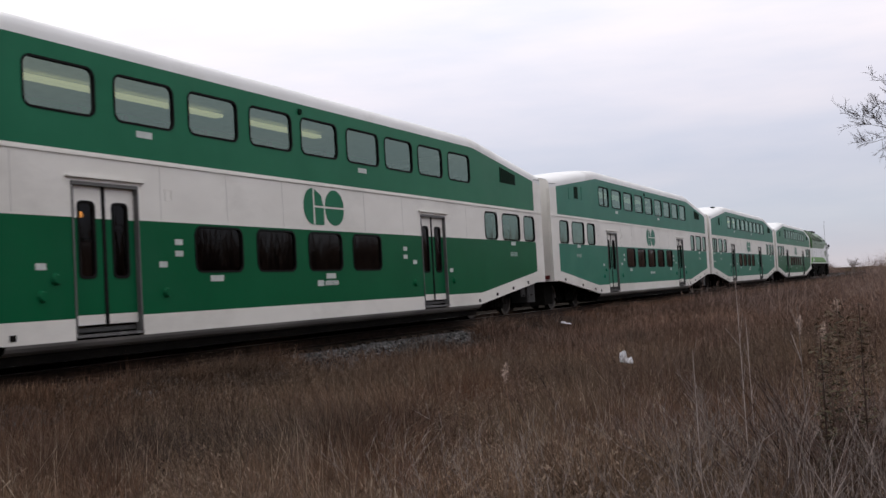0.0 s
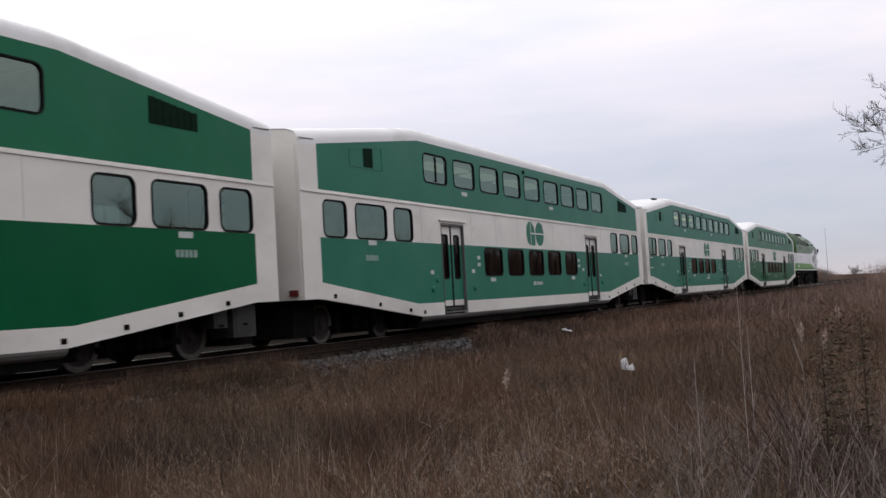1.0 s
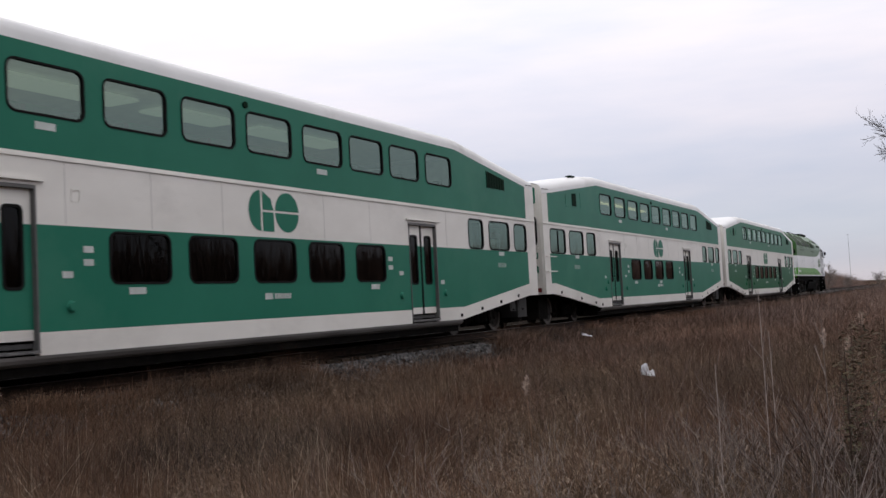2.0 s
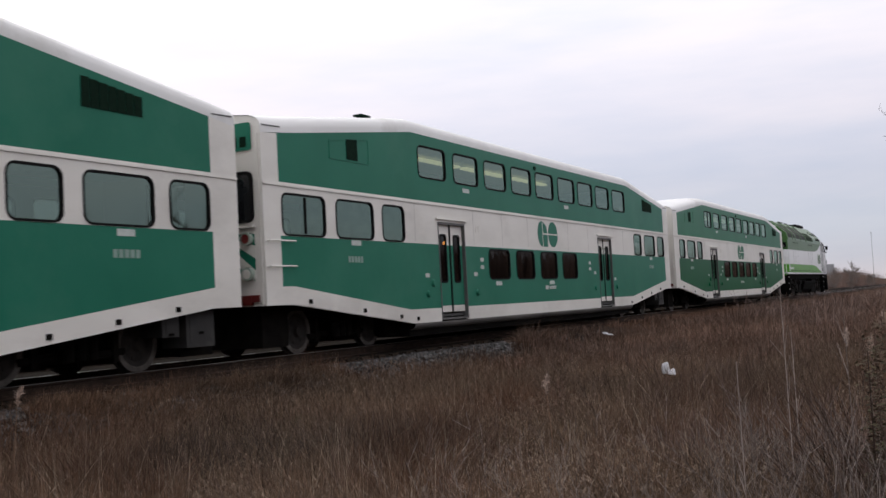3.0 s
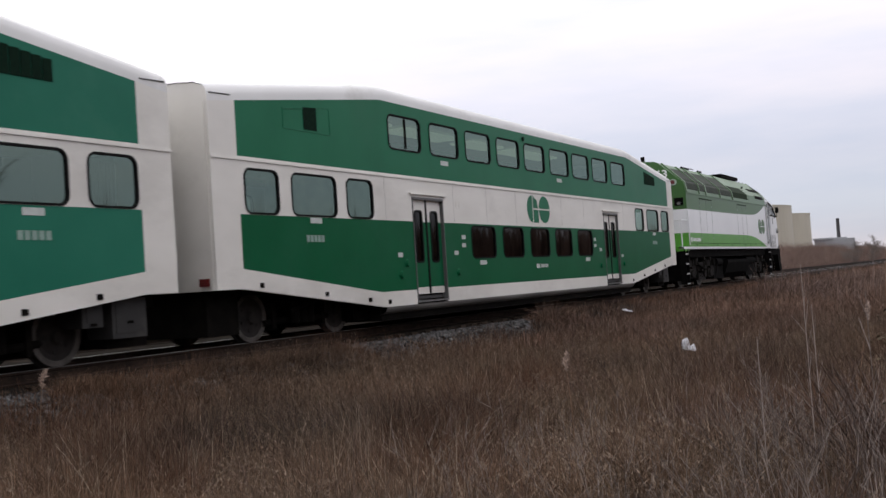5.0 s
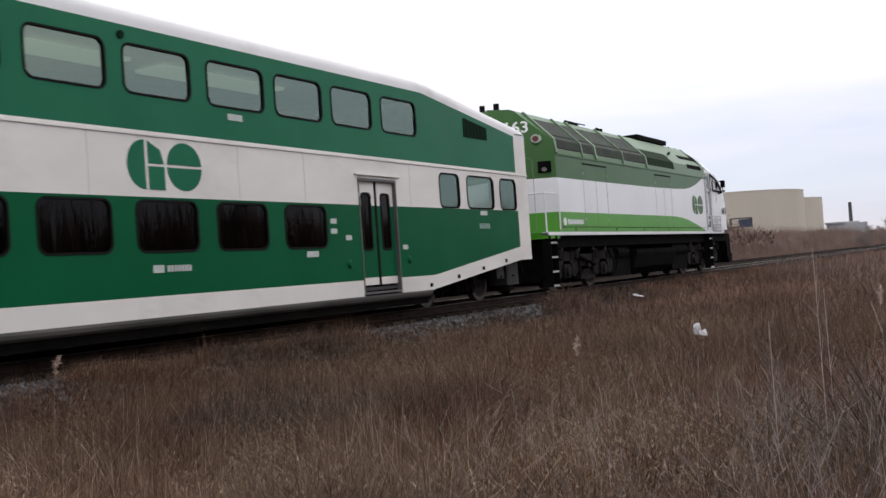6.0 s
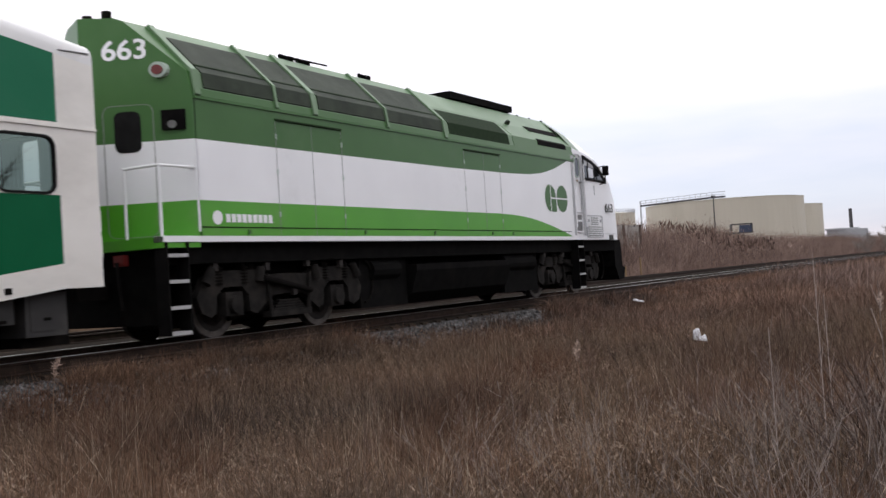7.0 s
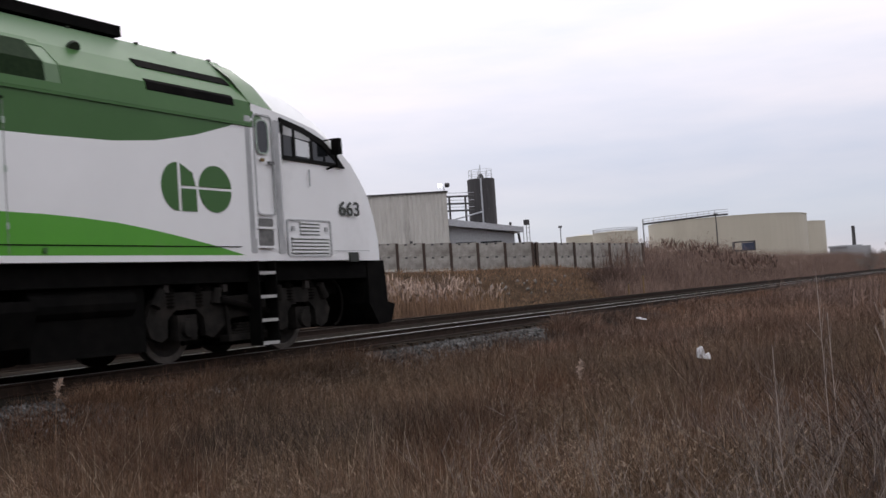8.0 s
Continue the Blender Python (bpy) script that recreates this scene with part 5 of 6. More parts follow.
limit = 10.45 - 0.75 * smooth(14.2, 15.2, x) * (1 - smooth(21.5, 23.5, x)) - 0.55 * (1 - smooth(8.2, 9.2, x)) + 0.12 * np.sin(x * 2.3) + 0.10 * np.sin(x * 6.1)
tuft = 0.5 + 0.5 * np.sin(x * 5.3 + 2 * np.sin(y * 6)) * np.sin(y * 7 + x * 1.7)
ok = (y < limit) & (rng.random(64000) < 0.45 + 0.55 * tuft)
x, y, tuft = x[ok], y[ok], tuft[ok]
scatter("shoulder_grass", M_RUSSET, *strands(x, y, rng.uniform(0.16, 0.42, len(x)) * (0.6 + 0.6 * tuft), 0.008, 0.50, 96), "rough brown grass creeping up the ballast shoulder", "grass")
# denser sods that hide the stones between two bare stretches of the shoulder
x, y = rng.uniform(8.5, 14.9, 30000), 9.3 + 1.25 * rng.random(30000)
tuft = 0.5 + 0.5 * np.sin(x * 4.1 + 2 * np.sin(y * 5)) * np.sin(y * 6 + x * 2.3)
ok = (y < 10.35 + 0.15 * np.sin(x * 2.9)) & (rng.random(30000) < 0.5 + 0.5 * tuft)
x, y, tuft = x[ok], y[ok], tuft[ok]
scatter("shoulder_sods", M_STRAW, *strands(x, y, rng.uniform(0.12, 0.34, len(x)) * (0.5 + 0.8 * tuft), 0.008, 0.7, 97), "matted brown sods over the ballast edge", "grass")
# low dull green growth under the dead grass
M_MOSS = straw("dull_green_grass", (0.040, 0.046, 0.020), (0.075, 0.080, 0.036), (0.05, 0.040, 0.022))
x, y, p, rng = field(26000, 45, 2.8, 20, 36, 94, 9.0, 1.0, 0.98)
scatter("green_undergrowth", M_MOSS, *strands(x, y, rng.uniform(0.05, 0.17, len(x)), 0.009, 0.6, 46), "low dull green growth under dead grass", "grass")
# dead leaves and seed flecks caught among the blades
x, y, p, rng = field(90000, 81, 2.6, 22, 34, 96, 9.2, 1.0, 0.75)
scatter("leaf_flecks", M_FLECK, *strands(x, y, rng.uniform(0.010, 0.032, len(x)), 0.0075, 0.9, 82, steps=2, base=ground_z(x, y) + rng.uniform(0.02, 0.36, len(x)) * np.clip(1 + 0.5 * p, 0.4, 2)),
        "curled dead leaves and seed heads in the grass", "grass")
x, y, p, rng = field(40000, 83, 2.2, 34, 96, 394, 9.2, 1.0, 0.5)
scatter("rear_grass", M_RUSSET, *strands(x, y, rng.uniform(0.15, 0.5, len(x)), 0.012, 0.5, 84, steps=2), "brown grass behind the viewer", "grass")
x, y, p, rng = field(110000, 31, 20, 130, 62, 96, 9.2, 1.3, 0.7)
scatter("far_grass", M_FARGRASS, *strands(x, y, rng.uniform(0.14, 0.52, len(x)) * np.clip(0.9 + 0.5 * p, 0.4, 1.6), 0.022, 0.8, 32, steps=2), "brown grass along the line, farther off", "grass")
x, y, p, rng = field(6500, 41, 3.0, 28, 36, 94, 9.2, 1.0, 0.7)
scatter("bleached_stalks", M_PALE, *strands(x, y, rng.uniform(0.22, 0.66, len(x)) * np.clip(0.9 + 0.4 * p, 0.5, 1.4), 0.0038, 0.50, 42, steps=4), "pale bleached grass stalks", "grass")
# thicker tufts that stand out of the sward
M_TUFT = straw("pale_tan_tuft", (0.18, 0.115, 0.072), (0.30, 0.205, 0.132), (0.095, 0.070, 0.045))
x, y, p, rng = field(1300, 43, 3.2, 24, 36, 94, 9.0, 1.0, 0.7)
n = rng.integers(18, 60, len(x))
size = np.repeat(rng.uniform(0.6, 1.35, len(x)), n)
x, y = np.repeat(x, n) + rng.normal(0, 0.055, n.sum()) * size, np.repeat(y, n) + rng.normal(0, 0.055, n.sum()) * size
scatter("grass_tufts", M_TUFT, *strands(x, y, rng.uniform(0.16, 0.44, len(x)) * size, 0.0055, 0.62, 44), "pale tufts of dry grass in the sward", "grass")

# ---- reeds, bushes and weeds ----
def spot(bearing, d):
    b = radians(bearing)
    return d * math.sin(b), d * math.cos(b)


def height(elevation, d):
    return EYE[2] + d * math.tan(radians(elevation))


def band(n, seed, x0, x1, y0, y1, clump=0.5):
    rng = np.random.default_rng(seed)
    m = n * 5
    x, y = x0 + (x1 - x0) * rng.random(m) ** 1.4, rng.uniform(y0, y1, m)
    patch = np.sin(x * 0.45 + np.sin(y * 0.9)) * np.sin(y * 0.8 + 1.3 * np.sin(x * 0.3)) + 0.6 * np.sin(x * 1.7 + y) * np.sin(y * 2.1 - x * 0.9)
    ok = rng.random(m) < np.clip(1 - clump + clump * patch, 0.04, 1)
    return x[ok][:n], y[ok][:n], patch[ok][:n], rng


M_REED = straw("dry_reed_stem", (0.27, 0.175, 0.11), (0.38, 0.26, 0.17), (0.21, 0.135, 0.095))
M_PLUME = straw("pale_reed_plume", (0.36, 0.27, 0.22), (0.48, 0.38, 0.315), (0.27, 0.20, 0.165))
M_SCRUB = straw("brown_scrub_twig", (0.185, 0.128, 0.105), (0.29, 0.208, 0.172), (0.145, 0.10, 0.084))

# reeds in front of the block wall, and a low open stretch beside them
x, y, p, rng = band(9000, 51, 26, 58, 21.6, 24.6, 0.3)
ok = np.degrees(np.arctan2(x, y)) < 63.5 + 2.0 * np.sin(y)
h = rng.uniform(1.0, 1.6, len(x)) * np.clip(1.1 - 0.10 * (y - 22), 0.6, 1.1) * np.clip(1.5 - 0.012 * x, 0.6, 1.1)
scatter("reed_bed", M_REED, *strands(x[ok], y[ok], h[ok], 0.022, 0.10, 52), "bed of dry tan reeds beyond the tracks", "reeds")
pick = ok & (rng.random(len(x)) < 0.22)
tip = ground_z(x[pick], y[pick]) + h[pick] * 0.86
scatter("reed_plumes", M_PLUME, *strands(x[pick], y[pick], np.full(pick.sum(), 0.36), 0.085, 0.5, 53, base=tip), "pale feathery reed plumes", "reeds")
x, y, p, rng = band(46000, 54, 22, 110, 20.0, 29.0, 0.35)
scatter("bank_grass", M_BANKGRASS, *strands(x, y, rng.uniform(0.12, 0.42, len(x)), 0.022, 0.7, 55, steps=2), "rough tan grass on the bank", "grass")
# tall brush further along the bank
x, y, p, rng = band(110000, 56, 62, 300, 20.8, 40.0, 0.35)
az = np.degrees(np.arctan2(x, y))
ok = az > 69.7 + 0.6 * np.sin(y * 1.3)
h = (1.5 + 0.5 * p) * rng.uniform(0.6, 1.15, len(x)) * np.clip(0.45 + (y - 20.8) / 9, 0.4, 1.0) * (1.55 - 0.20 * smooth(75, 79, az)) + 0.9 * smooth(78, 83, az) * rng.uniform(0.4, 1.0, len(x))
scatter("bank_brush", M_SCRUB, *strands(x[ok], y[ok], h[ok], 0.024, 0.50, 57), "dense brown brush on the bank", "brush")
pick = ok & (rng.random(len(x)) < 0.035) & (az < 80) & (h > 1.7)
scatter("brush_plumes", M_PLUME, *strands(x[pick], y[pick], np.full(pick.sum(), 0.40), 0.05, 0.5, 58, base=ground_z(x[pick], y[pick]) + np.maximum(h[pick] * 0.9, 1.1)), "pale seed heads above the brush", "brush")
# a darker bush at the end of the wall
rng = np.random.default_rng(65)
n = 5000
bx, by = spot(69.9, 71)
x, y = bx + rng.normal(0, 0.75, n), by + rng.normal(0, 0.6, n)
scatter("dark_bush", M_DARKWEED, *strands(x, y, rng.uniform(0.5, 1.75, n), 0.02, 0.65, 66), "dark leafless bush at the end of the wall", "bush")
# dark seed heads standing over the brush
b, d = np.radians(rng.uniform(72.6, 78.5, 420)), rng.uniform(92, 112, 420)
x, y = d * np.sin(b), d * np.cos(b)
scatter("seed_heads", M_DARKWEED, *strands(x, y, rng.uniform(0.3, 0.6, 420), 0.16, 0.4, 67, base=ground_z(x, y) + rng.uniform(1.7, 2.3, 420)), "dark seed heads over the brush", "brush")
# brush on the near side, far down the line
x, y, p, rng = band(34000, 59, 34, 260, -14, 8.0, 0.6)
ok = y < 7.8 - 0.004 * x
h = (0.75 + 0.35 * p) * rng.uniform(0.5, 1.2, len(x)) * (1 + 2.8 * smooth(70, 170, x))
scatter("verge_brush", M_SCRUB, *strands(x[ok], y[ok], h[ok], 0.022, 0.60, 60), "low brown brush along the verge", "brush")
# a thicket behind the viewer
x, y, p, rng = band(26000, 61, -70, 110, -46, -26, 0.25)
scatter("thicket", M_SCRUB, *strands(x, y, (7.0 + 1.8 * p) * rng.uniform(0.5, 1.15, len(x)), 0.20, 0.12, 62), "tall dark thicket across the field", "thicket")


x, y, p, rng = band(16000, 63, 110, 460, -52, -28, 0.2)
scatter("far_thicket", M_SCRUB, *strands(x, y, (8.0 + 1.8 * p) * rng.uniform(0.5, 1.15, len(x)), 0.45, 0.12, 64), "tall dark thicket farther along the field", "thicket")


def twiggy(n, seed, a0, a1, r0, r1, h0, h1, name, mat, label, width=0.007, forks=5):
    """Dead weeds: a leaning stem with thin forks, each a tapering strip."""
    rng = np.random.default_rng(seed)
    b, r = np.radians(rng.uniform(a0, a1, n)), rng.uniform(r0, r1, n)
    x, y = r * np.sin(b), r * np.cos(b)
    hh = rng.uniform(h0, h1, n)
    co, faces = [], []

    def strip(p, q, w0, w1):
        side = (q - p).cross(Vector((0.3, -0.9, 0.1))).normalized()
        k = len(co)
        for c, w in ((p, w0), (q, w1)):
            co.append(tuple(c - side * w))
            co.append(tuple(c + side * w))
        up = (q - p).cross(side).normalized()
        co.append(tuple(p + up * w0 * 1.5))
        co.append(tuple(q + up * w1 * 1.5))
        faces.extend(((k, k + 1, k + 3, k + 2), (k + 1, k + 4, k + 5, k + 3), (k + 4, k, k + 2, k + 5)))
    for i in range(n):
        p = Vector((x[i], y[i], float(ground_z(x[i], y[i])) - 0.02))
        lean = Vector((rng.normal(-0.15, 0.55), rng.normal(0.1, 0.55), 1)).normalized()
        mid = p + lean * hh[i] * 0.5
        top = mid + (lean + Vector((rng.normal(0, 0.15), rng.normal(0, 0.15), 0))).normalized() * hh[i] * 0.5
        strip(p, mid, width * 0.5, width * 0.38)
        strip(mid, top, width * 0.38, width * 0.15)
        for j in range(rng.integers(2, forks + 1)):
            f = rng.uniform(0.3, 0.95)
            s = p.lerp(mid, f * 2) if f < 0.5 else mid.lerp(top, f * 2 - 1)
            d = (lean * 0.8 + Vector((rng.normal(0, 0.5), rng.normal(0, 0.5), 0.3))).normalized()
            e = s + d * hh[i] * rng.uniform(0.15, 0.38)
            strip(s, e, width * 0.26, width * 0.10)
            for _ in range(2):
                g = s.lerp(e, rng.uniform(0.4, 1.0))
                strip(g, g + (d + Vector((rng.normal(0, 0.5), rng.normal(0, 0.5), 0.2))).normalized() * rng.uniform(0.04, 0.12), width * 0.14, width * 0.08)
    return scatter(name, mat, co, faces, label, "weeds")


twiggy(460, 71, 76.5, 96, 3.4, 8.8, 0.30, 0.88, "dead_weeds", M_TWIG, "tangle of grey dead weed stems", width=0.0062, forks=9)
twiggy(240, 72, 60, 80, 3.4, 9.5, 0.30, 0.6, "low_weeds", M_TWIG, "low grey-brown weed stems in the grass")
twiggy(380, 75, 73.5, 77.5, 7.6, 9.6, 0.25, 0.55, "weed_clump", M_DARKWEED, "dark purplish clump of dry weeds", width=0.010)
twiggy(160, 76, 83, 88, 6.0, 9.0, 0.5, 1.0, "tall_weeds", M_DARKWEED, "tall dark dry weeds", width=0.012)
twiggy(380, 73, 68, 95, 9, 18, 0.4, 0.9, "dark_weeds", M_DARKWEED, "dark seed-bearing weeds", width=0.010)
twiggy(260, 74, 36, 70, 4, 12, 0.35, 0.75, "scattered_weeds", M_DARKWEED, "scattered dark weeds in the grass", width=0.006)


def plume_stalk(bearing, d, top, lean, name="reed_stalk"):
    """A single reed with a drooping, feathery head."""
    x, y = spot(bearing, d)
    z = float(ground_z(x, y)) - 0.02
    root = tagged(new(name), "single dry reed stalk with a pale feathery head", "reed", "single reeds")
    root.location = (x, y, z)
    h = top - z
    bm = rod(bmesh.new(), (0, 0, 0), (lean * 0.4, -lean * 0.2, h * 0.6), 0.0035, 6, 0.003)
    rod(bm, (lean * 0.4, -lean * 0.2, h * 0.6), (lean, -lean * 0.5, h - 0.10), 0.003, 6, 0.002)
    part("stem", bm, M_STRAW, root)
    rng = random.Random(int(bearing * 100))
    bm = bmesh.new()
    for i in range(130):
        f = rng.random()
        p = Vector((lean + 0.04 * f * f, -lean * 0.5, h - 0.16 + 0.15 * f - 0.04 * f * f))
        fat = 0.030 * math.sin(math.pi * (0.15 + 0.75 * f))
        q = p + Vector((rng.uniform(-fat, fat), rng.uniform(-fat, fat), rng.uniform(-0.01, 0.035)))
        rod(bm, p, q, 0.003, 3, 0.001)
    part("seed_head", bm, M_PLUME, root)
    return root


plume_stalk(38.95, 7.2, height(-2.9, 7.2), 0.05)
plume_stalk(67.9, 6.6, height(-3.9, 6.6), -0.04)
plume_stalk(82.6, 7.5, height(-2.2, 7.5), 0.20)
plume_stalk(84.2, 7.0, height(-2.6, 7.0), 0.10)
plume_stalk(85.2, 8.0, height(-1.3, 8.0), 0.05)


def bare_stem(bearing, d, top):
    """A tall dead stem with a few side shoots."""
    x, y = spot(bearing, d)
    z = float(ground_z(x, y)) - 0.02
    root = tagged(new("dead_stem"), "tall grey dead stem with short side shoots", "weed", "tall dead stems")
    root.location = (x, y, z)
    h = top - z
    rng = random.Random(int(bearing * 77))
    bm = rod(bmesh.new(), (0, 0, 0), (0.06, 0.02, h), 0.0032, 6, 0.0015)
    part("stem", bm, M_TWIG, root)
    for i in range(9):
        f = rng.uniform(0.3, 0.95)
        p = Vector((0.06 * f, 0.02 * f, h * f))
        bm = rod(bmesh.new(), p, p + Vector((rng.uniform(-0.12, 0.12), rng.uniform(-0.08, 0.08), rng.uniform(0.08, 0.2))), 0.0017, 4, 0.001)
        part("shoot", bm, M_TWIG, root)


bare_stem(80.5, 7.0, height(-0.2, 7.0))
bare_stem(80.9, 7.4, height(-2.4, 7.4))
bare_stem(78.0, 6.0, height(-4.0, 6.0))
bare_stem(83.6, 6.4, height(-1.8, 6.4))


def green_weed(bearing, d, top):
    """A dark leafy weed."""
    x, y = spot(bearing, d)
    z = float(ground_z(x, y)) - 0.02
    root = tagged(new("leafy_weed"), "dark green and brown leafy weed among dead stems", "weed")
    root.location = (x, y, z)
    h = top - z
    rng = random.Random(5)
    part("stem", rod(bmesh.new(), (0, 0, 0), (0.02, 0, h), 0.008, 6, 0.003), M_DARKWEED, root)
    bm = bmesh.new()
    for i in range(300):
        f = rng.uniform(0.25, 1.0)
        a = rng.uniform(0, 6.28)
        p = Vector((0.02 * f + rng.gauss(0, 0.035), rng.gauss(0, 0.035), h * f))
        d1 = Vector((math.cos(a), math.sin(a), rng.uniform(-0.5, 0.6))) * rng.uniform(0.015, 0.06)
        w = d1.cross(Vector((rng.uniform(-0.6, 0.6), rng.uniform(-0.6, 0.6), 1))).normalized() * rng.uniform(0.004, 0.011)
        bm.faces.new([bm.verts.new(c) for c in (p, p + d1 * 0.5 + w, p + d1, p + d1 * 0.5 - w)])
    part("leaves", bm, M_LEAF, root)


M_LEAF = straw("dull_green_leaf", (0.040, 0.040, 0.020), (0.075, 0.066, 0.036), (0.07, 0.045, 0.03))
for b, d, e in ((84.9, 6.6, -2.2), (85.4, 6.9, -1.6), (84.5, 6.4, -3.6), (86.5, 6.5, -1.9)):
    green_weed(b, d, height(e, d))

# litter: a torn white bag and a scrap farther off
M_PLASTIC = material("dirty_white_plastic", (0.62, 0.62, 0.64), (0.80, 0.80, 0.83), 0.4, scale=9, dirt=(0.40, 0.39, 0.38), dirt_scale=4)


def litter(bearing, d, size, flat, label):
    x, y = spot(bearing, d)
    rng = random.Random(int(bearing * 10))
    bm = bmesh.new()
    bmesh.ops.create_icosphere(bm, subdivisions=3, radius=1)
    for v in bm.verts:
        n = noise.noise(v.co * 1.3) * 0.6 + noise.noise(v.co * 3.1) * 0.4
        fold = 0.16 * abs(noise.noise(v.co * 5.0))
        peak = 0.55 + 0.75 * max(0, -v.co.x) - 0.35 * math.exp(-((v.co.x - 0.1) / 0.25) ** 2)
        v.co = Vector((v.co.x * size * (1.05 + n * 0.5 - 0.35 * max(0, v.co.z) * (v.co.x < 0)), v.co.y * size * (0.35 + fold + n * 0.3), (max(v.co.z, -0.5) * (1 + n * 0.5) + 0.5) * size * flat * 1.5 * peak))
    ob = part("plastic_bag", bm, M_PLASTIC)
    ob.location = (x, y, height(-4.5 if flat > 0.5 else -2.2, d))
    ob.rotation_euler = (0.1, 0.15, radians(-bearing) + 0.3)
    return tagged(ob, label, "litter")


litter(74.35, 15.0, 0.10, 0.85, "crumpled white plastic bag caught in the grass")
litter(71.2, 22.0, 0.11, 0.2, "flat pale plastic scrap in the grass")

# ---- bare trees ----
M_BARK = material("grey_brown_bark", (0.055, 0.045, 0.040), (0.10, 0.085, 0.075), 0.9, scale=6, stretch=(3, 3, 0.6), bump=0.5, bump_scale=15, spec=0.1)

# distance haze is painted into this lighter bark for the horizon trees
M_FARBARK = material("hazed_far_bark", (0.16, 0.135, 0.12), (0.24, 0.21, 0.19), 0.9, scale=6, spec=0.05)


def bare_tree(x, y, h, seed, label, limbs=7, lean=(0, 0), twig=0.006, levels=4, aims=(), first=0.25, stout=0.4, bark=None):
    rng = random.Random(seed)
    z = float(ground_z(x, y)) - 0.05
    root = tagged(new("bare_tree"), label, "tree")
    root.location = (x, y, z)
    trunk, fine = bmesh.new(), bmesh.new()
    pts = [Vector((lean[0] * f, lean[1] * f, h * 0.8 * f)) + Vector((rng.uniform(-1, 1), rng.uniform(-1, 1), 0)) * 0.03 * h * f for f in (0, 0.2, 0.4, 0.6, 0.8, 1.0)]
    r0 = h * 0.018
    for i in range(5):
        rod(trunk, pts[i], pts[i + 1], r0 * (1 - 0.16 * i), 8, r0 * (1 - 0.16 * (i + 1)))

    def grow(p, d, length, r, level):
        segs = 3
        q = p
        for s in range(segs):
            d = (d + Vector((rng.gauss(0, 0.17), rng.gauss(0, 0.17), rng.gauss(0.06, 0.12)))).normalized()
            e = q + d * length / segs
            rr = r * (1 - s / segs * 0.5)
            rod(trunk if level == 0 else fine, q, e, rr, 6 if level == 0 else 4, rr * 0.82)
            if level < levels - 1:
                for _ in range(2 if level else 3):
                    nd = (d + Vector((rng.gauss(0, 0.6), rng.gauss(0, 0.6), rng.gauss(0.1, 0.4)))).normalized()
                    grow(q.lerp(e, rng.random()), nd, length * rng.uniform(0.35, 0.6), max(rr * 0.5, twig * 0.5), level + 1)
            q = e
    ways = list(aims)
    for i in range(limbs):
        a = i * 2.4 + rng.uniform(-0.4, 0.4)
        ways.append((rng.uniform(first, 1.0), Vector((math.cos(a), math.sin(a), rng.uniform(0.3, 1.0))).normalized(), h * rng.uniform(0.25, 0.42)))
    for f, d, ln in ways:
        k = min(4, int(f * 5))
        grow(pts[k].lerp(pts[k + 1], f * 5 - k), Vector(d).normalized(), ln, r0 * stout, 0)
    part("trunk", trunk, bark or M_BARK, root)
    tagged(part("crown", fine, bark or M_BARK, root), kind="stuff")
    return root


bare_tree(14.6, -0.75, 6.5, 7, "bare tree with long thin twigs and a few dead leaves", limbs=3, twig=0.004, levels=5, first=0.8, stout=0.10,
          aims=((0.62, Vector((-0.1, 0.95, 0.12)), 1.12), (0.70, Vector((0.1, 0.95, 0.02)), 0.98), (0.48, Vector((0.0, 0.95, 0.10)), 0.55)))
for b, d, h, s in ((83.2, 150, 2.9, 21), (84.0, 142, 3.1, 22), (84.9, 160, 2.4, 23), (86.4, 150, 2.2, 24), (82.7, 170, 2.9, 26)):
    bare_tree(*spot(b, d), h, s, "small bare tree on the horizon", limbs=11, twig=0.013, levels=4, first=0.05, bark=M_FARBARK)
for px, py, h, s in ((-14, -24, 9, 31), (2, -27, 10, 32), (18, -25, 9, 33), (36, -28, 11, 34), (58, -30, 10, 35)):
    bare_tree(px, py, h, s, "bare tree standing before a thicket", limbs=8, twig=0.03, levels=3)

# ---- works beyond the line ----
M_CONCRETE = material("weathered_concrete", (0.30, 0.285, 0.26), (0.39, 0.37, 0.34), 0.85, scale=3, dirt=(0.15, 0.135, 0.12), dirt_scale=0.9, bump=0.3, bump_scale=12, vary=0.10)
M_CLAD = material("grey_metal_cladding", (0.50, 0.485, 0.45), (0.57, 0.555, 0.52), 0.5, 0.0, scale=1.0, dirt=(0.32, 0.305, 0.28), dirt_scale=0.35, stretch=(2, 2, 0.4))
M_SILO = material("dark_silo_steel", (0.028, 0.026, 0.028), (0.048, 0.044, 0.046), 0.6, scale=1.5, stretch=(3, 3, 0.5))
M_TANK = material("cream_tank_paint", (0.47, 0.435, 0.35), (0.54, 0.50, 0.41), 0.6, scale=0.15, dirt=(0.41, 0.375, 0.30), dirt_scale=0.12, stretch=(1, 1, 0.3))
M_PALEMETAL = plain("pale_roof_metal", (0.42, 0.43, 0.46), 0.5)
M_DARKMETAL = plain("dark_pipework", (0.05, 0.048, 0.05), 0.6)
M_RUBBLE = material("dull_rubble", (0.13, 0.12, 0.11), (0.24, 0.225, 0.21), 0.9, scale=4, vary=0.4)
M_RUSTPOST = plain("rusty_post_steel", (0.055, 0.036, 0.028), 0.8)
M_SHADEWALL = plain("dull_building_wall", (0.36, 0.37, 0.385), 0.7)


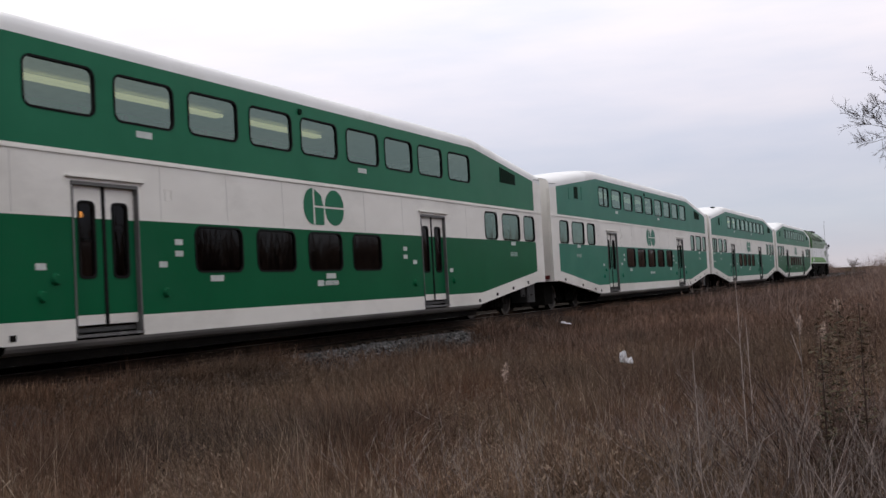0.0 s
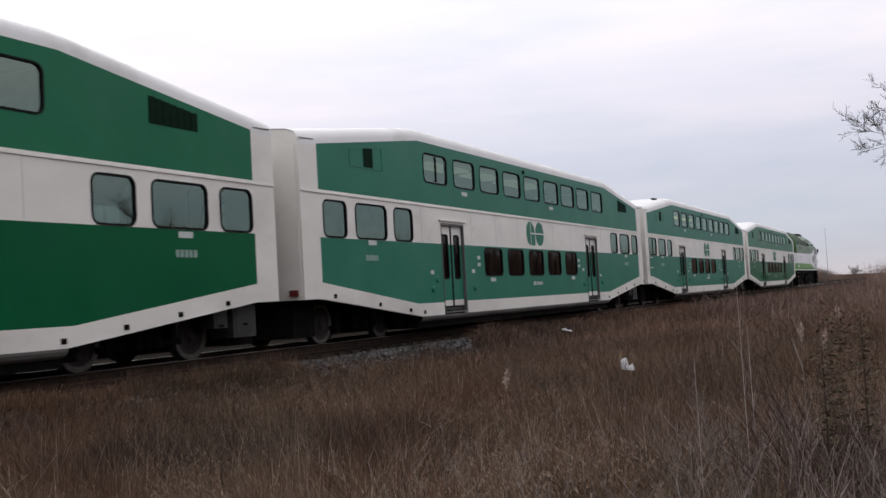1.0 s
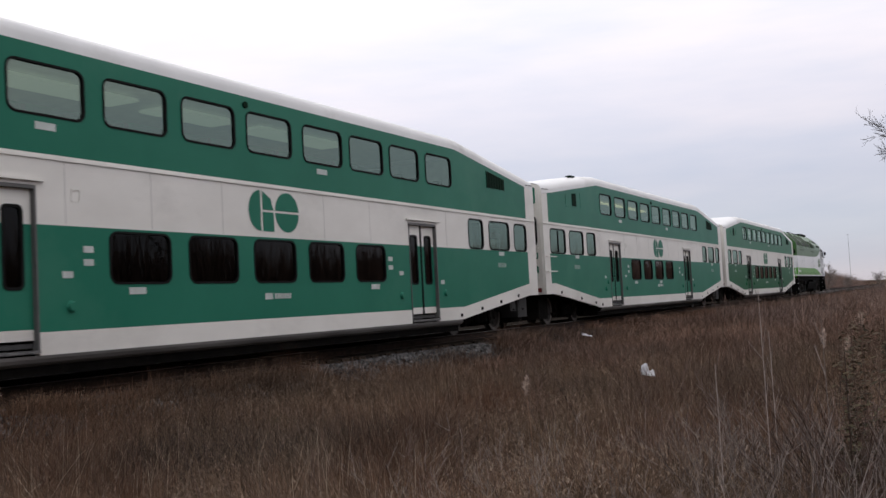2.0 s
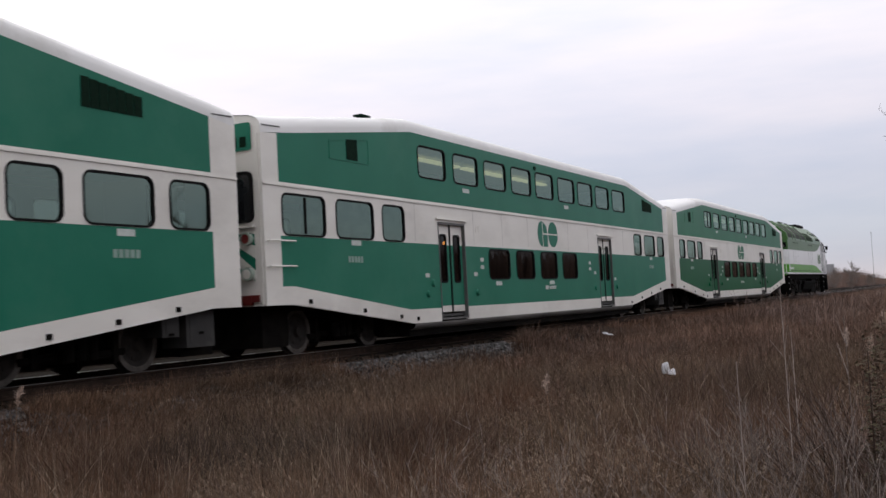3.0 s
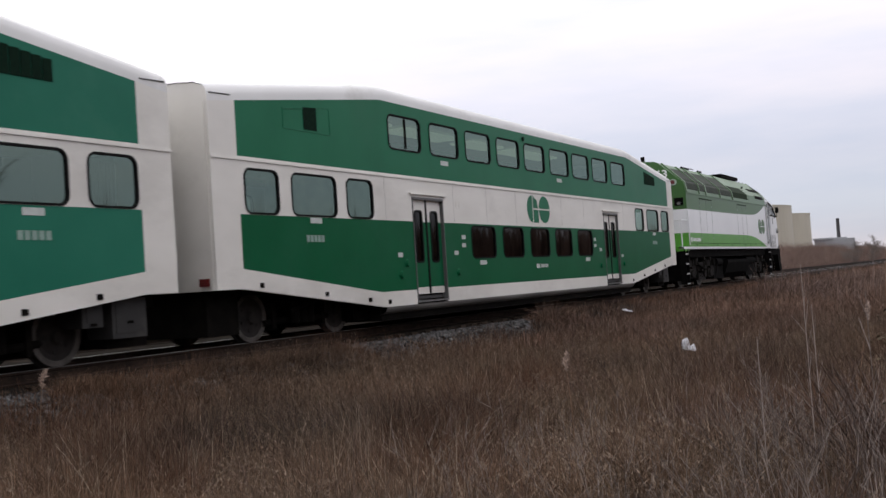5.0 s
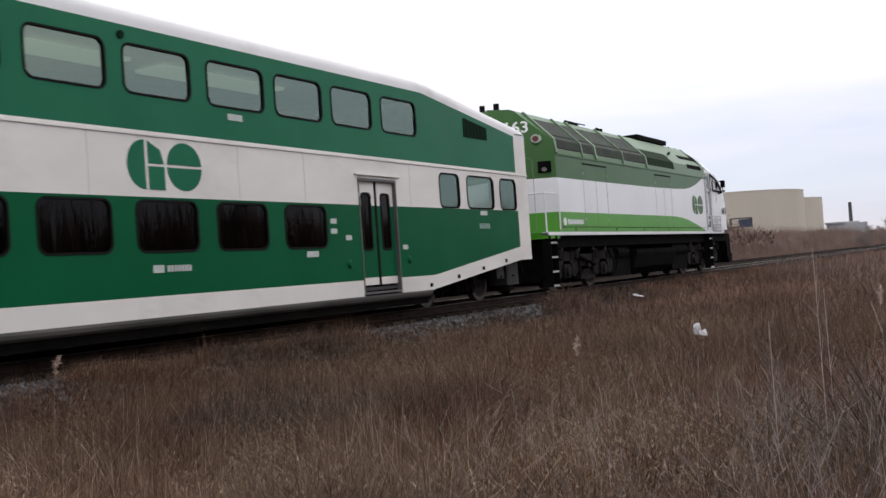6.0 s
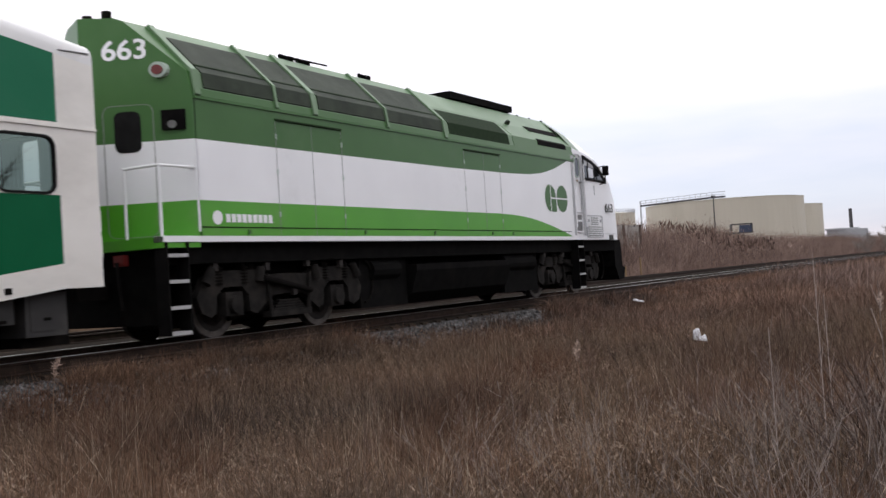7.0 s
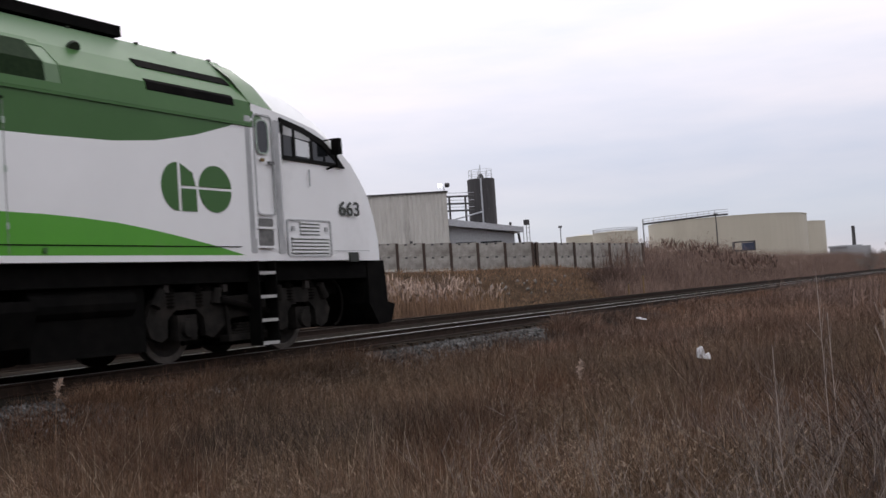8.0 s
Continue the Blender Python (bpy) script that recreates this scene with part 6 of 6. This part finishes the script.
def block_wall(a, b, base_a, base_b, label):
    """A wall of large concrete blocks in two courses."""
    a, b = Vector(a), Vector(b)
    run_length = (b - a).length
    n = max(1, round(run_length / 2.0))
    step = run_length / n
    root = tagged(new("block_wall"), label, "wall", kind="structure")
    turn = math.atan2(b.y - a.y, b.x - a.x)
    bm = edged(box(bmesh.new(), 0.03, step - 0.03, -0.4, 0.4, 0.0, 0.95), 0.03, 1)
    for s in (0.33, 0.67):
        box(bm, step * s - 0.09, step * s + 0.09, -0.415, -0.401, 0.82, 0.93)
    first = part("concrete_block", bm, M_CONCRETE, root)
    first.data.materials.append(M_DARKMETAL)
    for f in first.data.polygons:
        if f.center.y < -0.4005:
            f.material_index = 1
    k = 0
    for i in range(n):
        for j in range(2):
            o = first if k == 0 else first.copy()
            if k:
                scene.collection.objects.link(o)
            k += 1
            f = i / n
            o.location = (a.x + (b.x - a.x) * f, a.y + (b.y - a.y) * f, base_a + (base_b - base_a) * f + 0.965 * j)
            o.rotation_euler = (0, 0, turn)
    post = None
    for i in range(n + 1):
        if post is None:
            o = post = part("post", edged(box(bmesh.new(), -0.10, 0.10, -0.47, -0.30, -0.5, 1.98), 0.02, 1), M_RUSTPOST, root, "rusty steel post")
        else:
            o = post.copy()
            scene.collection.objects.link(o)
        f = i / n
        o.location = (a.x + (b.x - a.x) * f, a.y + (b.y - a.y) * f, base_a + (base_b - base_a) * f)
        o.rotation_euler = (0, 0, turn)
    return root


W0, W1, W2 = spot(55.0, 76), spot(65.5, 74), (77.5, 26.2)
block_wall((*W0, 0), (*W1, 0), height(1.55, 76), height(0.92, 74), "wall of stacked grey concrete blocks above the reeds")
block_wall((*W1, 0), (*W2, 0), height(0.92, 74), height(0.62, 80), "wall of stacked grey concrete blocks running away")


def shed():
    root = tagged(new("metal_shed"), "windowless grey corrugated metal shed", "building")
    ax, ay = spot(60.86, 95)
    root.location = (ax, ay, 1.0)
    root.rotation_euler = (0, 0, radians(-56))
    L, D, H = 16.0, 9.0, height(5.60, 95) - 1.0
    bm = bmesh.new()
    n = 40
    pts = []
    for i in range(n):
        x0 = -L + L * i / n
        w = L / n
        pts += [(x0, 0), (x0 + w * 0.4, 0), (x0 + w * 0.52, 0.06), (x0 + w * 0.88, 0.06)]
    pts.append((0, 0))
    lo, hi = [bm.verts.new((x, y, 0)) for x, y in pts], [bm.verts.new((x, y, H)) for x, y in pts]
    for i in range(len(pts) - 1):
        bm.faces.new((lo[i], lo[i + 1], hi[i + 1], hi[i]))
    part("front_wall", bm, M_CLAD, root)
    bm = box(bmesh.new(), -L, -0.02, 0.16, D, 0, H - 0.02)
    part("inner_wall", bm, M_CLAD, root)
    part("roof", box(bmesh.new(), -L - 0.1, 0.12, -0.12, D + 0.1, H, H + 0.14), M_DARKMETAL, root)
    part("hatch", box(bmesh.new(), -3.7, -3.45, -0.04, 0.0, 4.4, 4.75), M_DARKMETAL, root)
    part("lamp_bracket", rod(bmesh.new(), (-0.2, 0, H), (-0.2, 0, H + 0.5), 0.04, 6), M_DARKMETAL, root)
    bm = rod(bmesh.new(), (-0.05, -0.1, H + 0.65), (0.25, -0.25, H + 0.65), 0.22, 10)
    part("floodlight", bm, M_DARKMETAL, root)
    part("lamp", edged(box(bmesh.new(), -0.75, -0.40, -0.2, -0.05, H + 0.5, H + 0.82), 0.05, 1), M_LAMPGLOW, root, "lit white floodlight")


M_LAMPGLOW = glow("lit_floodlight", (1, 1, 1), 3.0)
shed()


def silo():
    root = tagged(new("silo"), "tall dark steel silo with a railed top and pipe", "silo")
    x, y = spot(62.84, 105)
    root.location = (x, y, 1.0)
    H, R = height(6.16, 105) - 1.0, 1.42
    bm = bmesh.new()
    lathe_y(bm, [(R, -H / 2), (R, H / 2), (R * 0.97, H / 2 + 0.05)], 28)
    for v in bm.verts:
        v.co = Vector((v.co.x, -v.co.z, v.co.y + H / 2))
    part("shell", bm, M_SILO, root, smooth=False)
    for z in (2, 4, 6, 8, 10):
        bm = lathe_y(bmesh.new(), [(R + 0.03, -0.04), (R + 0.03, 0.04)], 28)
        for v in bm.verts:
            v.co = Vector((v.co.x, -v.co.z, v.co.y + z))
        part("hoop", bm, M_SILO, root)
    for i in range(9):
        a = i * 0.698
        part("rail_post", rod(bmesh.new(), (1.2 * math.cos(a), 1.2 * math.sin(a), H), (1.2 * math.cos(a), 1.2 * math.sin(a), H + 1.0), 0.025, 6), M_PALEMETAL, root)
    for z in (0.5, 1.0):
        bm = bmesh.new()
        for i in range(18):
            a, b = i * 0.349, (i + 1) * 0.349
            rod(bm, (1.2 * math.cos(a), 1.2 * math.sin(a), H + z), (1.2 * math.cos(b), 1.2 * math.sin(b), H + z), 0.02, 4)
        part("top_rail", bm, M_PALEMETAL, root)
    part("top_cap", rod(bmesh.new(), (0, 0, H), (0, 0, H + 0.6), 0.45, 10, 0.2), M_DARKMETAL, root)
    part("beacon", rod(bmesh.new(), (0, 0, H + 0.6), (0, 0, H + 1.55), 0.05, 6), M_PALEMETAL, root)
    fx, fy = -math.sin(radians(62.84)) * (R + 0.1), -math.cos(radians(62.84)) * (R + 0.1)
    part("pipe", rod(bmesh.new(), (fx, fy, 0), (fx, fy, H), 0.09, 8), M_PALEMETAL, root)
    sx, sy = -math.cos(radians(62.84)), math.sin(radians(62.84))
    part("pipe", rod(bmesh.new(), (fx, fy, H - 3.4), (fx + sx * 4.2, fy + sy * 4.2, H - 4.3), 0.08, 8), M_PALEMETAL, root)
    part("catwalk", edged(box(bmesh.new(), -0.6, 0.6, -0.6, 0.6, 0, 0.15), 0.02, 1), M_DARKMETAL, root).location = (sx * 3, sy * 3, H - 4.4)


silo()


def catwalks():
    root = tagged(new("pipe_bridge"), "dark steel catwalks and pipes beside the silo", "pipework")
    d = 100
    for e0, e1 in ((5.35, 5.30), (4.95, 4.88), (4.55, 4.50)):
        a, b = spot(60.7, d), spot(62.4, d)
        part("beam", rod(bmesh.new(), (*a, height(e0, d)), (*b, height(e1, d)), 0.10, 6), M_DARKMETAL, root)
        part("rail", rod(bmesh.new(), (*a, height(e0 + 0.2, d)), (*b, height(e1 + 0.2, d)), 0.03, 6), M_PALEMETAL, root)
    for b in (61.0, 61.9):
        p = spot(b, d)
        part("post", rod(bmesh.new(), (*p, 2.0), (*p, height(5.3, d)), 0.10, 6), M_DARKMETAL, root)


catwalks()


def low_building():
    root = tagged(new("low_building"), "low grey building with an overhanging pale flat roof", "building")
    d = 96
    ax, ay = spot(60.86, d)
    bx, by = spot(64.80, d + 3)
    turn = math.atan2(by - ay, bx - ax)
    root.location, root.rotation_euler = (ax, ay, 1.0), (0, 0, turn)
    L = math.hypot(bx - ax, by - ay)
    H = height(3.80, d) - 1.0
    part("wall", prism(bmesh.new(), [(0, 0), (L - 0.3, 0), (L - 0.3, height(3.06, d + 3) - 1), (0, height(3.69, d) - 1)], 0.5, 6), M_SHADEWALL, root)
    bm = bmesh.new()
    prism(bm, [(-0.1, height(3.71, d) - 1), (L + 0.3, height(3.08, d + 3) - 1), (L + 0.3, height(3.37, d + 3) - 1), (-0.1, height(4.09, d) - 1)], -0.3, 6.5)
    part("roof", bm, M_PALEMETAL, root)
    for a, b in ((0.8, 2.9), (3.4, 5.6)):
        part("window", box(bmesh.new(), a, b, 0.44, 0.5, H - 2.6, H - 1.75), M_CABGLASS, root)
    part("downpipe", rod(bmesh.new(), (L + 0.1, 0.4, H - 1.1), (L + 0.7, 0.4, 0.5), 0.13, 8), M_DARKMETAL, root)
    part("roof_lamp", rod(bmesh.new(), (L - 0.9, 0, H - 0.7), (L - 0.9, 0, H - 0.05), 0.06, 6, 0.16), M_DARKMETAL, root)


low_building()


def ladder_tower():
    root = tagged(new("ladder_tower"), "steel ladder tower with a lamp on top", "tower")
    d = 98
    x, y = spot(65.3, d)
    root.location = (x, y, 1.0)
    H = height(3.45, d) - 1.0
    for dx, dy in ((-0.35, 0), (0.35, 0), (0, 0.5)):
        part("leg", rod(bmesh.new(), (dx, dy, 0), (dx, dy, H), 0.04, 6), M_PALEMETAL, root)
    for i in range(12):
        z = H * (i + 0.5) / 12
        part("rung", rod(bmesh.new(), (-0.35, 0, z), (0.35, 0, z), 0.025, 5), M_PALEMETAL, root)
    part("lamp_head", edged(box(bmesh.new(), -0.5, 0.0, -0.2, 0.2, H, H + 0.5), 0.08, 1), M_DARKMETAL, root)


ladder_tower()


def round_tank(bearing, d, width, top, base, label, cone=0.0, rails=True):
    """A welded storage tank with a roof edge and a railed rim."""
    R = d * math.tan(radians(width / 2))
    d2 = d + R
    x, y = spot(bearing, d2)
    root = tagged(new("storage_tank"), label, "tank", "storage tanks")
    root.location = (x, y, base)
    H = height(top, d) - base
    bm = bmesh.new()
    prof = [(R, 0)] + [v for k in range(1, 5) for v in ((R, H * k / 4 - 0.03), (R + 0.008, H * k / 4 - 0.02), (R + 0.008, H * k / 4))] 
    lathe_y(bm, prof, 72)
    for v in bm.verts:
        v.co = Vector((v.co.x, -v.co.z, v.co.y))
    part("shell", bm, M_TANK, root)
    for name, prof in (("roof", [(R - 0.05, H + 0.06), (R * 0.1, H + 0.06 + cone)]), ("rim", [(R + 0.06, H - 0.12), (R + 0.06, H + 0.05), (R - 0.1, H + 0.055)])):
        bm = lathe_y(bmesh.new(), prof, 72)
        for v in bm.verts:
            v.co = Vector((v.co.x, -v.co.z, v.co.y))
        part(name, bm, M_TANK, root)
    if rails:
        for i in range(60):
            a = i * 6.2832 / 60
            part("rail_post", rod(bmesh.new(), (R * math.cos(a), R * math.sin(a), H), (R * math.cos(a), R * math.sin(a), H + 0.7), 0.05, 4), M_PALEMETAL, root)
        for dz in (0.35, 0.7):
            bm = bmesh.new()
            for i in range(60):
                a, b = i * 6.2832 / 60, (i + 1) * 6.2832 / 60
                rod(bm, (R * math.cos(a), R * math.sin(a), H + dz), (R * math.cos(b), R * math.sin(b), H + dz), 0.04, 4)
            part("top_rail", bm, M_PALEMETAL, root)
    return root


round_tank(76.05, 190, 8.9, 3.10, 1.5, "wide cream-coloured storage tank", 0.6, rails=False)
round_tank(79.2, 260, 3.9, 2.50, 1.5, "cream-coloured storage tank behind a larger one", 0.4, rails=False)
round_tank(70.1, 180, 2.5, 2.72, 1.5, "small cream storage tank with a railed rim", 0.3, rails=True)
round_tank(68.5, 230, 2.3, 2.62, 1.5, "cream storage tank with a low cone roof", 0.4, rails=False)


def tank_stair():
    root = tagged(new("tank_walkway"), "dark sloping walkway with rails along the tank", "walkway")
    d = 186
    a, b, c = (*spot(71.65, d), height(3.02, d)), (*spot(75.5, d), height(3.20, d)), (*spot(76.2, d), height(3.20, d))
    for p, q in ((a, b), (b, c)):
        part("deck", rod(bmesh.new(), p, q, 0.18, 6), M_DARKMETAL, root)
        for dz in (0.45, 0.9):
            part("handrail", rod(bmesh.new(), (p[0], p[1], p[2] + dz), (q[0], q[1], q[2] + dz), 0.05, 5), M_PALEMETAL, root)
    for i in range(14):
        f = i / 13
        p = [a[k] + (b[k] - a[k]) * f for k in range(3)]
        part("rail_post", rod(bmesh.new(), p, (p[0], p[1], p[2] + 0.9), 0.05, 5), M_PALEMETAL, root)
    part("stair_leg", rod(bmesh.new(), (a[0], a[1], 1.5), (a[0], a[1], a[2] + 0.8), 0.14, 6), M_PALEMETAL, root)


tank_stair()


def lamp_mast(bearing, d, top, label, head=0.5):
    x, y = spot(bearing, d)
    z = float(ground_z(x, y))
    root = tagged(new("lamp_mast"), label, "lamp mast")
    root.location = (x, y, z)
    H = height(top, d) - z
    part("pole", rod(bmesh.new(), (0, 0, 0), (0, 0, H), 0.3 * head, 8, 0.2 * head), M_DARKMETAL, root)
    part("lamp_head", edged(box(bmesh.new(), -head, head, -0.55 * head, 0.55 * head, H - 0.4 * head, H + 0.6 * head), 0.1 * head, 1), M_DARKMETAL, root)


lamp_mast(75.55, 150, 3.20, "steel mast with a dark floodlight head", 0.40)
lamp_mast(67.1, 150, 3.20, "short dark mast among the tanks", 0.30)
lamp_mast(85.1, 220, 2.5, "thin lamp post far down the line", 0.12)


def chimney():
    root = tagged(new("chimney"), "thin dark chimney on a wider base", "chimney")
    d = 230
    x, y = spot(82.42, d)
    root.location = (x, y, 1.0)
    part("stack", rod(bmesh.new(), (0, 0, 0), (0, 0, height(2.05, d) - 1), 0.42, 10, 0.34), M_DARKMETAL, root)
    part("base", edged(box(bmesh.new(), -1.2, 1.2, -1.5, 1.5, 0, height(1.05, d) - 1), 0.2, 1), M_SHADEWALL, root)


chimney()


def long_shed():
    root = tagged(new("long_low_shed"), "long low pale industrial shed", "building")
    d = 225
    a, b = spot(81.2, d), spot(83.2, d)
    turn = math.atan2(b[1] - a[1], b[0] - a[0])
    root.location, root.rotation_euler = (*a, 0.5), (0, 0, turn)
    L = math.dist(a, b)
    H = height(0.98, d) - 0.5
    part("wall", box(bmesh.new(), 0, L, 0, 8, 0, H), M_SHADEWALL, root)
    part("roof", box(bmesh.new(), -0.3, L * 0.45, -0.3, 8.3, H, H + 0.35), M_PALEMETAL, root)


long_shed()


def dumpster():
    root = tagged(new("skip"), "dark blue steel skip on the bank", "container")
    d = 120
    x, y = spot(76.9, d)
    z = height(1.15, d)
    root.location, root.rotation_euler = (x, y, z), (0, 0, radians(-70))
    M = plain("dark_blue_steel", (0.03, 0.045, 0.09), 0.5)
    part("body", ring(bmesh.new(), rounded(-1.2, 1.2, 0, 1.1, 0.08), rounded(-1.05, 1.05, 0.12, 0.98, 0.08), -0.6, 0.6), M_DARKMETAL, root)
    part("panel", box(bmesh.new(), -0.2, 1.05, -0.5, 0.5, 0.12, 0.9), M, root)


dumpster()


def rubble():
    root = tagged(new("rubble_mound"), "mound of grey rubble with pale pipes", "rubble")
    d = 120
    x, y = spot(70.6, d)
    root.location = (x, y, 1.2)
    bm = bmesh.new()
    bmesh.ops.create_icosphere(bm, subdivisions=4, radius=1)
    for v in bm.verts:
        n = noise.noise(v.co * 2.5) * 0.3 + noise.noise(v.co * 7) * 0.12
        v.co = Vector((v.co.x * 4.2 * (1 + n), v.co.y * 3 * (1 + n), v.co.z * 2.6 * (1 + n)))
    part("heap", bm, M_CONCRETE, root)
    for dx in (1.6, 2.4, 3.1):
        part("pipe", rod(bmesh.new(), (dx, -3.2, 0.9), (dx + 0.2, -1.2, 1.0), 0.32, 10), M_PLASTIC, root)


rubble()


def marker_post(bearing, d, label, mat, h=1.7):
    x, y = spot(bearing, d)
    root = tagged(new("marker_post"), label, "post", "trackside posts")
    root.location = (x, y, float(ground_z(x, y)) - 0.1)
    part("post", edged(box(bmesh.new(), -0.035, 0.035, -0.035, 0.035, 0, h), 0.01, 1), mat, root)
    part("cap", edged(box(bmesh.new(), -0.06, 0.06, -0.06, 0.06, h, h + 0.04), 0.01, 1), M_DARKMETAL, root)


M_YELLOWPOST = plain("faded_yellow_paint", (0.20, 0.125, 0.05), 0.7)
marker_post(70.62, 63, "faded yellow post beside the second track", M_YELLOWPOST, 1.25)
marker_post(71.44, 63, "faded yellow post beside the second track", M_YELLOWPOST, 1.35)
co, faces = stones(45, 50, 70, 24.4, 26.8, 92, 0.05, 0.16)
scatter("scattered_rubble", M_RUBBLE, co, faces, "scattered pale rubble on the bank", "rubble")


# ---- movement ----
def motions():
    times = [i * 0.5 for i in range(17)]
    for ob, k in COACHES:
        walk(ob, [(t, pose(25.91 * k + train_x(t), TRACK_Y, 0)) for t in times])
    walk(LOCO, [(t, pose(LOCO_AT + train_x(t), TRACK_Y, 0)) for t in times])
    for group in (WHEELS, LOCO_WHEELS):
        for ob, dx, r in group:
            walk(ob, [(i / FPS, pose(dx, 0, r, 0, math.degrees((train_x(i / FPS) - train_x(0)) / r), 0)) for i in range(241)])


motions()
